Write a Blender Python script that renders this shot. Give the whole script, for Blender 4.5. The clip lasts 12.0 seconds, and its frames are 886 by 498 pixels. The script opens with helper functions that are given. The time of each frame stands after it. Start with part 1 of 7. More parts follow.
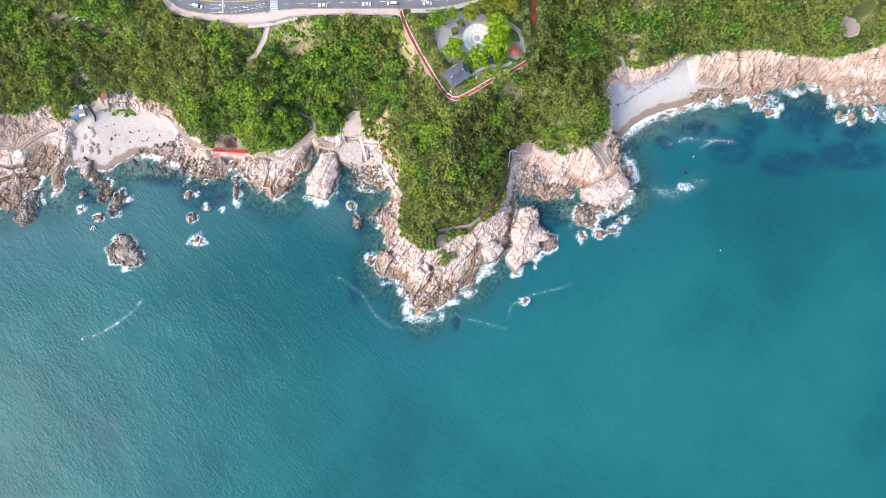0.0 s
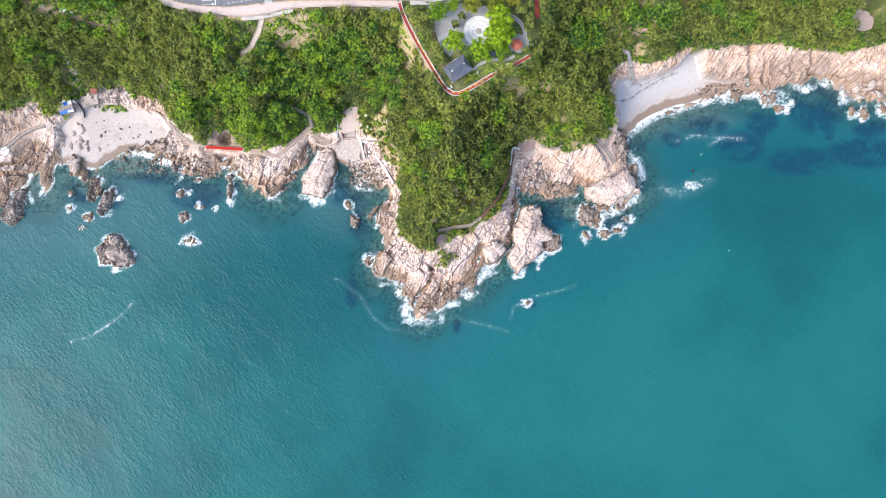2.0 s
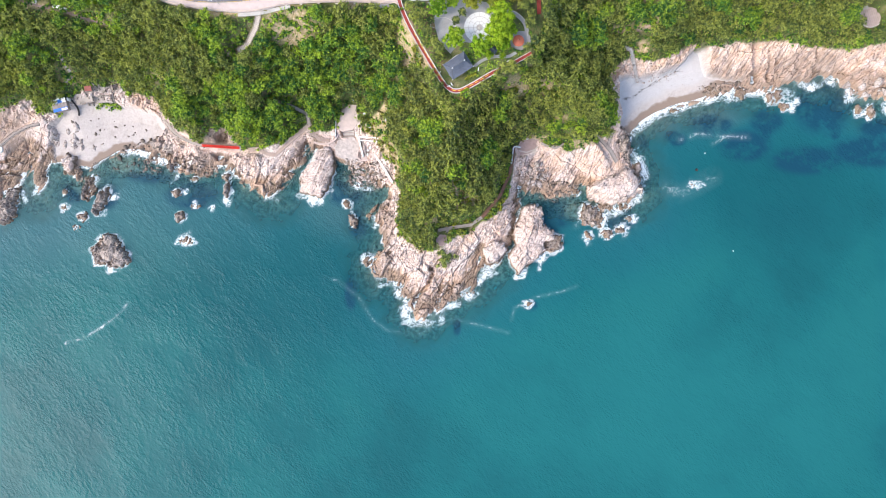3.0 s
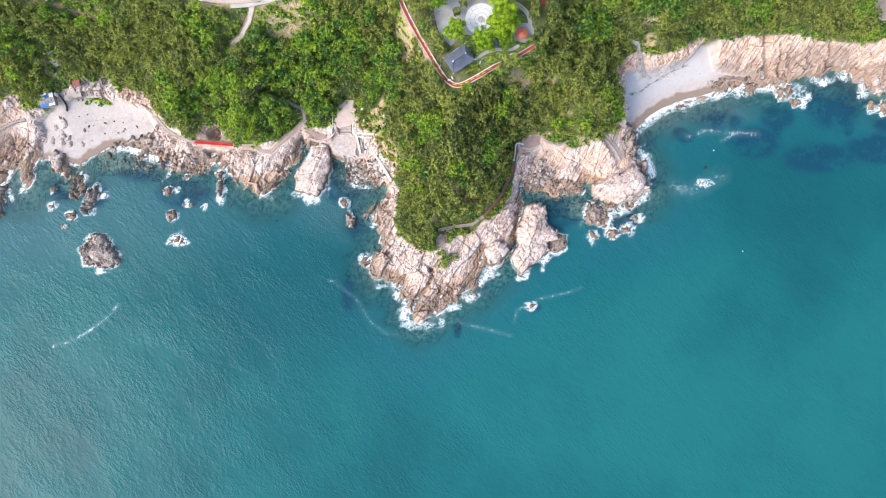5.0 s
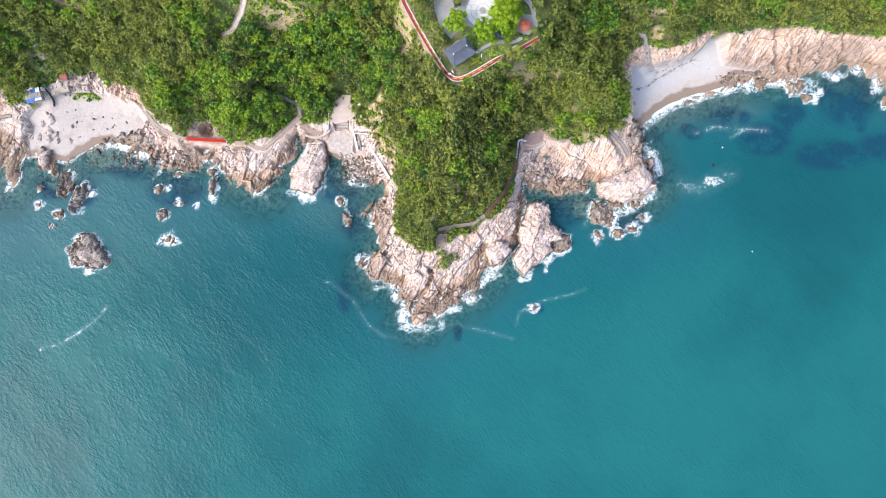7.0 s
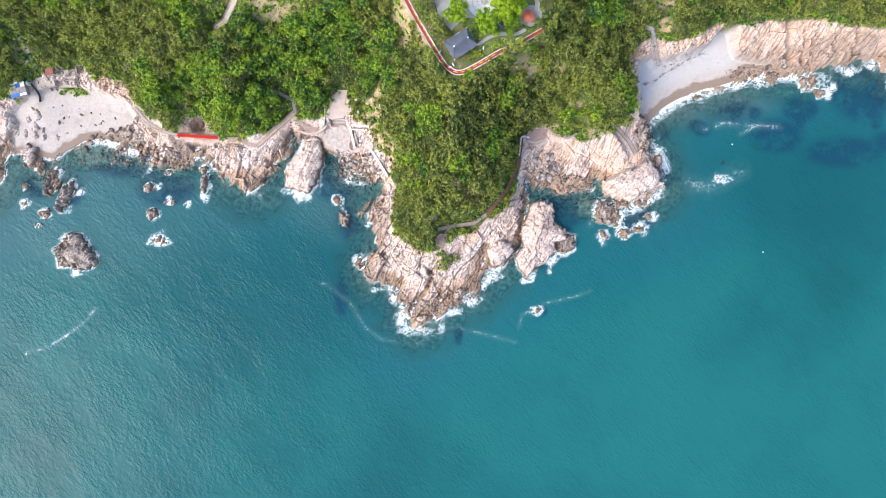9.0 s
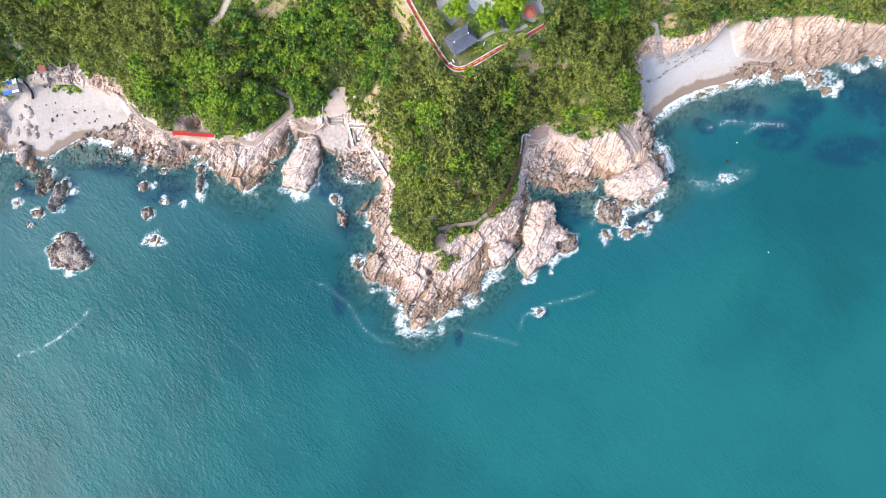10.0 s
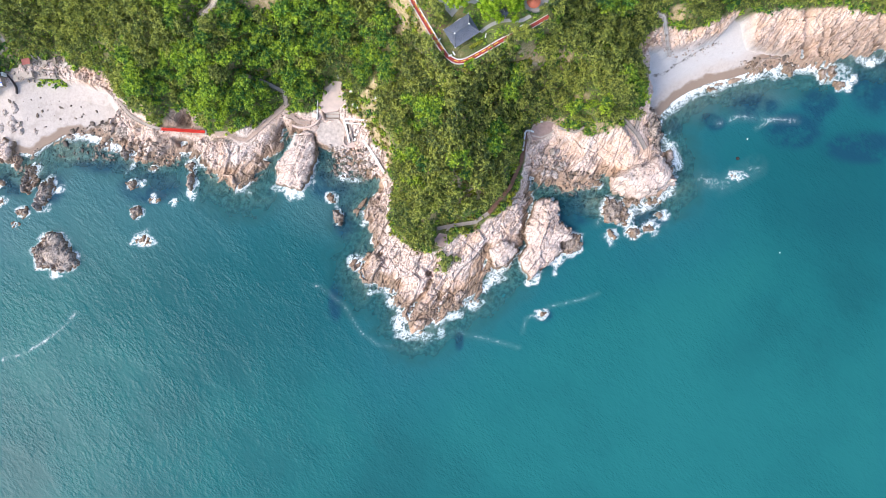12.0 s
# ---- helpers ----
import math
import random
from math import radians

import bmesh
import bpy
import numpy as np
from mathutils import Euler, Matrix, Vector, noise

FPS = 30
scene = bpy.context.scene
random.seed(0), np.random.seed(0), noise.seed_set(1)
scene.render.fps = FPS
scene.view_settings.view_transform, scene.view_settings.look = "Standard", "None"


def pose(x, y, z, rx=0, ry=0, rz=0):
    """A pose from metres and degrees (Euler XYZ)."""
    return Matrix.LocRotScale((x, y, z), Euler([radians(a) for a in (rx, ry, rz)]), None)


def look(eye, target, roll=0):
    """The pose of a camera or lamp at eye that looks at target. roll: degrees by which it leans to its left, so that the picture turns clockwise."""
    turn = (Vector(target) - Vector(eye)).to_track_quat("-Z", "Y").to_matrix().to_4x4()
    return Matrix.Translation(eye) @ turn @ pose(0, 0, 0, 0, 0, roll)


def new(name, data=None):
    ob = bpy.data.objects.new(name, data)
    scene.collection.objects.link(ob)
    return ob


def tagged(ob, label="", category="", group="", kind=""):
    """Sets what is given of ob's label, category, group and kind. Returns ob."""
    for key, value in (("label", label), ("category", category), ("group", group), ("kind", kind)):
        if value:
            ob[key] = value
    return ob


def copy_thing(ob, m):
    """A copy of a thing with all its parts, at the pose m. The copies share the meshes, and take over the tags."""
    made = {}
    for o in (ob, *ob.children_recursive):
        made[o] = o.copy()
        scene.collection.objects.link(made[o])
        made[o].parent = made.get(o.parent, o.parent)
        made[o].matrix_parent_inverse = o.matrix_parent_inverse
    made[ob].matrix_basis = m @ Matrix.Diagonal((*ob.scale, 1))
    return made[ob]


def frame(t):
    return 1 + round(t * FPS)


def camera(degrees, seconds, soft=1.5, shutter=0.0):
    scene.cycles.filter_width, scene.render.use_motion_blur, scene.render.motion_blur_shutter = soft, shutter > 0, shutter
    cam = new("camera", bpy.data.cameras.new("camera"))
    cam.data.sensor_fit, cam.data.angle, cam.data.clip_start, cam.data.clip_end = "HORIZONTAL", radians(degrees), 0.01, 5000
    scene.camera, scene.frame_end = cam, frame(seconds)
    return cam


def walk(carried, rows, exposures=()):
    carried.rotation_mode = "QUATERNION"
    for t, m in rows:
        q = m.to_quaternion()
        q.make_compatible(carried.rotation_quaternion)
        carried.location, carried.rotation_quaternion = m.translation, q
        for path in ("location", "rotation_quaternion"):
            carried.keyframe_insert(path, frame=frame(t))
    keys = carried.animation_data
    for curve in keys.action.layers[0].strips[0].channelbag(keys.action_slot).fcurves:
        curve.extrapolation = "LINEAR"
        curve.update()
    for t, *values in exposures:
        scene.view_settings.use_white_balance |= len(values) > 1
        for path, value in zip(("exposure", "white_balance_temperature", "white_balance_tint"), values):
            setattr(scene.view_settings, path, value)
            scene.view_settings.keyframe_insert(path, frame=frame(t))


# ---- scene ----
cam = camera(70.0, 12.0, soft=0.5)
METRES, EYE, TILT, LEAN, TURN = 66.0, 370.0, -90.0, 0.0, 0.0
ROWS = [
    (0.0, 0.0, 0.0, 0.0, 0.0, 0.0, -0.0),
    (0.5, -0.0018, 0.0409, 0.0013, -0.01, -0.0, 0.01),
    (1.0, -0.0024, 0.0821, 0.0027, -0.02, -0.02, -0.0),
    (1.5, -0.0028, 0.1233, 0.0047, -0.03, -0.03, -0.01),
    (2.0, -0.0039, 0.1645, 0.006, -0.03, -0.04, -0.02),
    (2.5, -0.0042, 0.2056, 0.0075, -0.04, -0.05, -0.03),
    (3.0, -0.0051, 0.2464, 0.0094, -0.05, -0.06, -0.04),
    (5.0, -0.0091, 0.4143, 0.0144, -0.08, -0.1, -0.06),
    (5.5, -0.0098, 0.4553, 0.0157, -0.1, -0.11, -0.06),
    (6.0, -0.0104, 0.4967, 0.0169, -0.1, -0.12, -0.07),
    (6.5, -0.0109, 0.538, 0.0177, -0.11, -0.13, -0.07),
    (7.0, -0.0119, 0.5796, 0.0187, -0.12, -0.14, -0.08),
    (9.0, -0.0143, 0.7502, 0.0214, -0.15, -0.14, -0.08),
    (9.5, -0.0156, 0.7914, 0.0236, -0.16, -0.16, -0.08),
    (10.0, -0.0156, 0.8328, 0.0255, -0.18, -0.18, -0.09),
    (10.5, -0.0166, 0.8743, 0.0271, -0.19, -0.2, -0.09),
    (11.0, -0.0172, 0.9162, 0.0284, -0.21, -0.21, -0.1),
    (11.5, -0.0185, 0.9571, 0.0301, -0.23, -0.23, -0.08),
    (12.0, -0.0192, 0.9991, 0.0314, -0.25, -0.24, -0.08),
]
walk(cam, [(t, pose(0, 0, EYE, TILT, LEAN, TURN) @ pose(METRES * x, METRES * y, METRES * z, 90 + pitch, roll, yaw)) for t, x, y, z, yaw, pitch, roll in ROWS])

# ---- world, sun ----
SUN_EL, SUN_AZ = 46.0, 245.0          # degrees; azimuth clockwise from +y
world = bpy.data.worlds.new("sky")
scene.world = world
world.use_nodes = True
wn, wl = world.node_tree.nodes, world.node_tree.links
sky = wn.new("ShaderNodeTexSky")
sky.sky_type, sky.sun_disc = "NISHITA", False
sky.sun_elevation, sky.sun_rotation = radians(SUN_EL), radians(SUN_AZ)
sky.air_density, sky.dust_density, sky.ozone_density = 1.0, 2.4, 1.0
wl.new(sky.outputs[0], wn["Background"].inputs[0])
wn["Background"].inputs[1].default_value = 0.15
sun_dir = Vector((math.sin(radians(SUN_AZ)) * math.cos(radians(SUN_EL)), math.cos(radians(SUN_AZ)) * math.cos(radians(SUN_EL)), math.sin(radians(SUN_EL))))
sun = new("sun", bpy.data.lights.new("sun", "SUN"))
sun.data.energy, sun.data.angle, sun.data.color = 1.0, radians(26.0), (1.0, 0.95, 0.88)
sun.matrix_world = look(sun_dir * 600, (0, 0, 0))
scene.view_settings.exposure = 1.24


# ---- numeric tools ----
def rnd(ix, iy, seed):
    """A repeatable random number in 0..1 for each pair of whole numbers."""
    h = (ix.astype(np.int64) * 374761393 + iy.astype(np.int64) * 668265263 + seed * 974634777) & 0xFFFFFFFF
    h = ((h ^ (h >> 13)) * 1274126177) & 0xFFFFFFFF
    h = ((h ^ (h >> 16)) * 2246822519) & 0xFFFFFFFF
    return ((h ^ (h >> 15)) & 0xFFFFFF) / float(0xFFFFFF)


def vnoise(x, y, seed=0):
    ix, iy = np.floor(x), np.floor(y)
    u, v = x - ix, y - iy
    u, v = u * u * (3 - 2 * u), v * v * (3 - 2 * v)
    a, b = rnd(ix, iy, seed), rnd(ix + 1, iy, seed)
    c, d = rnd(ix, iy + 1, seed), rnd(ix + 1, iy + 1, seed)
    return (a + (b - a) * u) * (1 - v) + (c + (d - c) * u) * v


def fbm(x, y, seed=0, octaves=4):
    s, amp, tot = 0.0, 1.0, 0.0
    for i in range(octaves):
        s = s + amp * vnoise(x * 2 ** i, y * 2 ** i, seed + i * 17)
        tot += amp
        amp *= 0.5
    return s / tot


def cells(x, y, seed=0):
    """Jittered cells: random number of the cell, offset from its centre, and distance to its border."""
    ix, iy = np.floor(x), np.floor(y)
    f1 = np.full(x.shape, 9.0)
    f2 = np.full(x.shape, 9.0)
    cid, ox, oy = np.zeros(x.shape), np.zeros(x.shape), np.zeros(x.shape)
    for i in (-1, 0, 1):
        for j in (-1, 0, 1):
            cx, cy = ix + i, iy + j
            px, py = cx + 0.1 + 0.8 * rnd(cx, cy, seed), cy + 0.1 + 0.8 * rnd(cx, cy, seed + 5)
            d = np.hypot(x - px, y - py)
            near = d < f1
            f2 = np.where(near, f1, np.minimum(f2, d))
            f1 = np.where(near, d, f1)
            cid = np.where(near, rnd(cx, cy, seed + 9), cid)
            ox, oy = np.where(near, x - px, ox), np.where(near, y - py, oy)
    return cid, ox, oy, f2 - f1


def smooth(a, b, v):
    t = np.clip((v - a) / (b - a), 0, 1)
    return t * t * (3 - 2 * t)


def inside_distance(x, y, poly):
    """Signed distance to a closed outline, positive inside."""
    p = np.array(poly, float)
    q = np.roll(p, -1, axis=0)
    best = np.full(x.shape, 1e12)
    inside = np.zeros(x.shape, bool)
    for (ax, ay), (bx, by) in zip(p, q):
        ex, ey = bx - ax, by - ay
        t = np.clip(((x - ax) * ex + (y - ay) * ey) / max(ex * ex + ey * ey, 1e-9), 0, 1)
        best = np.minimum(best, (x - ax - t * ex) ** 2 + (y - ay - t * ey) ** 2)
        if ay != by:
            inside ^= ((ay > y) != (by > y)) & (x < (bx - ax) * (y - ay) / (by - ay) + ax)
    return np.where(inside, 1, -1) * np.sqrt(best)


def line_distance(x, y, line):
    best = np.full(x.shape, 1e12)
    for (ax, ay), (bx, by) in zip(line[:-1], line[1:]):
        ex, ey = bx - ax, by - ay
        t = np.clip(((x - ax) * ex + (y - ay) * ey) / max(ex * ex + ey * ey, 1e-9), 0, 1)
        best = np.minimum(best, (x - ax - t * ex) ** 2 + (y - ay - t * ey) ** 2)
    return np.sqrt(best)


def mesh_np(name, v, f, material=None, flat=False):
    """A mesh from an array of places and an array of triangles or quads."""
    me = bpy.data.meshes.new(name)
    f = np.asarray(f, np.int32)
    n, k = f.shape
    me.vertices.add(len(v))
    me.vertices.foreach_set("co", np.asarray(v, np.float32).ravel())
    me.loops.add(n * k)
    me.loops.foreach_set("vertex_index", f.ravel())
    me.polygons.add(n)
    me.polygons.foreach_set("loop_start", np.arange(0, n * k, k, dtype=np.int32))
    if not flat:
        me.polygons.foreach_set("use_smooth", np.ones(n, bool))
    me.update(calc_edges=True)
    if material:
        me.materials.append(material)
    return me


def zone(me, name, values):
    a = me.attributes.new(name, "FLOAT", "POINT")
    a.data.foreach_set("value", np.asarray(values, np.float32).ravel())


def grid_faces(nx, ny):
    i, j = np.meshgrid(np.arange(nx - 1), np.arange(ny - 1))
    a = (j * nx + i).ravel()
    return np.stack([a, a + 1, a + 1 + nx, a + nx], axis=1)


def steps(lo, hi, fine, far):
    """Grid lines: even from lo to hi, then wider and wider out to far."""
    mid = np.arange(lo, hi + fine / 2, fine)
    out = np.concatenate([np.geomspace(3, far, 26)])
    return np.concatenate([(lo - out)[::-1], mid, hi + out])


# ---- node material helper ----
def material(name, rough=0.8, metal=0.0, spec=0.3):
    mat = bpy.data.materials.new(name)
    mat.use_nodes = True
    bsdf = mat.node_tree.nodes["Principled BSDF"]
    bsdf.inputs["Roughness"].default_value = rough
    bsdf.inputs["Metallic"].default_value = metal
    bsdf.inputs["Specular IOR Level"].default_value = spec
    return mat, mat.node_tree.nodes, mat.node_tree.links, bsdf


def tex(nodes, links, kind, scale, detail=4.0, rough=0.6, stretch=None, turn=0.0, warp=None):
    """A noise or cell texture in world metres."""
    geo = nodes.new("ShaderNodeNewGeometry")
    vec = geo.outputs["Position"]
    if stretch or turn:
        for slot, value in (("Rotation", (0, 0, radians(turn))), ("Scale", stretch or (1, 1, 1))):
            mp = nodes.new("ShaderNodeMapping")
            mp.inputs[slot].default_value = value
            links.new(vec, mp.inputs[0])
            vec = mp.outputs[0]
    if warp:
        wv = nodes.new("ShaderNodeTexNoise")
        wv.inputs["Scale"].default_value = warp[0]
        links.new(vec, wv.inputs["Vector"])
        ma = nodes.new("ShaderNodeVectorMath")
        ma.operation = "MULTIPLY_ADD"
        ma.inputs[1].default_value = (warp[1],) * 3
        links.new(wv.outputs["Color"], ma.inputs[0])
        links.new(vec, ma.inputs[2])
        vec = ma.outputs[0]
    if kind == "noise":
        t = nodes.new("ShaderNodeTexNoise")
        t.inputs["Detail"].default_value, t.inputs["Roughness"].default_value = detail, rough
    else:
        t = nodes.new("ShaderNodeTexVoronoi")
        t.feature = kind
    t.inputs["Scale"].default_value = scale
    links.new(vec, t.inputs["Vector"])
    return t.outputs["Distance"] if kind != "noise" else t.outputs["Fac"]


def ramp(nodes, links, src, stops):
    r = nodes.new("ShaderNodeValToRGB")
    el = r.color_ramp.elements
    while len(el) < len(stops):
        el.new(0.5)
    for e, (p, c) in zip(el, stops):
        e.position = p
        e.color = (c, c, c, 1) if isinstance(c, (int, float)) else (*c, 1)
    links.new(src, r.inputs[0])
    return r.outputs[0]


def mix(nodes, links, fac, a, b, mode="MIX"):
    n = nodes.new("ShaderNodeMix")
    n.data_type, n.blend_type = "RGBA", mode
    for s, i in ((fac, 0), (a, 6), (b, 7)):
        if isinstance(s, bpy.types.NodeSocket):
            links.new(s, n.inputs[i])
        elif isinstance(s, (int, float)):
            n.inputs[i].default_value = s if i == 0 else (s, s, s, 1)
        else:
            n.inputs[i].default_value = (*s, 1)
    return n.outputs[2]


def calc(nodes, links, op, a, b=0.0, clamp=False):
    n = nodes.new("ShaderNodeMath")
    n.operation, n.use_clamp = op, clamp
    for s, i in ((a, 0), (b, 1)):
        if isinstance(s, bpy.types.NodeSocket):
            links.new(s, n.inputs[i])
        else:
            n.inputs[i].default_value = s
    return n.outputs[0]


def attr(nodes, name):
    n = nodes.new("ShaderNodeAttribute")
    n.attribute_name = name
    return n.outputs["Fac"]


def bump(nodes, links, bsdf, height, strength, distance):
    b = nodes.new("ShaderNodeBump")
    b.inputs["Strength"].default_value, b.inputs["Distance"].default_value = strength, distance
    links.new(height, b.inputs["Height"])
    links.new(b.outputs[0], bsdf.inputs["Normal"])


def plain(name, colour, rough=0.7, metal=0.0, grain=3.0, amount=0.25, spec=0.3):
    """A painted, built or cast surface: its colour with stains at two scales and a fine relief."""
    mat, nodes, links, bsdf = material(name, rough, metal, spec)
    big = tex(nodes, links, "noise", grain * 0.12, 3)
    fine = tex(nodes, links, "noise", grain, 4)
    lo = tuple(c * (1 - amount) for c in colour)
    hi = tuple(min(1.0, c * (1 + amount * 0.6)) for c in colour)
    c1 = mix(nodes, links, ramp(nodes, links, big, [(0.3, 0.0), (0.7, 1.0)]), lo, hi)
    c2 = mix(nodes, links, ramp(nodes, links, fine, [(0.35, 0.0), (0.65, 0.5)]), c1, colour)
    links.new(c2, bsdf.inputs["Base Color"])
    bump(nodes, links, bsdf, fine, 0.25, 0.02)
    return mat


# ---- the plan of the coast, in metres ----
SHORE_WEST = [
    (-298.7, 18.5), (-272.3, 21.8), (-259.1, 24.1), (-252.5, 26.1), (-245.9, 31.7), (-235.3, 35), (-232, 46.6), (-231, 59.1),
    (-229.7, 46.6), (-228, 35), (-226, 31.4), (-221.7, 39.3), (-218.8, 47.9), (-212.8, 48.9), (-211.8, 42.6), (-204.5, 42),
    (-202.9, 46.9), (-196.3, 45.6), (-191.3, 49.2), (-186.4, 51.9), (-181.4, 55.2), (-173.2, 56.2), (-159.9, 52.9), (-153.3, 49.2),
    (-145.1, 45.9), (-136.1, 43.3), (-126.9, 47.3), (-119.6, 47.9), (-113.7, 42.6), (-107.1, 34.7), (-102.1, 34.7), (-98.1, 29.7),
    (-93.8, 30.1),
]
SHORE_HEADLAND = [
    (-89.9, 36.7), (-85.6, 43.3), (-80.6, 47.9), (-78.6, 54.5), (-75.3, 59.1), (-70.7, 57.2), (-61.5, 54.9), (-59.5, 50.9),
    (-52.5, 49.6), (-47.6, 46.9), (-41, 42.3), (-31.7, 35), (-28.4, 30.1), (-32.7, 25.1), (-39.7, 19.2), (-34.4, 14.9),
    (-32.7, 9.6), (-34.4, 0.3), (-37, -4.6), (-39.7, -10.2), (-38.3, -14.9), (-31.1, -16.2), (-23.8, -19.5), (-21.1, -24.8),
    (-17.8, -33.4), (-13.2, -38), (-7.3, -36), (-2.6, -32.7), (2, -26.8), (10.2, -24.5), (17.2, -19.5), (19.2, -12.2),
    (20.5, -1.7), (22.1, -8.9), (27.1, -9.9), (35, -1.3),
]
SHORE_EAST = [
    (38.7, 6.9), (40, 16.9), (40.3, 26.8), (42.3, 35), (49.9, 32.4), (58.2, 34), (71.4, 31.7), (77.3, 37.3),
    (81.3, 36.7), (82, 30.7), (86.2, 27.4), (93.2, 25.4), (101.1, 27.4), (108.4, 30.7), (110, 34), (107.7, 40.6),
    (105.7, 46.6), (102.4, 51.5), (99.8, 59.1), (104.4, 65.4), (110.4, 71.7), (117.6, 76.3), (127.6, 80.6), (137.5, 82.9),
    (145.7, 85.3), (154, 90.9), (167.2, 90.9), (180.4, 90.9), (187, 92.9), (196.9, 94.5), (210.2, 97.5), (220.1, 95.5),
    (226.7, 90.9), (236.6, 85.6), (249.8, 85.6), (259.1, 87.6), (302.7, 90.2),
]
WOODS_WEST = [
    (-290.6, 80.7), (-252.1, 75.9), (-232.8, 78.8), (-225.7, 83.3), (-219.9, 75.6), (-209.6, 73), (-203.8, 83.3), (-187.8, 87.8),
    (-175.5, 90.3), (-171, 82), (-169.1, 85.2), (-155.6, 82), (-151.8, 75.6), (-148.5, 68.5), (-142.1, 64), (-132.5, 57.2), (-130.5, 60), (-127, 65.5), (-119, 66), (-114, 60.5), (-110.6, 54.3), (-101, 54.3), (-91.3, 57.6), (-81.7, 61.4), (-74.6, 68.5), (-70.1, 64.6), (-62.4, 62.7),
    (-58.2, 66.2), (-55.3, 75.9), (-50.8, 79.4), (-46.3, 75.6),
]
WOODS_HEADLAND = [
    (-44.6, 65.7), (-37.2, 59.3), (-30.1, 48.4), (-26.3, 45.2), (-26.3, 35.6), (-23.1, 30.8), (-25.3, 19.6), (-24.4, 9.9),
    (-18.9, 3.5), (-12.5, 0.3), (-5.8, 0), (0, 1), (5.8, 6.7), (16.7, 10.6), (21.8, 14.7), (30.8, 21.2),
    (35.9, 30.8), (38.8, 45.2), (38.8, 56.1), (50, 61.2), (57.1, 56.8), (69.3, 52.9), (82.1, 57.4), (89.1, 62.8),
    (92.7, 68.9), (91.7, 80.5), (89.1, 92.7), (95.5, 101),
]
WOODS_EAST = [
    (103.4, 103.4), (109.7, 100.5), (119.2, 103), (131.9, 109.4), (144.6, 109.4), (163.6, 111.3), (176.3, 111.3), (189, 109.4),
    (214.3, 107.5), (227, 108.4), (239.7, 112.6), (248.6, 115.1), (290.4, 118.3),
]
BEACH_WEST = [
    (-216.3, 68), (-207.7, 75.3), (-190.3, 83.2), (-176.2, 79.2), (-159.1, 75.3), (-151.8, 67.4), (-159.1, 60.1), (-171.6, 56.9),
    (-180.1, 54.2), (-190.3, 48.3), (-195.2, 44.7), (-203.4, 45.7), (-215.6, 48.3), (-217.6, 58.8),
]
BEACH_EAST = [
    (96, 93), (100.6, 94.7), (107.8, 94.7), (115.4, 96), (123.6, 97.9), (131.1, 101.9), (135.4, 108.1), (137.7, 111.1),
    (140.7, 110.1), (143.6, 106.8), (145.9, 97), (157.1, 95), (166.3, 93.7), (153.2, 91), (144.9, 83.8), (126.9, 78.9),
    (109.8, 70), (103.2, 64.1), (97.3, 66.7), (98.3, 74.3), (96, 82.5),
]

# ---- levels cut into the slope: ways (x, y, z) with half widths, and level yards ----
ROAD_Z, PARK_Z = 47.0, 50.0
KERB = [(-330, 330), (-205, 185), (-168, 152), (-159.8, 145.1), (-145.4, 133.6), (-140.8, 127.8), (-136.7, 124), (-131, 121.4), (-116.5, 119.4), (-99.2, 119.7), (-87.7, 121.4), (-70.4, 122.7), (-24.2, 122.6), (-6.9, 122.6), (4.6, 124), (16.2, 126.6), (33.5, 133), (73.8, 150.3), (206.5, 213.8)]
WALK_EDGE = [(-156.9, 144.5), (-144.2, 128.9), (-139.6, 121.4), (-131, 118.6), (-116.5, 116.3), (-99.2, 114.8), (-88.8, 115.7), (-76.2, 119.1), (-53.1, 120), (-24.2, 119.4), (-19.9, 117.7)]
CLIFF_WALK = [(-72.3, 68.8, 8.5), (-75, 66.3, 8), (-82.2, 60.2, 7.5), (-92.1, 51.5, 7), (-96.3, 52.2, 7), (-101.1, 54.8, 7), (-106.7, 54.5, 7)]
COVE_WALK = [(-75, 66.3, 8), (-67.9, 60.5, 6), (-62.6, 60, 5)]
WOOD_STAIRS = [(-89.3, 78.9, 18), (-80.5, 76.4, 15), (-73.4, 73.1, 11), (-73, 67.5, 8.4)]
POINT_WALK = [(-2.6, 10.3, 10.5), (5.1, 11.9, 10.5), (14.8, 13.2, 10.5), (21.2, 17.6, 11), (30.8, 29.2, 11), (36.3, 41.5, 10), (38, 50, 9), (38.4, 55.9, 8.5)]
WEST_WALK = [(-264.6, 60.5, 6), (-254.9, 58.2, 6), (-248.4, 57.9, 6), (-245.1, 55.3, 6), (-240, 59.4, 6.3), (-235, 63.3, 6.5), (-226.6, 67.4, 7), (-220.8, 68.3, 7.5)]
BEACH_STAIRS = [(95.5, 106.4, 20.5), (99.1, 105.3, 20), (107.4, 92.6, 3.5)]
EAST_STAIRS = [(82.0, 63, 10), (86.6, 59, 8.7), (91, 54.5, 8), (95, 48.0, 7)]
EAST_BRANCH = [(89.6, 56.2, 8.2), (92.6, 65, 8)]
EAST_BOARDS = [(53.5, 57.7, 9), (61.5, 55.1, 9.5), (65.6, 57.6, 10)]
ROAD_STAIRS = [(-89, 117, 46.5), (-91.1, 112.7, 43), (-93.1, 109.3, 40), (-98.4, 103.5, 35), (-104.4, 100.5, 32)]
BRIDGE = [(-132, 56.8, 6.8), (-111.6, 55.5, 6.8)]
BRIDGE_BED = [(x, y, z - 1.2) for x, y, z in BRIDGE]
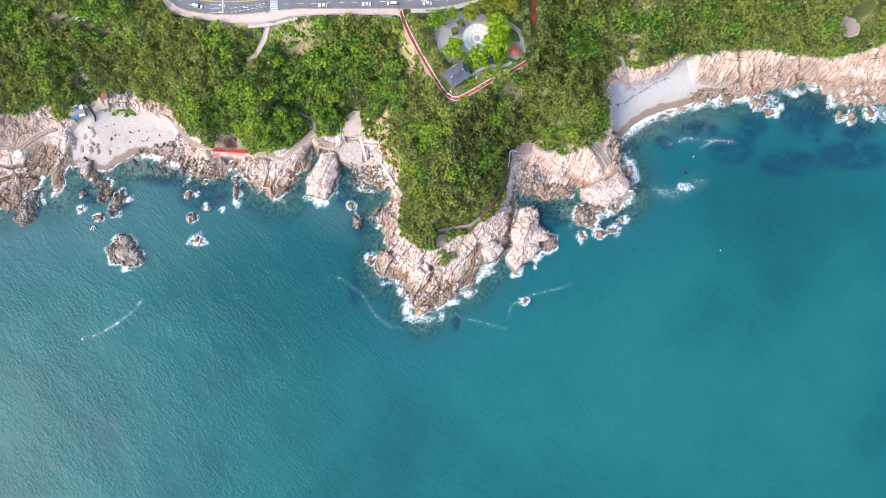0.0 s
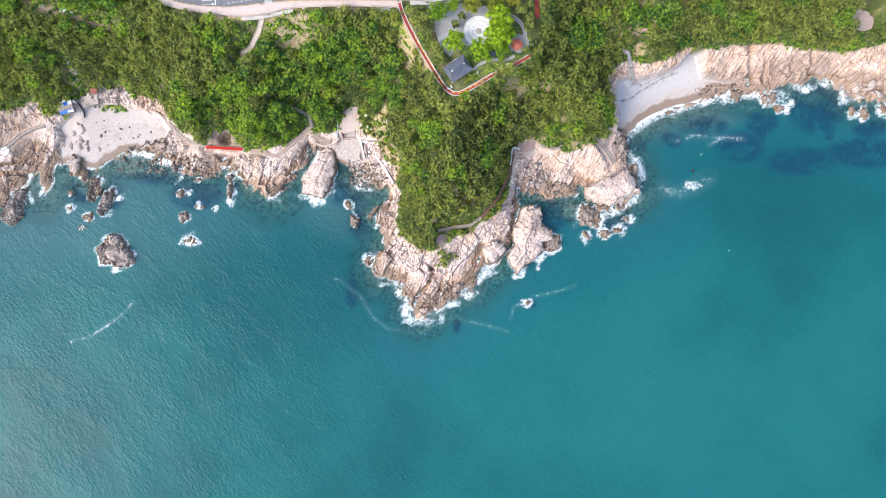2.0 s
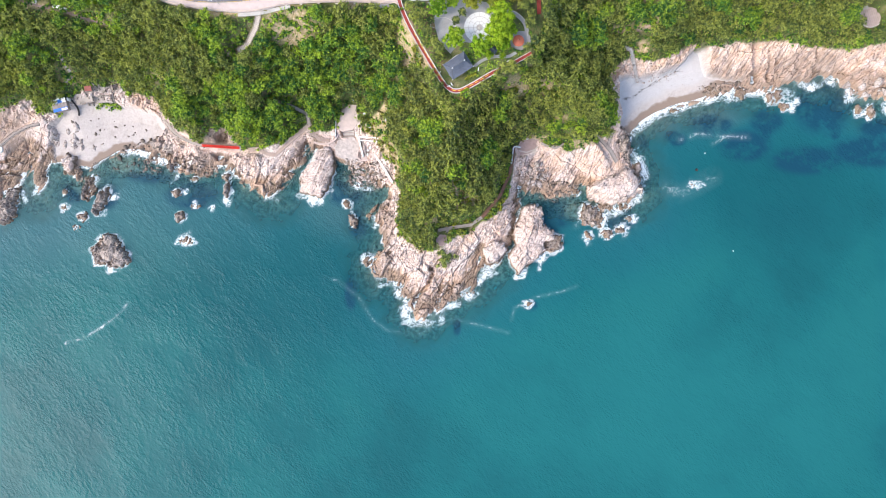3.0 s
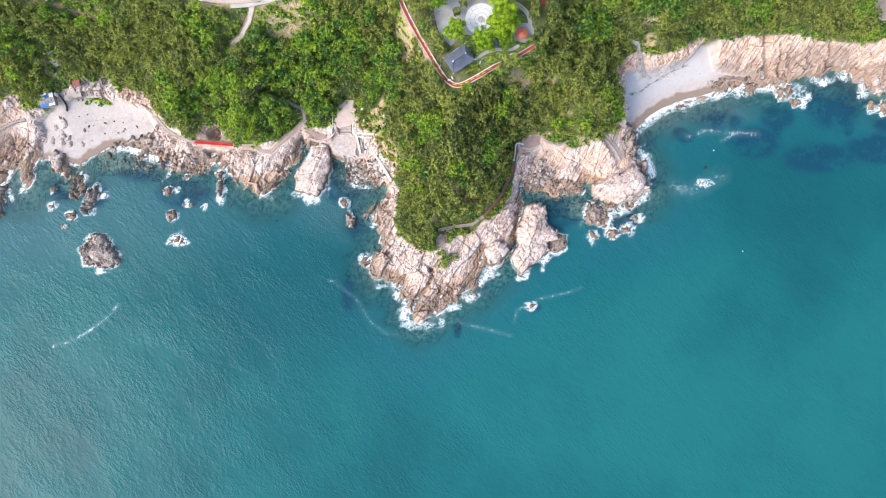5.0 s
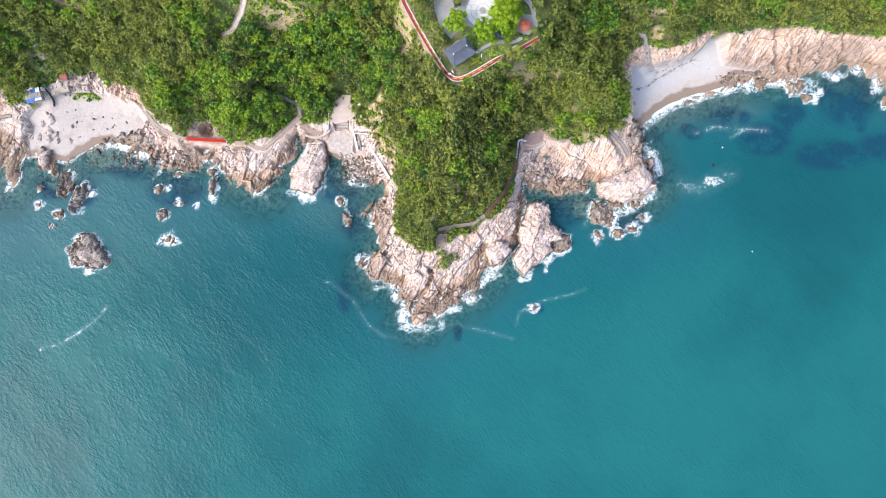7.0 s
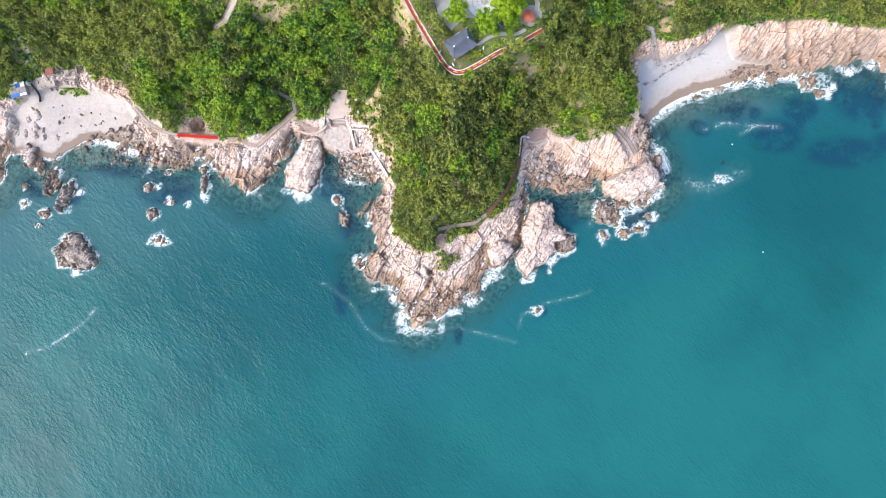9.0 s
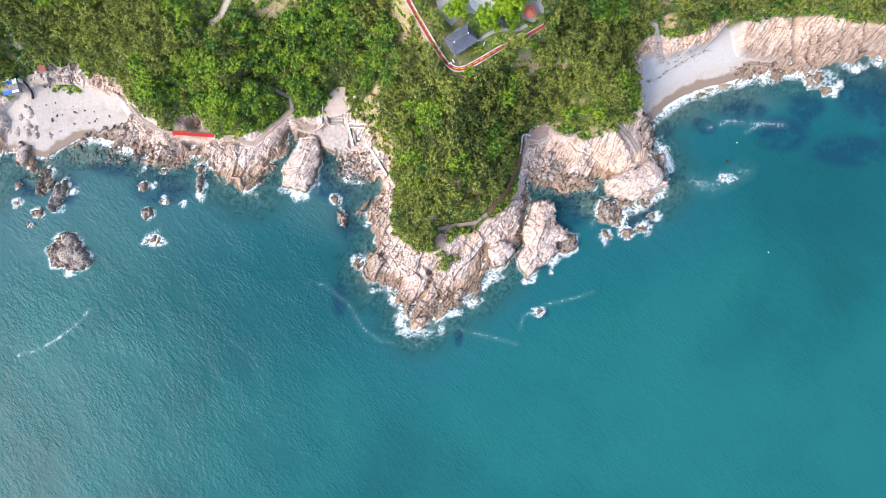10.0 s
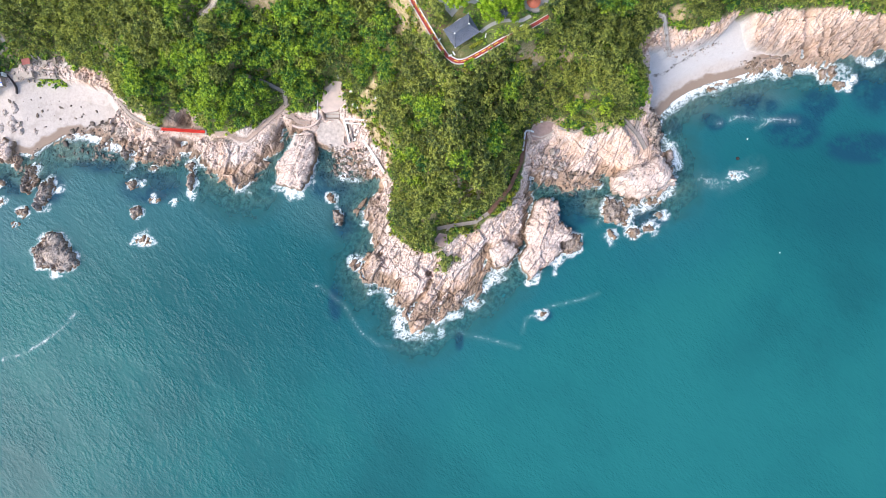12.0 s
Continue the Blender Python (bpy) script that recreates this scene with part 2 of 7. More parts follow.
BEACH_PATH = [(-153.9, 71.4, 5), (-147.6, 63.7, 6), (-139.2, 58.7, 6.6), (-132, 56.8, 6.8)]
RED_WAY = [(-21.6, 121.1, 48), (-20.4, 116.9, 48.5), (-17.2, 109.1, 49.5), (-10.3, 96.5, 50.2), (-1.1, 81.3, 50.4), (1.7, 77.9, 50.4), (5.1, 75.9, 50.4), (8.6, 76.2, 50.4), (16, 80.2, 50.4), (24, 85.1, 50.3), (34.6, 90, 50.2), (42.3, 94.5, 50.2)]
RED_NORTH = [(45.7, 137.4, 50.2), (45.7, 123.1, 50.2), (46, 113.1, 50.2)]
WAYS = [(CLIFF_WALK, 1.0), (COVE_WALK, 1.0), (WOOD_STAIRS, 1.0), (POINT_WALK, 1.2), (WEST_WALK, 1.0), (BEACH_STAIRS, 0.9), (EAST_STAIRS, 0.9),
        (EAST_BRANCH, 0.8), (EAST_BOARDS, 0.7), (ROAD_STAIRS, 1.2), (BEACH_PATH, 1.0), (BRIDGE_BED, 1.2), (RED_WAY, 1.4), (RED_NORTH, 1.3)]
PARK = [(-20.6, 119.2), (-6.9, 120.3), (18.9, 126), (46, 133.2), (48, 108.9), (42.3, 94), (24.6, 85.5), (8, 75.2), (2.3, 76.9), (-11.1, 98.9)]
RAMP = [(-60.1, 58.5), (-56.2, 62.4), (-49.7, 62.4), (-46.7, 58.5), (-46.7, 53.9), (-45.1, 50.7), (-48.4, 49), (-54.3, 49.7), (-59.2, 52)]
UPPER_PAD = [(-57.7, 66.1), (-55.5, 74.5), (-51.3, 79), (-47.1, 78.7), (-48.4, 73.2), (-46.1, 69.3), (-49, 65.4), (-55.1, 64.2)]
EAST_DECK = [(40.4, 55.2), (42.3, 59.1), (48.8, 60.4), (52.9, 59.4), (53.3, 56.5), (47.1, 52.6), (42, 51.7)]
POINT_DECK = [(-3.9, 5.5), (-1.9, 8), (1.6, 7.7), (1.9, 4.2), (-0.3, 1.6), (-3.2, 2.6)]
ROUND_DECK = [(224.3 + 5.9 * math.cos(radians(a)), 122.2 + 5.5 * math.sin(radians(a))) for a in range(0, 360, 20)]
COVE_STAIR = [(-55.6, 67.6), (-49.1, 67.6), (-49.1, 62.1), (-55.6, 62.1)]
YARDS = [(PARK, 50.0, 8.0), (RAMP, 3.2, 3.0), (UPPER_PAD, 8.6, 4.0), (EAST_DECK, 7.9, 3.0), (POINT_DECK, 9.6, 3.0), (ROUND_DECK, 20.6, 5.0), (COVE_STAIR, 2.9, 0.8)]
# open ground with no trees: x, y and half axes in metres
GLADES = [(-75.9, 111, 14.6, 11.1), (-105.2, 116.3, 14.1, 4.1), (-44.5, 119.2, 6.4, 2.3), (-17.6, 102.2, 6.4, 13.2), (-8.5, 94, 4.1, 8.8), (-207.7, 121.6, 5.9, 2.1), (-198.9, 119.8, 4.1, 1.5)]
GLADES += [(52.2, 83.2, 3.9, 4.6), (26.1, 84.7, 5.5, 2.1), (61.9, 68.6, 3.9, 2.7), (68.6, 88.4, 2.4, 3.6)]
GLADES += [(-34, 66.5, 7.3, 2.4), (36.7, 81.7, 7.9, 4.9), (105.1, 106, 4.3, 5.5), (102.6, 115.7, 7.3, 2.1), (120.2, 128.4, 7.3, 2.1), (-174.3, 131.5, 9.1, 2.4)]
GLADES += [(-27, 45, 6.5, 8), (14, 26, 5.5, 4.5), (-5.1, 15.3, 2.2, 1.9), (-50.6, 71.9, 5.1, 7), (-42, 57.5, 6, 6.2), (-31, 51, 6.5, 10), (-36.5, 62, 8, 3.6), (50, 60, 8, 2.6), (75, 56.9, 10.8, 2.5), (90.3, 59.1, 4.5, 3.2), (-138, 65.5, 2.5, 1.9), (-198.4, 89.3, 2.9, 1.6), (-176.1, 89.3, 6.4, 1.9), (-201.6, 77.3, 7.6, 5.7)]

TRACKS = [[(-213.6, 124.8), (-203.6, 121.8), (-190.7, 120.0), (-182.2, 117.3), (-172.2, 114.9), (-167.8, 112.9), (-166.8, 109.7)], [(-153, 91), (-147.8, 88.6), (-141.6, 84.5)], [(-200, 100.9), (-198.6, 95.9), (-198, 94)], [(-203, 89.3), (-197.9, 92.6)],
          [(87.6, 113.7), (98.6, 114.1), (104.6, 115.6), (110.6, 118.5)], [(95.9, 126), (107.5, 127), (114.9, 126.3), (120.5, 124.7), (125.9, 126.8)], [(-109, 98.7), (-104.5, 101.7)], [(5.1, 32.3), (9, 27.2), (7, 22.1)], [(-41.9, 65.3), (-36.3, 69.7), (-29.4, 74.7)]]


def apply_levels(x, y, z):
    """Cut the ways and yards into the heights z."""
    for yard, level, soft in YARDS:
        k = smooth(-soft, 0.0, inside_distance(x, y, yard))
        z = z * (1 - k) + level * k
    for way, half in WAYS:
        best, lev = np.full(x.shape, 1e12), np.zeros(x.shape)
        for (ax, ay, az), (bx, by, bz) in zip(way[:-1], way[1:]):
            ex, ey = bx - ax, by - ay
            t = np.clip(((x - ax) * ex + (y - ay) * ey) / (ex * ex + ey * ey), 0, 1)
            d = (x - ax - t * ex) ** 2 + (y - ay - t * ey) ** 2
            lev = np.where(d < best, az + (bz - az) * t, lev)
            best = np.minimum(best, d)
        k = 1 - smooth(half + 0.3, half + 4.0, np.sqrt(best))
        z = z * (1 - k) + (lev - 0.45) * k
    edge = np.interp(x, [p[0] for p in WALK_EDGE], [p[1] for p in WALK_EDGE])
    kerb = np.interp(x, [p[0] for p in KERB], [p[1] for p in KERB])
    line = np.where((x > WALK_EDGE[0][0]) & (x < WALK_EDGE[-1][0]), edge, kerb - 3.0 * (x > -30.0))
    k = smooth(-1.0, 1.5, y - line)
    return z * (1 - k) + np.minimum(z, ROAD_Z - 0.6) * k


def glade(x, y, track=2.9):
    best = np.zeros(x.shape)
    for cx, cy, rx, ry in GLADES:
        best = np.maximum(best, 1 - np.hypot((x - cx) / rx, (y - cy) / ry))
    for line in TRACKS:
        best = np.maximum(best, 1 - line_distance(x, y, line) / track)
    return best


def clear_of_built(x, y):
    """Where a wild tree may stand."""
    kerb = np.interp(x, [p[0] for p in KERB], [p[1] for p in KERB])
    edge = np.interp(x, [p[0] for p in WALK_EDGE], [p[1] for p in WALK_EDGE], left=1e4, right=1e4)
    d = line_distance(x, y, KERB)
    ok = ~((y > np.minimum(kerb, edge) - 2.0) & (d < 20)) & (inside_distance(x, y, PARK) < -1.5)
    for way, half in WAYS:
        ok &= line_distance(x, y, [p[:2] for p in way]) > half + (4.6 if way is ROAD_STAIRS else 1.9)
    for yard, _, _ in YARDS[1:]:
        ok &= inside_distance(x, y, yard) < (-4.6 if yard is ROUND_DECK else -1.8)
    return ok & (glade(x, y) < 0.08)


# ---- the ground ----
FAR = 2600.0
LAND = [(-FAR, 10), *SHORE_WEST, *SHORE_HEADLAND, *SHORE_EAST, (FAR, 60), (FAR, FAR), (-FAR, FAR)]
WOODS = [(-FAR, 60), *WOODS_WEST, *WOODS_HEADLAND, *WOODS_EAST, (FAR, 130), (FAR, FAR), (-FAR, FAR)]


def blocks(x, y, angle, long, short, seed):
    """Jointed rock: tilted slabs with rounded shoulders. Height 0..1 about, and distance to the joint."""
    ca, sa = math.cos(radians(angle)), math.sin(radians(angle))
    wx, wy = x + 2.0 * (vnoise(x / 11, y / 11, seed + 31) - 0.5), y + 2.0 * (vnoise(x / 11, y / 11, seed + 32) - 0.5)
    u, v = (wx * ca + wy * sa) / long, (-wx * sa + wy * ca) / short
    cid, ox, oy, edge = cells(u, v, seed)
    tilt = ox * (rnd(np.floor(cid * 9999), cid * 0, 3) - 0.5) + oy * (rnd(np.floor(cid * 9999), cid * 0, 4) - 0.5)
    return cid + 0.8 * tilt, edge


def joints(x, y, angle, spacing, half, seed):
    """Long straight open cracks that come and go along their length, 0 to 1."""
    ca, sa = math.cos(radians(angle)), math.sin(radians(angle))
    u, v = x * ca + y * sa, -x * sa + y * ca
    v = v + 1.5 * (vnoise(u / 9, v / 9, seed) - 0.5) + 0.5 * (vnoise(u / 2, v / 2, seed + 1) - 0.5)
    k = np.floor(v / spacing)
    best = np.full(x.shape, 99.0)
    for i in (-1, 0, 1):
        line = (k + i + 0.2 + 0.6 * rnd(k + i, k * 0, seed + 2)) * spacing
        run = vnoise(u / (2.2 * spacing) + 31.7 * rnd(k + i, k * 0, seed + 3), k + i, seed + 4)
        best = np.minimum(best, np.abs(v - line) + 2.0 * half * (1 - smooth(0.40, 0.52, run)))
    return 1 - smooth(0.25 * half, half, best)


# smoother slabs of rock: x, y and half axes
SLABS = [(80, 46, 34, 20), (14, -8, 22, 16), (-70, 42, 14, 18), (-240, 44, 26, 26)]


def crag(x, y, seed=0):
    """Relief of the granite in metres, about -2.5 to 2.5."""
    big, e1 = blocks(x, y, 62, 19, 8.0, 40 + seed)
    mid, e2 = blocks(x, y, 48, 6.0, 2.8, 60 + seed)
    small, e3 = blocks(x, y, 70, 2.6, 1.5, 80 + seed)
    broken = smooth(0.38, 0.60, fbm(x / 14, y / 14, 33 + seed, 2))
    calm = np.zeros(x.shape)
    for cx, cy, rx, ry in SLABS:
        calm = np.maximum(calm, smooth(0.0, 0.5, 1 - np.hypot((x - cx) / rx, (y - cy) / ry)))
    broken = broken * (1 - 0.85 * calm)
    z = 2.3 * (big - 0.4) + (0.6 + 1.1 * broken) * (mid - 0.4) + (0.25 + 0.75 * broken) * (small - 0.4)
    z = z + (0.3 + 0.7 * broken) * (0.75 * smooth(0, 0.16, e2) + 0.45 * smooth(0, 0.22, e3) - 1.0) - 0.9 * (1 - smooth(0.01, 0.045, e1))
    z = z + (1.35 - 0.75 * calm) * (fbm(x / 1.5, y / 1.5, 37 + seed, 3) - 0.5)
    ca, sa = math.cos(radians(58)), math.sin(radians(58))
    u, v = x * ca + y * sa, -x * sa + y * ca
    z = z + 1.5 * (np.abs(fbm(u / 7, v / 1.7, 47 + seed, 3) - 0.5) * 2 - 0.3)
    crack = np.maximum(joints(x, y, 57, 12.0, 0.30, 210 + seed), 0.7 * joints(x, y, -38, 13.0, 0.28, 230 + seed))
    return z - 0.85 * crack - 0.45 * joints(x, y, 84, 6.0, 0.30, 250 + seed)



def ground_zones(x, y):
    warp = 1.6 * (fbm(x / 5, y / 5, 7, 3) - 0.5) * 2 + 2.6 * (blocks(x, y, 48, 6.0, 2.8, 60)[0] - 0.45)
    db = np.maximum(inside_distance(x, y, BEACH_WEST), inside_distance(x, y, BEACH_EAST))
    dw = inside_distance(x, y, LAND) + warp * (1 - 0.9 * smooth(-6, 0, db))
    dt = inside_distance(x, y, WOODS) + 1.5 * (fbm(x / 4, y / 4, 11, 3) - 0.5) * 2
    return dw, dt, smooth(-1.0, 1.0, db + 2.0 * (fbm(x / 4, y / 4, 15, 3) - 0.5))


SHOALS = [(-46, 38.5, 18, 11), (59.8, 31.4, 18.5, 5.9), (-168.2, 46.6, 24.8, 7.9), (-197.9, 36.7, 13.2, 9.9), (74.7, 21.8, 13.2, 7.9), (-74, 59.1, 4, 3.3), (-252.5, 30.1, 13.2, 6.6), (-133.5, 43.3, 19.8, 5.3), (170.5, 88.9, 19.8, 3.3)]


def shoals(x, y):
    best = np.full(x.shape, -1.0)
    for cx, cy, rx, ry in SHOALS:
        best = np.maximum(best, 1 - np.hypot((x - cx) / rx, (y - cy) / ry))
    return best


# clefts worn into the rock: line, half width, depth
CLEFTS = [([(-8.7, -7.8), (-5.5, -12.7), (-7.8, -19.2), (-14.3, -26.8), (-16.7, -30.2)], 1.5, 2.6), ([(-2.3, -6.2), (-5.2, -11.4)], 0.9, 1.6),
          ([(168.5, 111), (169.5, 103), (172.5, 94)], 2.4, 5.0), ([(177, 104), (180, 94)], 1.6, 3.5), ([(201, 110), (205, 97)], 1.3, 3.0),
          ([(-40.5, -9.5), (-37.5, -16), (-36.5, -21)], 2.0, 4.0), ([(-124, 53), (-121, 63)], 4.5, 4.5), ([(-262, 38), (-247, 43), (-234, 42)], 1.4, 2.4), ([(-262, 50), (-250, 47), (-238, 50)], 1.2, 2.0)]


def elevation(x, y):
    """Height of the ground in metres, and its zones: beach and woodland floor, 0 to 1."""
    x, y = np.asarray(x, float), np.asarray(y, float)
    dw, dt, beach = ground_zones(x, y)
    foot = 8.5 + 5.5 * smooth(60, 110, x)
    u = np.clip(dw, 0, None) / np.clip(np.clip(dw, 0, None) + np.clip(-dt, 0, None), 0.1, None)
    rock = foot * u ** 0.85 + crag(x, y) * smooth(-4, 3, dw) * (1 - 0.6 * smooth(0, 4, dt)) + 0.6
    sand = 0.35 + 0.085 * dw + 0.22 * np.clip(dw - 15, 0, 25) + 0.07 * (fbm(x / 3, y / 3, 5, 2) - 0.5)
    shore = rock * (1 - beach) + sand * beach
    slope = 0.92 * (1 - 0.6 * np.exp(-((x + 66) / 20) ** 2))
    top = 46.3 + 3.7 * smooth(-30, -12, x)
    rise = slope * np.clip(dt, 0, None) * (1 + 0.25 * (fbm(x / 17, y / 17, 21, 3) - 0.5))
    room = top - foot
    edge = np.minimum(line_distance(x, y, WALK_EDGE), line_distance(x, y, KERB))
    hill = np.maximum(room * np.tanh(rise / room * 1.12), np.where(dt > 4, 45.6 - foot - 0.8 * np.clip(edge - 1, 0, None), 0))
    z = shore * (1 - smooth(2, 9, dt)) + (foot + 0.4 * (fbm(x / 2.5, y / 2.5, 9, 3) - 0.5)) * smooth(2, 9, dt) + hill
    wob = 1.2 * (fbm(x / 2.2, y / 2.2, 19, 3) - 0.5)
    for line, half, deep in CLEFTS:
        z = z - deep * (1 - smooth(0.35 * half, half, line_distance(x, y, line) + wob)) * (dw > 0)
    shoal = -0.10 + 0.9 * (fbm(x / 2, y / 2, 13, 3) - 0.5)
    sh = smooth(0.0, 0.6, shoals(x, y) + 0.7 * (fbm(x / 7, y / 7, 14, 3) - 0.5))
    sea = np.clip(-0.5 + 0.16 * np.minimum(dw, 0) + 0.8 * (fbm(x / 4, y / 4, 3, 3) - 0.5), -14, 9)
    sea = np.maximum(sea, sea * (1 - sh) + shoal * sh)
    z = np.where(dw < 0, np.minimum(sea + np.maximum(0, 0.6 + crag(x, y)) * smooth(-4, 0, dw) * (1 - beach), 6), z)
    z = apply_levels(x, y, z)
    return z, beach, smooth(-0.6, 0.8, dt), dw


def ground_height(x, y):
    return float(elevation(np.array([x]), np.array([y]))[0][0])


def rock_material(name, palette, stain, dark, tide_top, ground=False, base=0.09):
    """Jointed granite: blotches, grain, cracks with their shade painted in, iron stain, and the brown band that the sea
    keeps wet.
    """
    mat, nodes, links, bsdf = material(name, 0.85)
    n1 = tex(nodes, links, "noise", base, 5)
    n2 = tex(nodes, links, "noise", 0.8, 6, 0.7)
    n3 = tex(nodes, links, "noise", 3.0, 4, 0.7)
    n4 = tex(nodes, links, "noise", 0.28, 5, 0.7, stretch=(0.5, 1.0, 0.7), turn=-58)
    patch = tex(nodes, links, "noise", 0.16, 3)
    crack = tex(nodes, links, "DISTANCE_TO_EDGE", 0.26, stretch=(0.30, 1.0, 0.6), turn=-58, warp=(0.5, 0.7))
    crack2 = tex(nodes, links, "DISTANCE_TO_EDGE", 0.45, stretch=(0.5, 1.0, 0.6), turn=30, warp=(0.9, 0.5))
    granite = ramp(nodes, links, n1, [(0.28, palette[0]), (0.42, palette[1]), (0.56, palette[2]), (0.75, palette[3])])
    granite = mix(nodes, links, ramp(nodes, links, n4, [(0.37, 0.6), (0.46, 0.0)]), granite, stain)
    granite = mix(nodes, links, ramp(nodes, links, n2, [(0.36, 0.5), (0.44, 0.0)]), granite, stain)
    granite = mix(nodes, links, ramp(nodes, links, n3, [(0.50, 0.0), (0.60, 0.75)]), granite, palette[3])
    granite = mix(nodes, links, ramp(nodes, links, n3, [(0.36, 0.75), (0.45, 0.0)]), granite, dark)
    flecks = tex(nodes, links, "noise", 2.2, 2, 0.6, stretch=(0.6, 1.0, 1.0), turn=-58)
    granite = mix(nodes, links, ramp(nodes, links, flecks, [(0.56, 0.0), (0.62, 0.6)]), granite, tuple(min(0.86, 1.08 * c) for c in palette[3]))
    granite = mix(nodes, links, ramp(nodes, links, flecks, [(0.36, 0.6), (0.42, 0.0)]), granite, stain)
    pits = tex(nodes, links, "noise", 1.6, 2, 0.5, stretch=(0.45, 1.0, 0.8), turn=-55)
    granite = mix(nodes, links, calc(nodes, links, "MULTIPLY", ramp(nodes, links, pits, [(0.32, 0.92), (0.37, 0.0)]), ramp(nodes, links, patch, [(0.38, 0.3), (0.56, 1.0)])), granite, dark)
    # crevice shade painted as thin broken dark lines, too narrow for the mesh
    breaks = ramp(nodes, links, tex(nodes, links, "noise", 0.55, 2), [(0.50, 0.0), (0.58, 1.0)])
    granite = mix(nodes, links, calc(nodes, links, "MULTIPLY", ramp(nodes, links, crack, [(0.0, 0.75), (0.02, 0.6), (0.04, 0.0)]), breaks), granite, dark)
    granite = mix(nodes, links, calc(nodes, links, "MULTIPLY", ramp(nodes, links, crack2, [(0.0, 0.5), (0.025, 0.4), (0.05, 0.0)]), calc(nodes, links, "SUBTRACT", 1.0, breaks)), granite, dark)
    geo = nodes.new("ShaderNodeNewGeometry")
    sep = nodes.new("ShaderNodeSeparateXYZ")
    links.new(geo.outputs["Position"], sep.inputs[0])
    tide = calc(nodes, links, "ADD", sep.outputs["Z"], calc(nodes, links, "MULTIPLY", calc(nodes, links, "ADD", n4, patch), -2.3))
    tide = ramp(nodes, links, calc(nodes, links, "MULTIPLY", calc(nodes, links, "SUBTRACT", tide, tide_top), 0.25), [(0.0, 0.93), (0.35, 0.0)])
    granite = mix(nodes, links, tide, granite, ramp(nodes, links, mix(nodes, links, 0.5, n2, n3), [(0.36, (0.06, 0.04, 0.028)), (0.5, (0.22, 0.15, 0.10)), (0.64, (0.42, 0.31, 0.23))]))
    height = mix(nodes, links, 0.55, ramp(nodes, links, crack, [(0.0, 0.0), (0.05, 1.0)]), mix(nodes, links, 0.5, n2, n3))
    if ground:
        bed = mix(nodes, links, ramp(nodes, links, tex(nodes, links, "noise", 0.45, 4, 0.65), [(0.44, 1.0), (0.56, 0.0)]), (0.36, 0.34, 0.28), (0.10, 0.10, 0.085))
        under = calc(nodes, links, "SUBTRACT", 1.0, calc(nodes, links, "MULTIPLY", calc(nodes, links, "ADD", sep.outputs["Z"], 0.15), 4.0, True), True)
        granite = mix(nodes, links, under, granite, bed)
        sandc = mix(nodes, links, ramp(nodes, links, n2, [(0.35, 0.0), (0.7, 1.0)]), (0.455, 0.395, 0.36), (0.555, 0.50, 0.47))
        sandc = mix(nodes, links, ramp(nodes, links, n3, [(0.56, 0.0), (0.66, 0.7)]), sandc, (0.27, 0.23, 0.20))
        sandc = mix(nodes, links, ramp(nodes, links, n4, [(0.36, 0.55), (0.46, 0.0)]), sandc, (0.36, 0.30, 0.27))
        pebbles = mix(nodes, links, ramp(nodes, links, n3, [(0.38, 0.0), (0.55, 1.0)]), (0.40, 0.39, 0.39), (0.575, 0.56, 0.56))
        sandc = mix(nodes, links, calc(nodes, links, "MULTIPLY", attr(nodes, "shingle"), 0.85), sandc, pebbles)
        wet = ramp(nodes, links, calc(nodes, links, "ADD", sep.outputs["Z"], calc(nodes, links, "MULTIPLY", n1, 0.5)), [(0.86, 0.9), (0.97, 0.0)])
        sandc = mix(nodes, links, wet, sandc, (0.25, 0.18, 0.135))
        sandc = mix(nodes, links, calc(nodes, links, "MULTIPLY", attr(nodes, "wrack"), ramp(nodes, links, n2, [(0.42, 0.0), (0.58, 1.0)])), sandc, (0.06, 0.05, 0.04))
        soil = mix(nodes, links, ramp(nodes, links, n2, [(0.4, 0.0), (0.6, 1.0)]), (0.13, 0.13, 0.045), (0.075, 0.135, 0.025))
        soil = mix(nodes, links, ramp(nodes, links, n3, [(0.40, 0.75), (0.52, 0.0)]), soil, (0.045, 0.045, 0.022))
        straw = ramp(nodes, links, n2, [(0.3, (0.17, 0.20, 0.05)), (0.5, (0.40, 0.30, 0.17)), (0.7, (0.56, 0.45, 0.32))])
        soil = mix(nodes, links, attr(nodes, "bare"), soil, straw)
        granite = mix(nodes, links, calc(nodes, links, "MULTIPLY", attr(nodes, "iron"), ramp(nodes, links, n4, [(0.40, 0.8), (0.60, 0.15)])), granite, mix(nodes, links, n2, (0.50, 0.27, 0.15), (0.82, 0.60, 0.46)))
        granite = mix(nodes, links, calc(nodes, links, "MULTIPLY", attr(nodes, "brown"), ramp(nodes, links, n2, [(0.40, 1.0), (0.62, 0.55)])), granite, mix(nodes, links, n4, (0.16, 0.11, 0.08), (0.40, 0.30, 0.24)))
        granite = mix(nodes, links, attr(nodes, "beach"), granite, sandc)
        granite = mix(nodes, links, attr(nodes, "woods"), granite, soil)
        height = mix(nodes, links, attr(nodes, "beach"), height, mix(nodes, links, 0.93, n3, 0.5))
    links.new(granite, bsdf.inputs["Base Color"])
    bump(nodes, links, bsdf, height, 1.0, 0.34)
    return mat


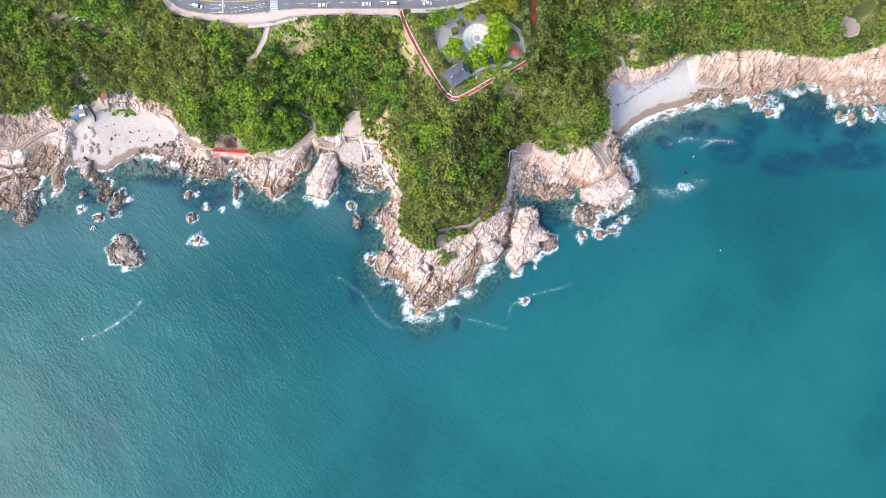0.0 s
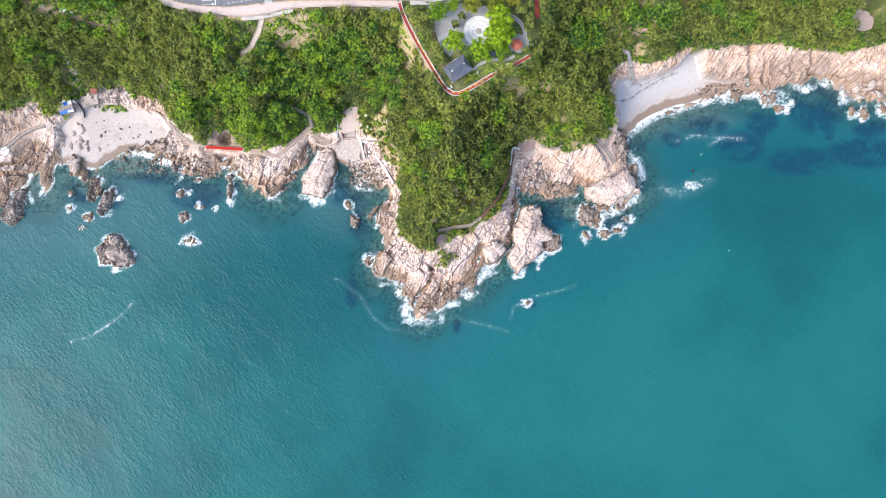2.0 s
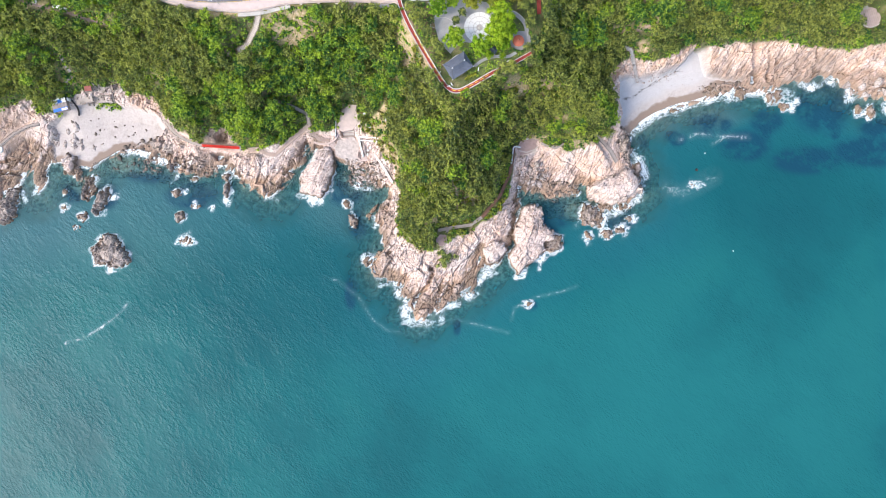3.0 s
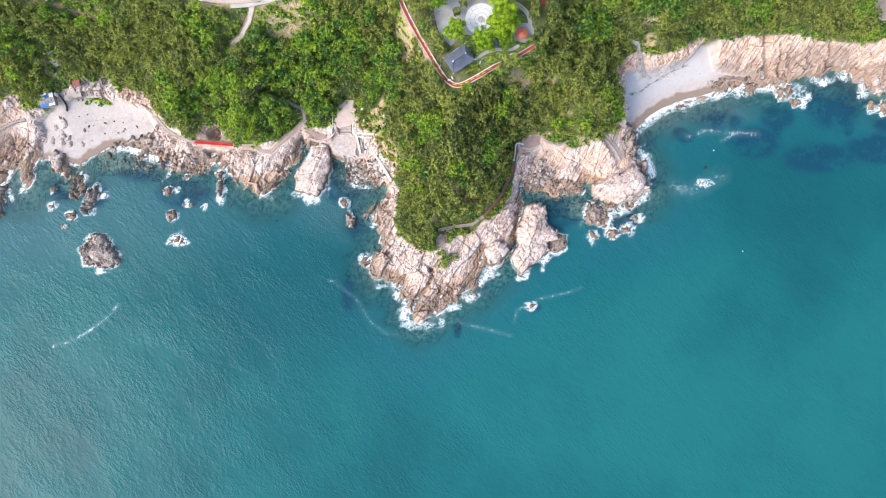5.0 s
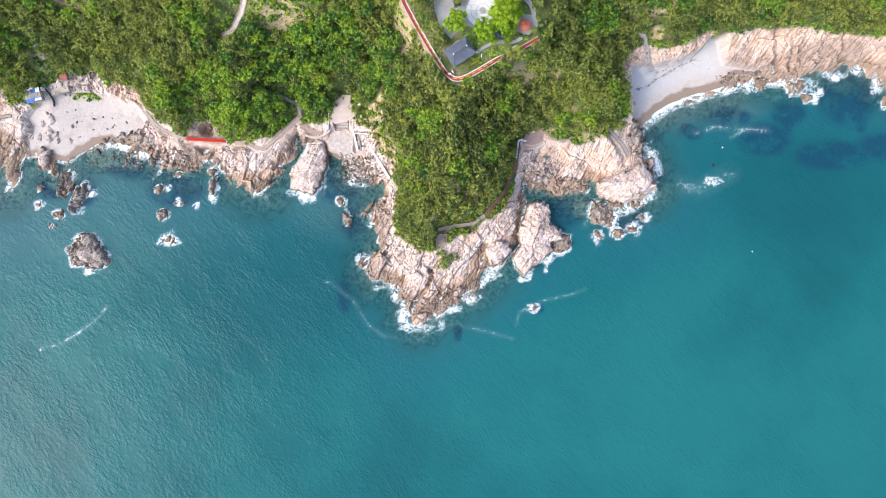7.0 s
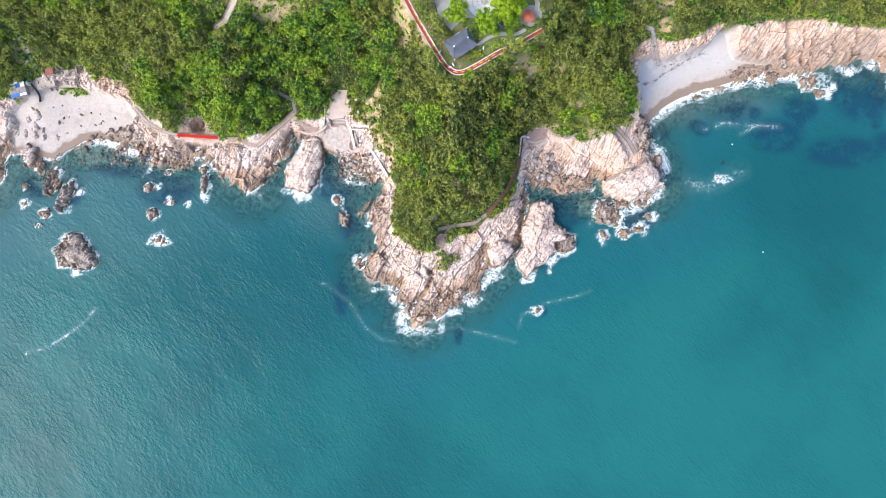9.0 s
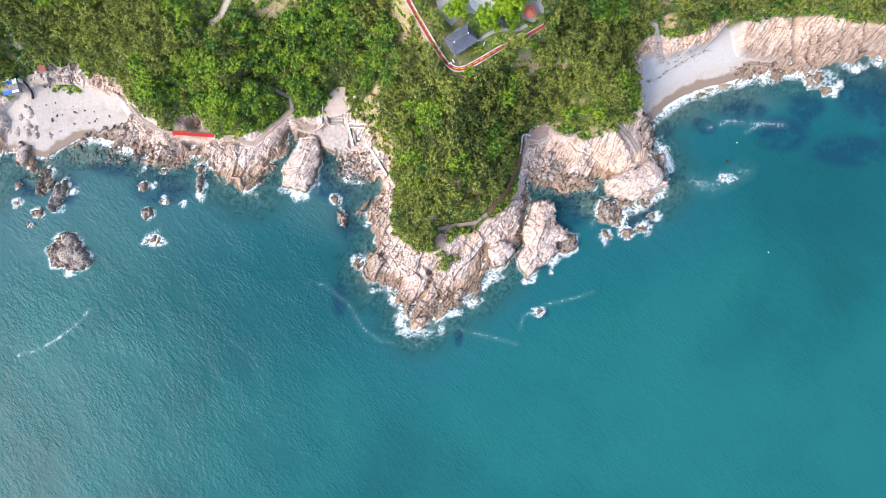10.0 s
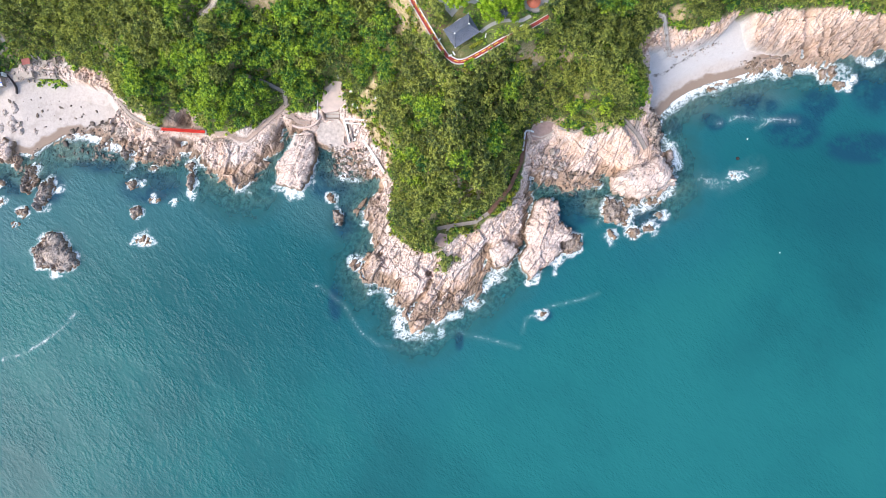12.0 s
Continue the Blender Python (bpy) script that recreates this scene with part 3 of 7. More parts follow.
PINK = ((0.53, 0.355, 0.275), (0.67, 0.495, 0.415), (0.755, 0.605, 0.54), (0.80, 0.70, 0.65))
UMBER = ((0.075, 0.06, 0.052), (0.175, 0.14, 0.118), (0.385, 0.315, 0.27), (0.57, 0.49, 0.435))
GROUND = rock_material("shore_ground", PINK, (0.33, 0.215, 0.15), (0.055, 0.042, 0.036), 0.0, True)
ROCK = rock_material("pale_granite", PINK, (0.33, 0.215, 0.15), (0.055, 0.042, 0.036), 0.0)
BEACH_ROCK = rock_material("grey_beach_granite", ((0.30, 0.24, 0.20), (0.42, 0.35, 0.31), (0.52, 0.45, 0.41), (0.60, 0.53, 0.49)), (0.24, 0.18, 0.15), (0.10, 0.075, 0.06), -3.0)
WET_ROCK = rock_material("brown_sea_rock", UMBER, (0.12, 0.085, 0.065), (0.05, 0.037, 0.03), -1.5, base=0.22)

def near_shore(x, y):
    """Rock and beach, and the shallows before them: where the sheet is fine."""
    return (inside_distance(x, y, LAND) > -7.0) & (inside_distance(x, y, WOODS) < 5.0)


FINE = 0.30
gx, gy = steps(-262, 262, 1.6, FAR - 262), steps(-44, 124, 1.6, FAR - 124)
X, Y = np.meshgrid(gx, gy)
fx, fy = np.arange(-262, 262, FINE), np.arange(-42, 122, FINE)
cx, cy = np.meshgrid(np.arange(-262, 262, 1.6), np.arange(-42, 122, 1.6))
coarse_ok = near_shore(cx, cy)
U, V = np.meshgrid(fx, fy)
ci = np.clip(((U + 262) / 1.6).astype(int), 0, coarse_ok.shape[1] - 1)
cj = np.clip(((V + 42) / 1.6).astype(int), 0, coarse_ok.shape[0] - 1)
fine_ok = coarse_ok[cj, ci]
ff = grid_faces(len(fx), len(fy))
ff = ff[fine_ok.ravel()[ff].all(axis=1)]
used = np.unique(ff)
remap = np.full(U.size, -1)
remap[used] = np.arange(len(used))
PX, PY = np.concatenate([X.ravel(), U.ravel()[used]]), np.concatenate([Y.ravel(), V.ravel()[used]])
PZ, beach, woods, shore_d = elevation(PX, PY)
nc = X.size
PZ[:nc] -= np.where(near_shore(X.ravel(), Y.ravel()) & (np.abs(X.ravel()) < 262), 1.2, 0.0)
verts = np.stack([PX, PY, PZ], -1)
me = mesh_np("ground", verts, np.concatenate([grid_faces(len(gx), len(gy)), remap[ff] + nc]), GROUND, flat=True)
zone(me, "beach", beach)
zone(me, "woods", woods)
zone(me, "shingle", smooth(88, 96, PX) * smooth(5, 11, shore_d + 4 * (fbm(PX / 5, PY / 5, 24, 3) - 0.5)))
zone(me, "bare", smooth(-0.05, 0.35, glade(PX, PY, 1.7) + 0.5 * (fbm(PX / 3, PY / 3, 71, 3) - 0.5)))
wr = np.full(PX.shape, 99.0)
for line in ([(99.9, 83.8), (105.2, 84.5), (111.1, 89.1), (117, 92.4), (123.6, 96.3), (131.8, 99.6)],):
    wr = np.minimum(wr, line_distance(PX, PY, line))
brown = np.zeros(PX.shape)
for bx, by, rx, ry in [(-247.1, 65.9, 26.2, 16.4), (-245, 28, 18, 13), (102.9, 63.9, 6.6, 8.5), (-127.5, 49.5, 14.4, 6.6), (-31.5, 10.2, 7.2, 22.9), (-14.4, -29.2, 19.7, 9.8), (-78.3, 54.4, 4.6, 8.5), (-158.6, 56, 13.1, 5.2), (54.4, 36.4, 16.4, 5.2), (87.2, 26.5, 9.8, 3.9), (-121, 61, 13, 9), (158, 92, 34, 13), (200, 98, 34, 12), (228, 91, 22, 10), (255, 90, 16, 10), (-255, 76, 30, 14), (14, -24, 14, 6), (-38, -14, 9, 8), (-70, 56, 6, 8)]:
    brown = np.maximum(brown, 1 - np.hypot((PX - bx) / rx, (PY - by) / ry))
zone(me, "brown", 0.85 * smooth(0.0, 0.5, brown + 0.9 * (fbm(PX / 4, PY / 4, 61, 3) - 0.5)))
zone(me, "iron", 0.75 * smooth(0.35, 0.65, fbm(PX / 8, PY / 8, 52, 3) + 0.42 * smooth(70, 140, PX) - 0.08 + 0.5 * np.clip(1 - np.hypot((PX + 160) / 16, (PY - 82) / 9), 0, 1) + 0.35 * np.clip(1 - np.hypot((PX - 84) / 40, (PY - 46) / 24), 0, 1)))
zone(me, "wrack", 0.8 * (1 - smooth(0.2, 0.9, wr + 1.6 * (fbm(PX / 2, PY / 2, 44, 2) - 0.5))))
tagged(new("ground", me), "pink granite shore rising to a wooded coastal hill", "ground", kind="structure")

# ---- rocks in the sea: outlines, heights of their tops ----
PALE = "pale pink granite crag with open joints in the surf"
BROWN = "low brown wave-washed rock ringed with foam"
CRAGS = [
    ("sea_crag", [(44.7, 24.6), (49.6, 25.6), (54.6, 23.3), (56.5, 14.1), (61.1, 10.8), (61.8, 5.6), (56.2, 3.6), (58.8, -0.3), (52.9, -4.9), (47, -8.9), (41.7, -14.1), (37.8, -8.2), (35.8, -3.6), (39.8, 3), (38.5, 8.2), (40.8, 15.4)], 7.0, 3, PALE, dict()),
    ("sea_crag", [(-69.7, 56.2), (-63.8, 57.8), (-60.5, 55.5), (-59.8, 49), (-61.8, 39.1), (-63.8, 32.5), (-67.7, 29.3), (-73.6, 29.9), (-79.9, 31.6), (-80.2, 36.5), (-77.9, 43.7), (-74.3, 49)], 6.5, 5, "ribbed pale pink granite crag beside the concrete ramp", dict()),
    ("rock_slab", [(82.2, 34.8), (90.7, 40.4), (100.6, 45), (104.5, 42.4), (107.1, 36.5), (108.8, 32.5), (102.2, 29.3), (94, 26.6), (85.8, 27.9), (82.2, 29.9)], 7.5, 9, "broad smooth slab of pale granite with thin cracks", dict(relief=0.3)),
    ("rock_slab", [(21.7, 0.3), (27.6, 5.6), (34.2, 4.3), (35.2, -0.3), (30.2, -6.9), (25.6, -8.5), (22.7, -4.9)], 7.0, 12, "rounded pale pink granite slab beside a surf-filled cleft", dict(relief=0.25)),
    ("rock_islet", [(-196.3, 0.3), (-191.3, 5.3), (-188, 9.6), (-182.4, 7.6), (-179.8, 2), (-175.1, -2.3), (-174.5, -6.9), (-179.8, -10.2), (-184.4, -11.2), (-189.7, -9.6), (-194.6, -8.9)], 3.4, 14, "dark brown broken rock islet in open water", dict(step=0.33, relief=0.8, mat=WET_ROCK, jag=1.0, domes=[(-186, -2, 4.6, 2.0), (-185.5, 5.2, 3.3, 1.8), (-179.8, -3.2, 2.8, 1.6), (-180, -7.6, 2.2, 1.5)])),
    ("rock_ridge", [(-245.9, 13.5), (-251.1, 17.5), (-247.8, 25.1), (-242.5, 32.7), (-235.9, 34), (-236.6, 26.8), (-238.6, 18.5), (-242.5, 14.2)], 3.0, 15, "dark brown tilted rock ridge with surf at its foot", dict(step=0.33, relief=0.8, mat=WET_ROCK, jag=1.0)),
    ("rock_ridge", [(-201.9, 28.7), (-199.6, 36.7), (-196.3, 42), (-193.6, 40.6), (-194, 33.4), (-197.6, 27.4)], 2.4, 16, "dark ribbed rock ridge running out from the beach", dict(step=0.33, relief=0.8, mat=WET_ROCK, jag=1.0)),
    ("rock_ridge", [(-196.3, 20.2), (-192, 33), (-187, 34), (-185.4, 30.1), (-188.7, 24.1), (-193, 18.8)], 2.6, 17, "dark ribbed rock ridge with foam on its seaward side", dict(step=0.33, relief=0.8, mat=WET_ROCK, jag=1.0)),
    ("rock_slab", [(-211.2, 42.5), (-211.9, 49.8), (-208.9, 53.4), (-204.7, 51.4), (-204, 44.8), (-206.3, 41.2)], 3.2, 18, "rounded grey-pink rock on the edge of the sand", dict()),
    ("wave_washed_rock", [(76, 20.8), (78.6, 26.1), (86.2, 23.5), (90.5, 15.2), (88.6, 10.9), (84.6, 12.9), (78, 14.2)], 2.4, 19, BROWN, dict(mat=WET_ROCK, jag=0.8)),
    ("wave_washed_rock", [(85.6, 24.8), (91.2, 26.8), (95.5, 24.8), (93.2, 21.8), (87.9, 21.8)], 2.0, 20, BROWN, dict(mat=WET_ROCK, jag=0.8)),
    ("wave_washed_rock", [(96.8, 22.8), (101.1, 25.8), (104.8, 23.5), (101.4, 21.1)], 1.6, 21, BROWN, dict(mat=WET_ROCK, jag=0.8)),
    ("sea_crag", [(106.1, 47.1), (109.4, 48.1), (111.1, 44.8), (110.1, 40.5), (107.4, 39.9), (105.8, 43.2)], 3.8, 22, "small upright pale rock off the point", dict()),
    ("rock_ridge", [(97.5, 50), (101.5, 49), (104.5, 54), (103.5, 61), (100, 67.5), (96.5, 66), (96, 58)], 3.4, 23, "dark brown ribbed rock at the corner of the pebble beach", dict(mat=WET_ROCK, jag=1.0)),
    ("wave_washed_rock", [(54, 6), (60, 9), (66, 7), (66, 1), (61, -2), (57, 0)], 2.2, 24, BROWN, dict(mat=WET_ROCK, jag=0.8)),
]
AWASH = (
        (2.2, [(-151.7, 47.3, 2.3, 4), (91.9, 8.6, 3.6, 3), (182.1, 84.9, 2, 4), (187, 86.9, 2.3, 4), (190.7, 79.6, 2.6, 3), (238.3, 77, 2.3, 4), (-147, 18.5, 3.3, 2.6), (-120.9, 32.7, 2, 4.6)]),
        (1.6, [(-149, 31.7, 2.6, 2.3), (-201.2, 18.2, 3.3, 2.6), (98.8, 10.9, 2.3, 2), (81.3, 8.3, 2.3, 2), (-50.2, 16.2, 2.3, 4), (-120.9, 40.3, 2, 2), (74.7, 32.1, 2.6, 2), (232, 78, 1.7, 2.3), (129.2, 77.7, 1.7, 1.3)]),
        (0.9, [(140.1, 36, 2, 1), (-138.5, 24.1, 2.3, 1.3), (-211.8, 22.8, 1.7, 2), (-211.2, 31.7, 1.7, 1.7), (-205.2, 11.9, 1.7, 1.3), (-53.5, 25.8, 2.3, 2), (103.4, 17.5, 2.3, 1.3), (-40.3, -6.9, 5.3, 2.6), (-129.2, 23.5, 1.7, 1.3), (-138.5, 39.3, 2, 1.7), (249.8, 79.6, 3.3, 2.6)]), (0.3, [(-143.4, 5, 4.3, 2.6), (48.2, -30.4, 1.7, 1.3)]))

# ---- the sea ----
# surf: x, y, half axes and strength; drifting foam lines; dark reefs under water
SURF = [(-230.7, 53.9, 1.4, 9.6), (-226, 31.7, 4.8, 4.8), (-216.8, 49.9, 4.8, 3.4), (-209.5, 40.6, 5.7, 3.4), (-191.3, 21.8, 6.7, 4.8), (-183.7, 30.1, 4.8, 4.8), (-244.2, 15.2, 7.7, 4.8), (-234.3, 31.7, 3.8, 6.7), (-184.4, -11.6, 7.7, 3.4), (-174.8, -6.9, 3.8, 3.8), (-194.6, -8.3, 3.8, 2.9)]
SURF += [(-170.5, 54.5, 9.6, 3.8), (-159.9, 50.6, 10.5, 4.3), (-145.1, 44.6, 5.7, 4.8), (-150, 40.6, 3.8, 4.8), (-128.5, 46.6, 6.7, 4.3), (-123.6, 49.2, 4.3, 4.3), (-112, 40.6, 5.7, 4.8), (-142.8, 5, 8.6, 6.7), (-120.3, 29.4, 4.3, 7.7), (-138.5, 24.1, 3.4, 2.4), (-145.1, 33.4, 4.3, 2.4), (-74, 28.7, 11.5, 4.3), (-79, 53.9, 4.8, 4.8)]
SURF += [(-31.1, -16.2, 7.7, 5.7), (-23.8, -23.5, 6.7, 8.6), (-19.2, -34.4, 6.7, 8.6), (-11.9, -39.3, 10.5, 4.8), (-31.1, 0.3, 4.3, 7.7), (-41, -6.9, 8.6, 6.7), (-37, 15.2, 3.8, 6.7), (7.9, -25.4, 12.5, 4.8), (3.6, -31.1, 6.7, 4.3), (23.5, -6.9, 3.8, 10.5), (25.1, -12.2, 6.7, 4.8), (21.1, -16.9, 4.3, 4.8)]
SURF += [(107.1, 29.4, 6.7, 3.8), (109.7, 35, 3.8, 5.7), (97.8, 20.8, 9.6, 5.7), (90.5, 18.5, 4.8, 6.7), (106.1, 39.3, 5.7, 3.8), (111.7, 46.6, 3.8, 6.7), (101.8, 56.5, 4.8, 7.7), (104.4, 61.5, 4.8, 4.8), (100.5, 10.9, 5.7, 3.8), (81.3, 5.6, 4.3, 3.4), (60.8, 4.3, 4.3, 3.8), (56.5, -5, 4.8, 2.9), (42.3, -14.2, 3.4, 2.4), (93.2, 6.9, 5.7, 2.9), (-47.6, 35, 6.7, 3.8), (-42.6, 31.7, 4.8, 2.9)]
SURF += [(120.9, 76.3, 16.3, 3.4), (137.5, 81.6, 17.2, 4.3), (157.3, 86.9, 16.3, 7.7), (173.8, 88.9, 14.4, 5.7), (187, 86.9, 12.5, 7.7), (195.3, 79, 5.6, 6.6), (203.6, 92.9, 12.5, 4.8), (216.8, 95.5, 10.5, 3.8), (226.7, 86.2, 5.7, 6.6), (233.3, 76.3, 6.5, 5.0), (251.5, 80, 8.5, 6.0), (263, 78, 8.5, 6.6)]
DRIFT = [([(-210.8, -52.5), (-201.2, -49.9), (-191.3, -43.9), (-182.4, -37.7), (-176.5, -30.4)], 1.9), ([(-65.8, -15.5), (-59.1, -17.5), (-47.6, -26.1), (-39.3, -39.3), (-31.1, -45.3), (-14.5, -47.6), (5.3, -38.7), (21.8, -42.6), (36.7, -46.6)], 1.6),
         ([(38.3, -39.3), (40, -32.7), (51.5, -26.8), (66.4, -23.5), (74.7, -20.5)], 1.5), ([(124.2, 34), (134.2, 31.7), (142.4, 36), (150.7, 40.6)], 7.0), ([(132.5, 61.5), (142.4, 64.8), (157.3, 63.1), (170.5, 63.1)], 3.0),
         ([(74.7, 13.5), (78.6, 20.2)], 3.0), ([(150.7, 59.1), (160.6, 64.4)], 2.0)]
REEFS = [(-51.5, -24.5, 4.6, 11.9), (48.9, -31.1, 5.3, 4), (7.9, -43.3, 2.6, 6.6), (128.2, 63.1, 5.9, 4), (154, 69.7, 9.9, 5.9), (181.1, 71.4, 11.9, 8.6), (213.5, 84.6, 15.2, 11.2), (243.2, 68.1, 13.2, 7.3), (-38.3, -4.6, 7.9, 6.6), (-47.6, 15.2, 7.3, 11.2), (-188, 30.1, 8.6, 9.9), (-206.2, 31.7, 9.3, 7.9)]
REEFS += [(211.8, 81.3, 20.5, 21.1), (168.9, 58.2, 17.8, 11.2), (149, 69.1, 13.2, 8.6), (130.9, 61.5, 6.6, 4.6), (181.1, 67.7, 4.3, 7.9), (219.4, 66.4, 4, 6.6), (239.9, 54.9, 29.7, 11.2), (203.6, 49.9, 26.4, 9.9)]
REEFS += [(-159.9, 43.3, 23.1, 8.6), (-140.1, 30.1, 18.5, 9.9), (-54.2, 31.7, 13.2, 9.9), (25.1, 13.5, 2.6, 13.2), (101.1, 51.5, 4.6, 7.3), (111, 59.1, 4.6, 6.6), (60.8, 31.7, 13.2, 6.6), (66.4, 20.2, 9.9, 9.9), (97.8, 16.9, 13.2, 8.6), (48.2, 6.9, 19.8, 18.5)]
mat, nodes, links, bsdf = material("sea_water", 0.2, spec=0.19)
bsdf.inputs["IOR"].default_value = 1.33
depth, foam, reef, tint = attr(nodes, "depth"), attr(nodes, "foam"), attr(nodes, "reef"), attr(nodes, "silt")
n1 = tex(nodes, links, "noise", 0.012, 5, 0.6)
n2 = tex(nodes, links, "noise", 0.30, 5, 0.65, stretch=(1.0, 0.6, 1.0), turn=35)
n3 = tex(nodes, links, "noise", 0.55, 5, 0.62, warp=(0.22, 4.0))
n4 = tex(nodes, links, "noise", 0.10, 4, 0.7)
deep = ramp(nodes, links, n1, [(0.38, (0.008, 0.088, 0.099)), (0.5, (0.009, 0.105, 0.114)), (0.62, (0.012, 0.122, 0.126))])
body = ramp(nodes, links, depth, [(0.0, (0.085, 0.14, 0.135)), (0.10, (0.025, 0.118, 0.128)), (0.3, (0.012, 0.103, 0.126)), (1.0, (0.006, 0.112, 0.130))])
body = mix(nodes, links, ramp(nodes, links, depth, [(0.25, 0.0), (0.7, 1.0)]), body, deep)
# broad lighter and darker patches mixed into the water colour
body = mix(nodes, links, calc(nodes, links, "MULTIPLY", attr(nodes, "pale_water"), ramp(nodes, links, n1, [(0.35, 0.35), (0.6, 1.0)])), body, (0.013, 0.129, 0.134))
body = mix(nodes, links, calc(nodes, links, "MULTIPLY", attr(nodes, "dark_water"), ramp(nodes, links, n1, [(0.35, 1.0), (0.62, 0.5)])), body, (0.007, 0.080, 0.095))
body = mix(nodes, links, tint, body, (0.12, 0.17, 0.175))
shade = calc(nodes, links, "MULTIPLY", reef, ramp(nodes, links, n4, [(0.30, 0.0), (0.52, 1.0)]))
body = mix(nodes, links, calc(nodes, links, "MULTIPLY", shade, 0.85), body, (0.008, 0.048, 0.088))
lace = calc(nodes, links, "SUBTRACT", 1.0, calc(nodes, links, "MULTIPLY", calc(nodes, links, "ABSOLUTE", calc(nodes, links, "SUBTRACT", n3, 0.5)), 8.0), True)
milk = calc(nodes, links, "MULTIPLY", foam, calc(nodes, links, "ADD", n2, 0.1))
body = mix(nodes, links, calc(nodes, links, "MULTIPLY", milk, 0.85, True), body, (0.26, 0.42, 0.43))
froth = calc(nodes, links, "ADD", foam, calc(nodes, links, "MULTIPLY", calc(nodes, links, "SUBTRACT", lace, 0.55), 0.85))
froth = calc(nodes, links, "ADD", froth, calc(nodes, links, "MULTIPLY", calc(nodes, links, "SUBTRACT", n2, 0.5), 1.5))
froth = calc(nodes, links, "MULTIPLY", froth, calc(nodes, links, "MULTIPLY", foam, 3.5, True))
froth = ramp(nodes, links, froth, [(0.26, 0.0), (0.42, 0.30), (0.75, 0.62), (1.0, 1.0)])
links.new(mix(nodes, links, froth, body, (0.80, 0.84, 0.85)), bsdf.inputs["Base Color"])
rough = nodes.new("ShaderNodeMath")
rough.operation = "MULTIPLY_ADD"
rough.inputs[1].default_value, rough.inputs[2].default_value = 0.5, 0.27
links.new(froth, rough.inputs[0])
links.new(rough.outputs[0], bsdf.inputs["Roughness"])
w1 = tex(nodes, links, "noise", 0.06, 3, 0.6, stretch=(1.0, 0.55, 1.0), turn=-60)
w2 = tex(nodes, links, "noise", 0.80, 1.5, 0.5, stretch=(1.0, 0.5, 1.0), turn=-42, warp=(0.25, 1.2))
w3 = tex(nodes, links, "noise", 1.35, 1.5, 0.5, stretch=(1.0, 0.6, 1.0), turn=-60, warp=(0.4, 0.8))
gust = ramp(nodes, links, tex(nodes, links, "noise", 0.06, 4, 0.65, turn=-42, stretch=(1.0, 0.5, 1.0)), [(0.40, 0.30), (0.62, 1.0)])
swell = mix(nodes, links, 0.40, w2, w3)
swell = mix(nodes, links, 0.22, calc(nodes, links, "MULTIPLY", swell, gust), w1)
bump(nodes, links, bsdf, swell, 0.95, 0.65)
clear = nodes.new("ShaderNodeBsdfTransparent")
clear.inputs[0].default_value = (0.56, 0.82, 0.87, 1)
mx = nodes.new("ShaderNodeMixShader")
see = calc(nodes, links, "MULTIPLY", ramp(nodes, links, depth, [(0.0, 0.85), (0.08, 0.55), (0.26, 0.0)]), calc(nodes, links, "SUBTRACT", 1.0, froth))
links.new(see, mx.inputs[0])
links.new(bsdf.outputs[0], mx.inputs[1])
links.new(clear.outputs[0], mx.inputs[2])
links.new(mx.outputs[0], nodes["Material Output"].inputs["Surface"])
SEA = mat


def blobs(x, y, spots):
    best = np.zeros(x.shape)
    for cx, cy, rx, ry in spots:
        best = np.maximum(best, 1 - np.hypot((x - cx) / rx, (y - cy) / ry))
    return np.clip(best, 0, 1)


sx, sy = steps(-262, 262, 1.25, FAR - 262), steps(-62, 104, 1.15, FAR - 104)
X, Y = np.meshgrid(sx, sy)
Zg, beach, woods, shore_d = elevation(X, Y)
me = mesh_np("sea", np.stack([X, Y, np.zeros_like(X)], -1).reshape(-1, 3), grid_faces(len(sx), len(sy)), SEA)
reach = np.clip(0.9 + 7.0 * (fbm(X / 9, Y / 9, 91, 3) - 0.42), 0.6, 4)
surf = 0.82 * np.clip(1 - np.abs(np.minimum(shore_d, 0)) / reach, 0, 1)
hug = np.full(X.shape, 99.0)
for crag_ in CRAGS:
    p_ = np.array(crag_[1])
    near_ = (X > p_[:, 0].min() - 8) & (X < p_[:, 0].max() + 8) & (Y > p_[:, 1].min() - 8) & (Y < p_[:, 1].max() + 8)
    hug[near_] = np.minimum(hug[near_], -inside_distance(X[near_], Y[near_], crag_[1]))
for _, spots_ in AWASH:
    for cx_, cy_, rx_, ry_ in spots_:
        hug = np.minimum(hug, (np.hypot((X - cx_) / rx_, (Y - cy_) / ry_) - 1) * min(rx_, ry_))
surf = np.maximum(surf, 0.7 * np.clip(1 - np.clip(hug, 0, None) / np.clip(11.0 * (fbm(X / 6, Y / 6, 93, 3) - 0.46), 0.05, 4), 0, 1))
WX, WY = X + 9 * (fbm(X / 6, Y / 6, 101, 3) - 0.5), Y + 9 * (fbm(X / 6, Y / 6, 102, 3) - 0.5)
surf = np.maximum(surf, np.clip(1.05 * blobs(WX, WY, [(a, b, (0.72 if a < -100 else 0.9) * c, (0.72 if a < -100 else 0.9) * d) for a, b, c, d in SURF]), 0, 1))
for line, half in DRIFT:
    surf = np.maximum(surf, (0.33 if half == 1.9 else 0.25) * np.clip(1 - line_distance(X, Y, line) / half, 0, 1) * smooth(0.10, 0.50, fbm(X / 4, Y / 4, 66, 3)))
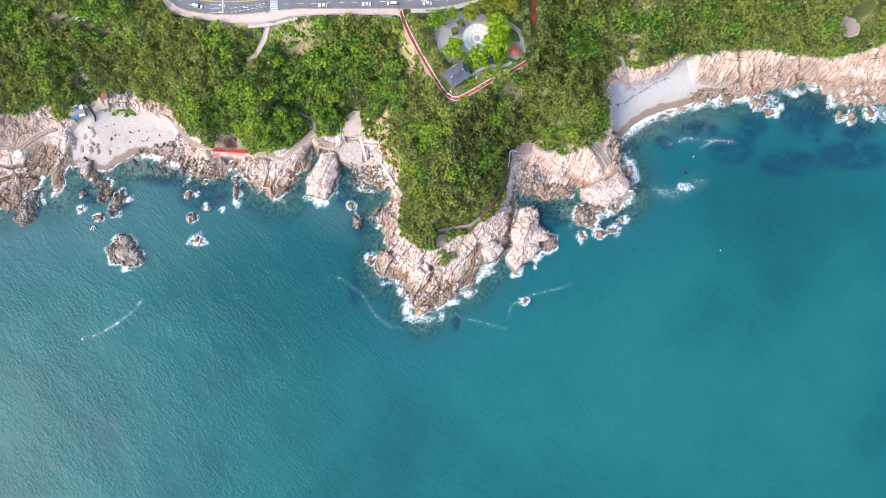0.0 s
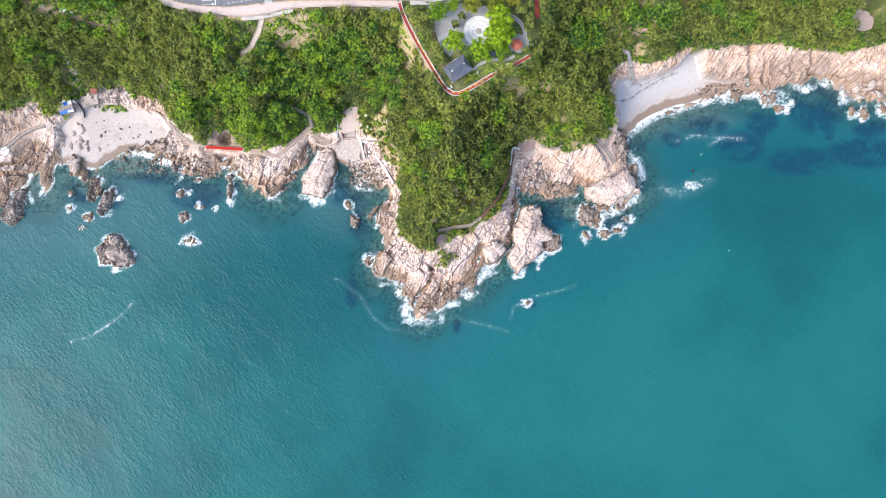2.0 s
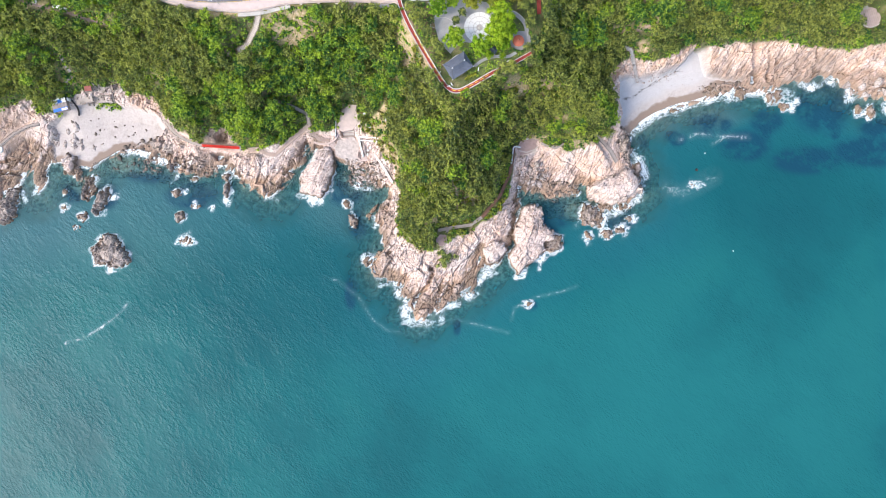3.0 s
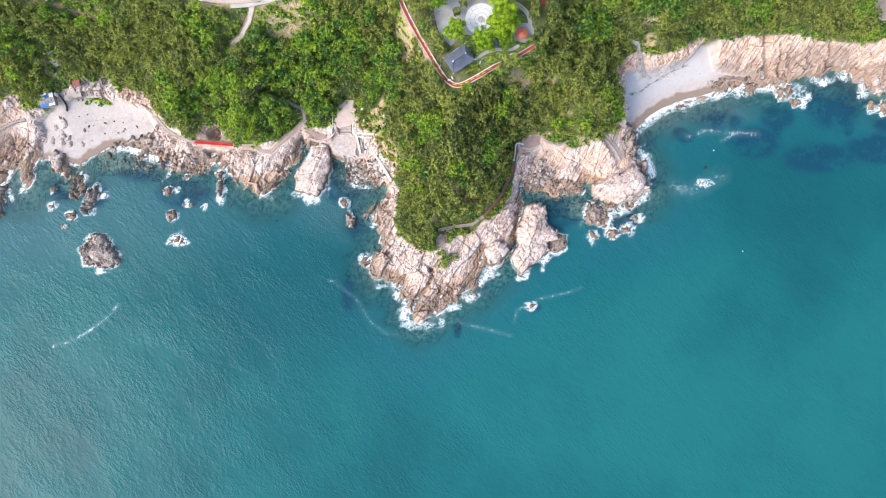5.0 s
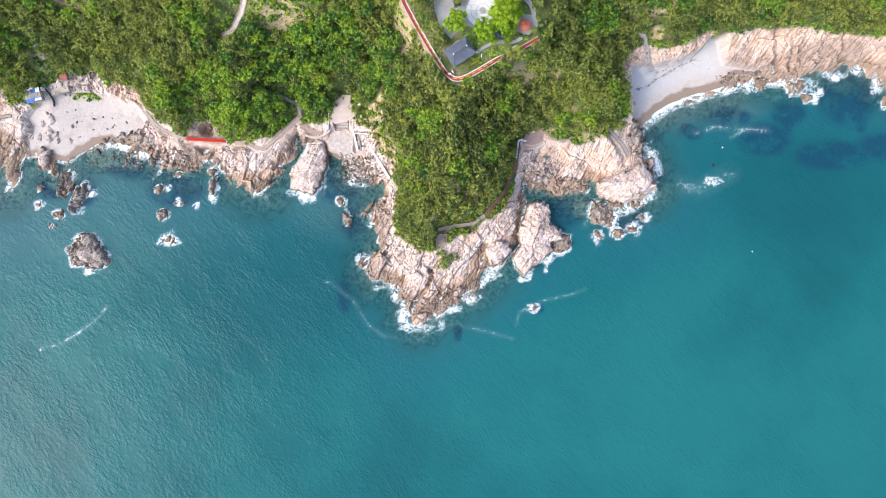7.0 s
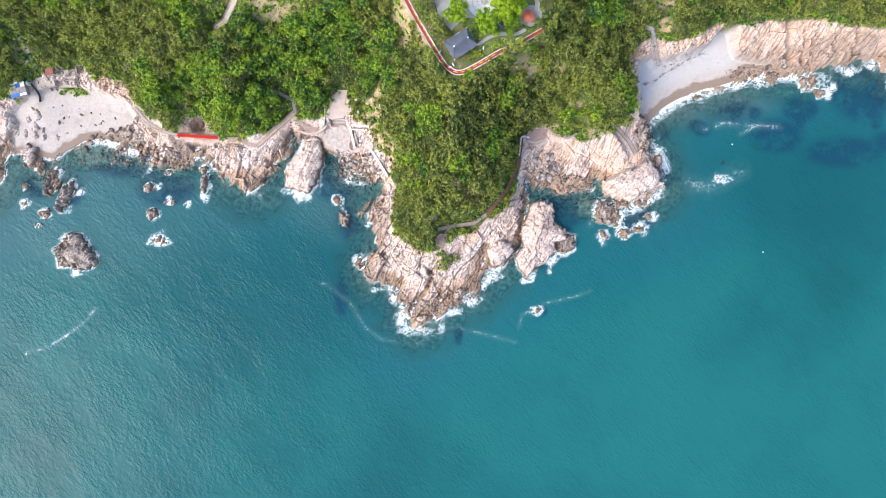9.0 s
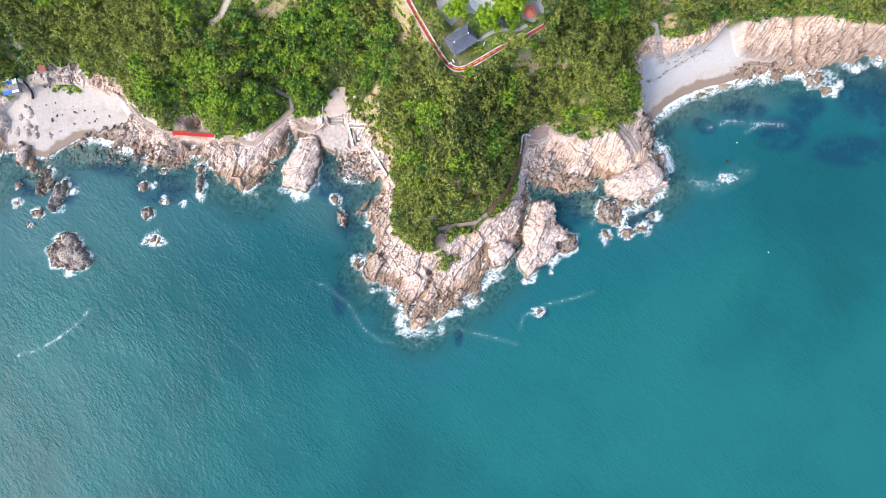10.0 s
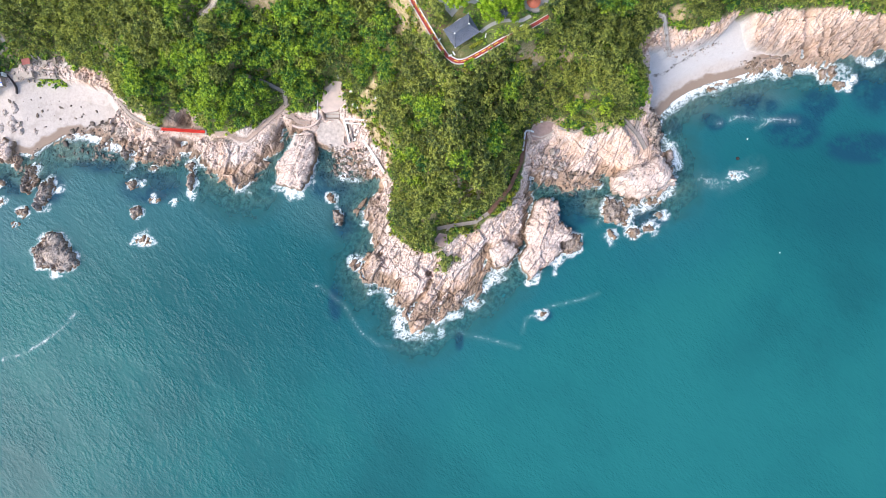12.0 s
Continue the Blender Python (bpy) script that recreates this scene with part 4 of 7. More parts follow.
for line, half in (([(108.4, 69.1), (116, 75), (125.9, 79.6), (137.5, 82.9), (147.4, 84.9), (155.6, 88.9), (167.2, 88.9), (180.4, 88.9)], 4.2), ([(-178.1, 54.5), (-171.5, 55.2), (-163.2, 51.9), (-155, 49.2), (-146.7, 45.3)], 3.2), ([(-129.5, 45.3), (-122.9, 47.9), (-113.7, 41.3)], 2.6)):
    surf = np.maximum(surf, 0.95 * np.clip(1.15 - line_distance(X, Y, line) / half, 0, 1) ** 0.7)
patchy = smooth(0.36, 0.60, fbm(X / 5, Y / 5, 97, 3))
for line, half in (([(105, 64), (106, 57), (109, 50), (112, 42), (112.5, 34), (108, 26), (97, 22)], 3.2), ([(-38, -13), (-31, -19), (-23, -26), (-20, -36), (-12, -41), (-4, -37)], 3.8), ([(2, -32), (10, -28), (18, -23), (22, -16)], 3.4), ([(22, 0), (23.5, -8), (26, -13)], 2.4), ([(-74, 28), (-67, 27), (-63, 31)], 3.0), ([(44, -15), (49, -11), (56, -6)], 1.8)):
    surf = np.maximum(surf, 0.78 * patchy * np.clip(1.15 - line_distance(WX, WY, line) / half, 0, 1) ** 0.8)
rf = blobs(X, Y, REEFS)
zone(me, "depth", np.clip(-Zg / 14.0, 0, 1))
zone(me, "foam", surf)
zone(me, "reef", smooth(0.0, 0.45, rf))
zone(me, "pale_water", smooth(0, 0.7, blobs(X, Y, [(120, -95, 190, 90)])))
zone(me, "dark_water", 1.0 * smooth(0, 0.8, blobs(X, Y, [(-75, -15, 100, 70), (190, 30, 90, 45)])))
zone(me, "silt", 0.22 * smooth(0, 0.8, blobs(X, Y, [(-209.5, 20.2, 138.8, 56.2), (-54.2, 26.8, 39.7, 29.7)])) + 0.45 * smooth(0, 1, blobs(X, Y, [(120.9, 71.4, 23.1, 13.2), (147.4, 74.7, 29.7, 11.9), (-159.9, 46.6, 36.3, 11.2), (-47.6, 36.7, 18.5, 11.2), (-239.2, 33.4, 19.8, 16.5), (61.5, 31.7, 19.8, 7.9)])))
tagged(new("sea", me), "turquoise sea with small waves and white surf", "water", kind="structure")


# ---- woodland ----
def ico(sub):
    bm = bmesh.new()
    bmesh.ops.create_icosphere(bm, subdivisions=sub, radius=1.0)
    v = np.array([p.co[:] for p in bm.verts])
    f = np.array([[q.index for q in p.verts] for p in bm.faces])
    bm.free()
    return v, f


ICO1, ICO2 = ico(1), ico(2)
OCTA = (np.array([(1, 0, 0), (-1, 0, 0), (0, 1, 0), (0, -1, 0), (0, 0, 1), (0, 0, -1)], float), np.array([(0, 2, 4), (2, 1, 4), (1, 3, 4), (3, 0, 4), (2, 0, 5), (1, 2, 5), (3, 1, 5), (0, 3, 5)]))


def crown_arrays(rng, lobes, leaves, leaf, core=ICO1):
    """Leafy clumps: rough lobes with small leaf sprays standing off them. Places and triangles."""
    vs, fs, n = [], [], 0
    for (cx, cy, cz, r) in lobes:
        v0, f0 = ICO2 if r > 1.3 else core
        jig = 1 + 0.28 * (rng.random(len(v0)) - 0.5)[:, None]
        v = v0 * jig * np.array([r, r, r * 0.72]) + np.array([cx, cy, cz])
        vs.append((v - np.array([cx, cy, cz])) * 0.70 + np.array([cx, cy, cz]))
        fs.append(f0 + n)
        n += len(v)
        k = max(6, int(leaves * r * r))
        d = rng.normal(size=(k, 3))
        d[:, 2] = np.abs(d[:, 2]) * 1.1 - 0.25
        d /= np.linalg.norm(d, axis=1)[:, None]
        c = np.array([cx, cy, cz]) + d * np.array([r, r, r * 0.72]) * (0.72 + 0.42 * rng.random((k, 1)))
        a = rng.normal(size=(k, 3))
        a /= np.linalg.norm(a, axis=1)[:, None]
        t1 = np.cross(d + 0.4 * a, a)
        t1 /= np.linalg.norm(t1, axis=1)[:, None] + 1e-6
        t2 = np.cross(t1, d + 0.4 * a)
        t2 /= np.linalg.norm(t2, axis=1)[:, None] + 1e-6
        s = leaf * (0.6 + 0.8 * rng.random((k, 1)))
        q = np.stack([c - t1 * s, c - t2 * s * 0.9 + d * s * 0.3, c + t1 * s], 1).reshape(-1, 3)
        b = n + 3 * np.arange(k)[:, None]
        vs.append(q)
        fs.append((b + np.array([0, 1, 2])))
        n += 3 * k
    return np.concatenate(vs), np.concatenate(fs)


def limb_arrays(segments, sides=6):
    """Tapered round limbs from (start, end, r0, r1)."""
    vs, fs, n = [], [], 0
    for a, b, r0, r1 in segments:
        a, b = np.array(a, float), np.array(b, float)
        d = (b - a) / np.linalg.norm(b - a)
        p = np.cross(d, (0.31, 0.9, 0.2))
        p /= np.linalg.norm(p)
        q = np.cross(d, p)
        an = np.linspace(0, 2 * math.pi, sides, endpoint=False)[:, None]
        ring = np.cos(an) * p + np.sin(an) * q
        vs.append(np.concatenate([a + ring * r0, b + ring * r1]))
        for i in range(sides):
            j = (i + 1) % sides
            fs += [[n + i, n + j, n + sides + j], [n + i, n + sides + j, n + sides + i]]
        n += 2 * sides
    return np.concatenate(vs), np.array(fs)


def tree_arrays(kind, seed, full=1.0):
    """Trunk with limbs, and crown, of a tree about 8 m high with a crown about 6 m wide."""
    rng = np.random.default_rng(seed)
    lobes, limbs = [], []
    if kind == "pine":
        h = 7.0
        limbs.append(((0, 0, -0.8), (0.3, 0.2, h * 0.93), 0.22, 0.07))
        for i in range(11):
            a, top = i * 2.4 + 0.7 * rng.random(), 1 - i / 10
            reach = (1.3 + 2.0 * (1 - top) ** 0.7) * (0.8 + 0.4 * rng.random())
            z = h * (0.60 + 0.33 * top)
            limbs.append(((0.15, 0.1, z - 0.9), (reach * math.cos(a), reach * math.sin(a), z), 0.07, 0.03))
            for j in range(4):
                q = (j + 0.8) / 4
                b = a + 0.28 * rng.normal() * q
                lobes.append((reach * q * math.cos(b), reach * q * math.sin(b), z - 0.5 * (1 - q) + 0.35 * rng.normal(), 0.42 + 0.22 * rng.random()))
        lobes.append((0.2, 0.1, h * 0.97, 0.6))
        crown = crown_arrays(rng, lobes, 46 * full, 0.28 / math.sqrt(full), ICO1 if full == 1.0 else OCTA)
    else:
        h = 7.5
        limbs.append(((0, 0, -0.8), (0.1, 0.2, h * 0.6), 0.26, 0.12))
        n = 24
        for i in range(n):
            a, e = i * 2.4 + rng.random() * 0.8, rng.random()
            r = 2.8 * math.sqrt((i + 0.5) / n) * (0.85 + 0.3 * rng.random())
            z = h * 0.58 + 2.3 * math.sqrt(max(0, 1 - (r / 3.4) ** 2)) * (0.55 + 0.45 * e)
            c = (r * math.cos(a), r * math.sin(a), z)
            lobes.append((*c, 0.46 + 0.40 * rng.random()))
            if i % 2:
                limbs.append(((0.05, 0.1, h * 0.4), c, 0.1, 0.03))
        lobes.append((0, 0, h * 0.58, 1.9))
        crown = crown_arrays(rng, lobes, 42 * full, 0.28 / math.sqrt(full), ICO1 if full == 1.0 else OCTA)
    return limb_arrays(limbs), crown


def leaf_material(name, dark, mid, light, single):
    mat, nodes, links, bsdf = material(name, 0.6, spec=0.25)
    if single:
        tone = nodes.new("ShaderNodeObjectInfo").outputs["Random"]
    else:
        tone = attr(nodes, "tone")
    n = tex(nodes, links, "noise", 0.5, 3)
    isl = nodes.new("ShaderNodeNewGeometry").outputs["Random Per Island"]
    c = ramp(nodes, links, tone, [(0.0, dark), (0.45, mid), (1.0, light)])
    other = calc(nodes, links, "FRACT", calc(nodes, links, "MULTIPLY", tone, 13.7))
    c = mix(nodes, links, ramp(nodes, links, other, [(0.0, 0.45), (0.35, 0.0)]), c, mix(nodes, links, 0.5, dark, (0.06, 0.20, 0.06)))
    c = mix(nodes, links, ramp(nodes, links, other, [(0.75, 0.0), (1.0, 0.4)]), c, mix(nodes, links, 0.5, light, (0.28, 0.29, 0.12)))
    c = mix(nodes, links, calc(nodes, links, "MULTIPLY", isl, 0.35), c, mix(nodes, links, 0.45, c, light))
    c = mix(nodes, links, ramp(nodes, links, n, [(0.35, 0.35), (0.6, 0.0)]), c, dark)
    stand = tex(nodes, links, "noise", 0.05, 3, 0.6)
    c = mix(nodes, links, ramp(nodes, links, stand, [(0.34, 0.35), (0.46, 0.0)]), c, mix(nodes, links, 0.5, dark, (0.03, 0.13, 0.05)))
    c = mix(nodes, links, ramp(nodes, links, stand, [(0.52, 0.0), (0.66, 0.35)]), c, light)
    # shaded gaps and lit tips of the crowns, put into the leaf colour by noise
    clump_shading = tex(nodes, links, "noise", 0.62, 2, 0.55)
    c = mix(nodes, links, ramp(nodes, links, clump_shading, [(0.50, 0.0), (0.60, 0.60)]), c, light)
    c = mix(nodes, links, ramp(nodes, links, clump_shading, [(0.38, 0.75), (0.50, 0.0)]), c, mix(nodes, links, 0.30, dark, (0.0, 0.0, 0.0)))
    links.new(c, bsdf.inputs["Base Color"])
    thin = nodes.new("ShaderNodeBsdfTranslucent")
    links.new(c, thin.inputs[0])
    mx = nodes.new("ShaderNodeMixShader")
    mx.inputs[0].default_value = 0.5
    links.new(bsdf.outputs[0], mx.inputs[1])
    links.new(thin.outputs[0], mx.inputs[2])
    links.new(mx.outputs[0], nodes["Material Output"].inputs["Surface"])
    return mat


PINE = ((0.11, 0.165, 0.07), (0.31, 0.36, 0.092), (0.55, 0.59, 0.13))
BROAD = ((0.05, 0.165, 0.062), (0.185, 0.395, 0.058), (0.55, 0.69, 0.072))
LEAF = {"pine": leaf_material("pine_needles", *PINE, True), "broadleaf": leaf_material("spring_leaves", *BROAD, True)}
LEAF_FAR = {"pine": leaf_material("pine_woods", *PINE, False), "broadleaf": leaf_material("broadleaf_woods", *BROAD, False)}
BARK = plain("bark", (0.13, 0.10, 0.075), 0.9, grain=6)
TREES = {k: [tree_arrays(k, 100 * i + len(k)) for i in range(5)] for k in ("pine", "broadleaf")}
FAR_TREES = {k: [tree_arrays(k, 100 * i + len(k), 0.6) for i in range(5)] for k in ("pine", "broadleaf")}
LABEL = {"pine": "olive-green coastal pine with a clumpy crown", "broadleaf": "fresh green broadleaf tree with a rounded crown"}


def tree_thing(kind, arrays, name=None, crown_mat=None, label=None):
    root = tagged(new(name or kind + "_tree"), label or LABEL[kind], "tree", "trees of the coastal wood")
    for part_name, (v, f), mt in (("trunk", arrays[0], BARK), ("crown", arrays[1], crown_mat or LEAF[kind])):
        ob = new(part_name, mesh_np(part_name, v, f, mt, flat=True))
        ob.parent = root
    return root


# stands of fresh broadleaf among the pines: x, y and half axes
STANDS = [(-90, 92, 24, 13), (-70, 74, 16, 12), (-113, 103, 12, 8), (-110, 84, 12, 9), (-172, 128, 16, 14), (-60, 100, 14, 14), (-128, 74, 10, 7), (-100, 66, 14, 7), (-30, 82, 9, 9), (-226, 122, 10, 12), (-215, 104, 12, 8)]
STANDS += [(97, 118, 8, 6), (112, 122, 9, 7), (140, 128, 8, 6), (158, 120, 8, 6), (180, 126, 9, 6), (75, 112, 8, 8), (66, 66, 8, 5), (8, 34, 6, 8), (22, 50, 7, 6), (-8, 60, 7, 6), (84, 74, 7, 8), (205, 122, 7, 5)]


def stands(x, y):
    best = np.full(x.shape, -0.6)
    for cx, cy, rx, ry in STANDS:
        best = np.maximum(best, 1 - np.hypot((x - cx) / rx, (y - cy) / ry))
    return best


rng = np.random.default_rng(5)
SPACE = 3.45
spots = []
for gy_ in np.arange(-5, 136, SPACE):
    for gx_ in np.arange(-264, 264, SPACE):
        spots.append((gx_ + 3.0 * (rng.random() - 0.5) + (gy_ % 2) * 2, gy_ + 3.0 * (rng.random() - 0.5)))
P = np.array(spots)
z, b, w, _ = elevation(P[:, 0], P[:, 1])
_, dt, _ = ground_zones(P[:, 0], P[:, 1])
keep = (dt > 1.0) & clear_of_built(P[:, 0], P[:, 1])
P, z, dt = P[keep], z[keep], dt[keep]
kindmap = 0.62 * fbm(P[:, 0] / 16, P[:, 1] / 16, 55, 3) + 0.20 + 0.36 * np.clip(stands(P[:, 0], P[:, 1]), -0.5, 0.6)
size = (0.68 + 0.62 * rng.random(len(P)) ** 1.6) * (0.78 + 0.27 * smooth(0, 8, dt)) * (1 + 0.16 * smooth(60, 100, P[:, 0]))
turn = rng.random(len(P)) * 360
pick = rng.integers(0, 5, len(P))
tone = np.clip(0.5 * fbm(P[:, 0] / 9, P[:, 1] / 9, 77, 2) + 0.75 * rng.random(len(P)) - 0.12, 0, 1)
order = np.argsort(np.hypot(P[:, 0], P[:, 1] - 40))
made, joined = {"pine": [], "broadleaf": []}, {"pine": [], "broadleaf": []}
for i in order:
    kind = "broadleaf" if kindmap[i] + 0.30 * (rng.random() - 0.5) > 0.52 else "pine"
    (made if len(made[kind]) < 300 else joined)[kind].append(i)
for kind in made:
    roots = [None] * 5
    for i in made[kind]:
        m = Matrix.LocRotScale((P[i, 0], P[i, 1], z[i]), Euler((0, 0, radians(turn[i]))), (size[i], size[i], size[i] * 1.05))
        k = pick[i]
        if roots[k] is None:
            roots[k] = tree_thing(kind, TREES[kind][k])
            roots[k].matrix_basis = m
        else:
            c = copy_thing(roots[k], m)
            c.matrix_basis = m
    vs, fs, ts, n = [], [], [], 0
    for i in joined[kind]:
        v, f = FAR_TREES[kind][pick[i]][1]
        a = radians(turn[i])
        r = np.array([[math.cos(a), math.sin(a), 0], [-math.sin(a), math.cos(a), 0], [0, 0, 1.05]]) * size[i]
        vs.append(v @ r + np.array([P[i, 0], P[i, 1], z[i]]))
        fs.append(f + n)
        ts.append(np.full(len(v), tone[i]))
        n += len(v)
    if vs:
        me = mesh_np(kind + "_woodland", np.concatenate(vs), np.concatenate(fs), LEAF_FAR[kind], flat=True)
        zone(me, "tone", np.concatenate(ts))
        tagged(new(kind + "_woodland", me), "dense green %s wood on the coastal slope" % kind, "woodland", kind="stuff")


# ---- rocks that stand free of the shore ----
def part(name, bm, material, parent, label=""):
    me = bpy.data.meshes.new(name)
    bm.to_mesh(me)
    bm.free()
    me.materials.append(material)
    ob = new(name, me)
    ob.parent = parent
    if label:
        ob["label"] = label
    return ob


def rock_mass(name, outline, height, seed, label, step=0.40, relief=0.55, group="", mat=None, jag=0.0, domes=()):
    """A free crag: steep sides along the outline, a jointed and broken top, its foot under water."""
    p = np.array(outline)
    lo, hi = p.min(0) - 2.5, p.max(0) + 2.5
    nx, ny = int((hi[0] - lo[0]) / step) + 2, int((hi[1] - lo[1]) / step) + 2
    x, y = np.meshgrid(np.linspace(lo[0], hi[0], nx), np.linspace(lo[1], hi[1], ny))
    d = inside_distance(x, y, outline) + 0.7 * (fbm(x / 2.2, y / 2.2, seed, 3) - 0.5) * 2 + 1.5 * (blocks(x, y, 48, 4.0, 2.0, 60 + seed)[0] - 0.45)
    d = d + jag * (1.5 * (blocks(x, y, 66, 2.6, 1.3, 90 + seed)[0] - 0.5) + 1.6 * (fbm(x / 1.7, y / 1.7, seed + 5, 3) - 0.5))
    half = max(1.5, float(d.max()))
    dome = height * np.clip(np.sqrt(np.clip(d / half, 0, 1)) * 0.75 + 0.45 * smooth(0, 1.2, d), 0, None)
    z = np.where(d > 0, dome + relief * crag(x, y, seed) * smooth(0, 1.5, d), np.maximum(d * 1.6, -3.0)) - 0.15
    z = z + jag * np.where(d > 0, 1.3 * (blocks(x, y, 60, 1.9, 0.8, 95 + seed)[0] - 0.5) - 0.9 * (1 - smooth(0.36, 0.5, fbm(x / 2.4, y / 2.4, seed + 9, 3))), 0)
    for dx, dy, dr, dh in domes:
        q = np.clip(1 - ((x - dx) ** 2 + (y - dy) ** 2) / dr ** 2 + 0.25 * (fbm(x / 1.5, y / 1.5, seed + 3, 2) - 0.5), 0, 1)
        z = np.maximum(z, np.where(q > 0, height * 0.55 + dh * np.sqrt(q) + 0.35 * (z - height * 0.6), -9))
    c = (lo + hi) / 2
    base = ground_height(c[0], c[1])
    z = z + max(0.0, base - 0.4)
    faces = grid_faces(nx, ny)
    keep = (z.ravel()[faces] > -2.9 + max(0.0, base - 0.4)).any(axis=1)
    v = np.stack([x - c[0], y - c[1], z], -1).reshape(-1, 3)
    used = np.unique(faces[keep])
    remap = np.full(len(v), -1)
    remap[used] = np.arange(len(used))
    me = mesh_np(name, v[used], remap[faces[keep]], mat or ROCK, flat=True)
    ob = tagged(new(name, me), label, "rock", group)
    ob.location = (c[0], c[1], 0)
    return ob


for name_, outline_, height_, seed_, label_, more_ in CRAGS:
    rock_mass(name_, outline_, height_, seed_, label_, **more_)

for i, (cx, cy, rx, ry) in enumerate([(-214.4, 59.3, 2.3, 3.6), (-205.2, 60.6, 2, 4.9), (-198, 64.2, 1.3, 3.3), (-202.9, 68.5, 1.6, 2.6), (-189.8, 58.7, 1.3, 1), (-216.3, 64.2, 1.6, 3.9), (-210.8, 58.3, 1.3, 2.9), (-200.9, 58.7, 1.6, 3.6), (-208.1, 66.5, 1.3, 2.6), (-194.7, 57.4, 1.3, 2.3), (-218, 69.5, 1.6, 2), (-152.1, 56.7, 3.9, 2.9), (-159.9, 58.7, 3.3, 2.6), (-143.9, 51.1, 4.6, 2.6), (149.5, 88.2, 3.9, 2.9), (165.8, 86.9, 3.3, 3.3)]):
    r2 = np.random.default_rng(700 + i)
    ring = [(cx + rx * math.cos(a) * (0.75 + 0.45 * r2.random()), cy + ry * math.sin(a) * (0.75 + 0.45 * r2.random())) for a in np.linspace(0, 2 * math.pi, 11)[:-1]]
    rock_mass("beach_rock", ring, 1.0, 200 + i, "low grey-brown rock ledge breaking through the sand", step=0.35, relief=0.35, mat=BEACH_ROCK if i < 11 else WET_ROCK)

# single rocks in the water: x, y, half axes, by height of their tops
for k, (height, spots) in enumerate(AWASH):
    for j, (cx, cy, rx, ry) in enumerate(spots):
        r2 = np.random.default_rng(k * 50 + j)
        ring = [(cx + rx * math.cos(a) * (0.8 + 0.35 * r2.random()), cy + ry * math.sin(a) * (0.8 + 0.35 * r2.random())) for a in np.linspace(0, 2 * math.pi, 11)[:-1]]
        rock_mass("wave_washed_rock", ring, height, 30 + k * 50 + j, BROWN, step=0.32, relief=0.6, group="rocks awash", mat=WET_ROCK, jag=0.6)


# ---- boulders ----
def boulder_mesh(seed, mat):
    rng = np.random.default_rng(seed)
    v, f = ICO2[0] * 1.0, ICO2[1]
    n = rng.normal(size=(13, 3))
    n /= np.linalg.norm(n, axis=1)[:, None]
    cut = 0.38 + 0.34 * rng.random(13)
    v = v.copy()
    for a, c in zip(n, cut):
        over = np.clip(v @ a - c, 0, None)
        v -= over[:, None] * a * 0.97
    v *= 1 + 0.05 * rng.normal(size=(len(v), 1))
    return mesh_np("boulder", v * np.array([1.0, 0.82, 0.5]), f, mat, flat=True)


mat, nodes, links, bsdf = material("boulder_stone", 0.85)
n2 = tex(nodes, links, "noise", 1.3, 5)
tone_ = calc(nodes, links, "FRACT", calc(nodes, links, "ADD", nodes.new("ShaderNodeObjectInfo").outputs["Random"], nodes.new("ShaderNodeNewGeometry").outputs["Random Per Island"]))
col = ramp(nodes, links, tone_, [(0.0, (0.085, 0.07, 0.062)), (0.45, (0.17, 0.14, 0.12)), (0.8, (0.30, 0.245, 0.205)), (1.0, (0.46, 0.38, 0.33))])
links.new(mix(nodes, links, ramp(nodes, links, n2, [(0.35, 0.6), (0.65, 0.0)]), col, (0.09, 0.065, 0.05)), bsdf.inputs["Base Color"])
bump(nodes, links, bsdf, n2, 0.5, 0.2)
DARK_STONE = mat
STONES = {"dark": [boulder_mesh(i, DARK_STONE) for i in range(5)], "pale": [boulder_mesh(20 + i, BEACH_ROCK) for i in range(5)]}
BOULDER_LABEL = {"dark": "dark weathered boulder lying at the water's edge", "pale": "pale pink granite boulder on the shore"}


def boulder(kind, x, y, size, r):
    ob = tagged(new("boulder", STONES[kind][int(r.integers(5))]), BOULDER_LABEL[kind], "boulder", kind + " boulders of the shore")
    z = ground_height(x, y)
    ob.matrix_basis = Matrix.LocRotScale((x, y, z + 0.16 * size), Euler((0.5 * r.random() - 0.25, 0.5 * r.random() - 0.25, 6.28 * r.random())), (size * (0.9 + 0.6 * r.random()), size * (0.6 + 0.6 * r.random()), size * (0.8 + 0.5 * r.random())))


rb = np.random.default_rng(8)
DARK_SPOTS = [(-193.1, 63.9, 1.3), (-175.3, 62.9, 1), (-172.4, 63.6, 0.8), (-165.1, 66.2, 1.2), (-181.9, 67.9, 1.2), (-180.6, 50.8, 2.3), (-170.4, 54.4, 2), (-177, 57, 2.3), (-167.4, 60.3, 2), (-164.1, 59, 2), (-159.8, 51.7, 1.6), (-154.9, 59, 2.6), (-158.8, 61.6, 2), (-152.9, 62.9, 2), (-204.7, 70.2, 1.3), (-141.4, 43.8, 1.6), (-162.1, 49.8, 1.3), (-166.8, 49.1, 1), (-174, 52.4, 0.8), (-190.8, 66.2, 1)]
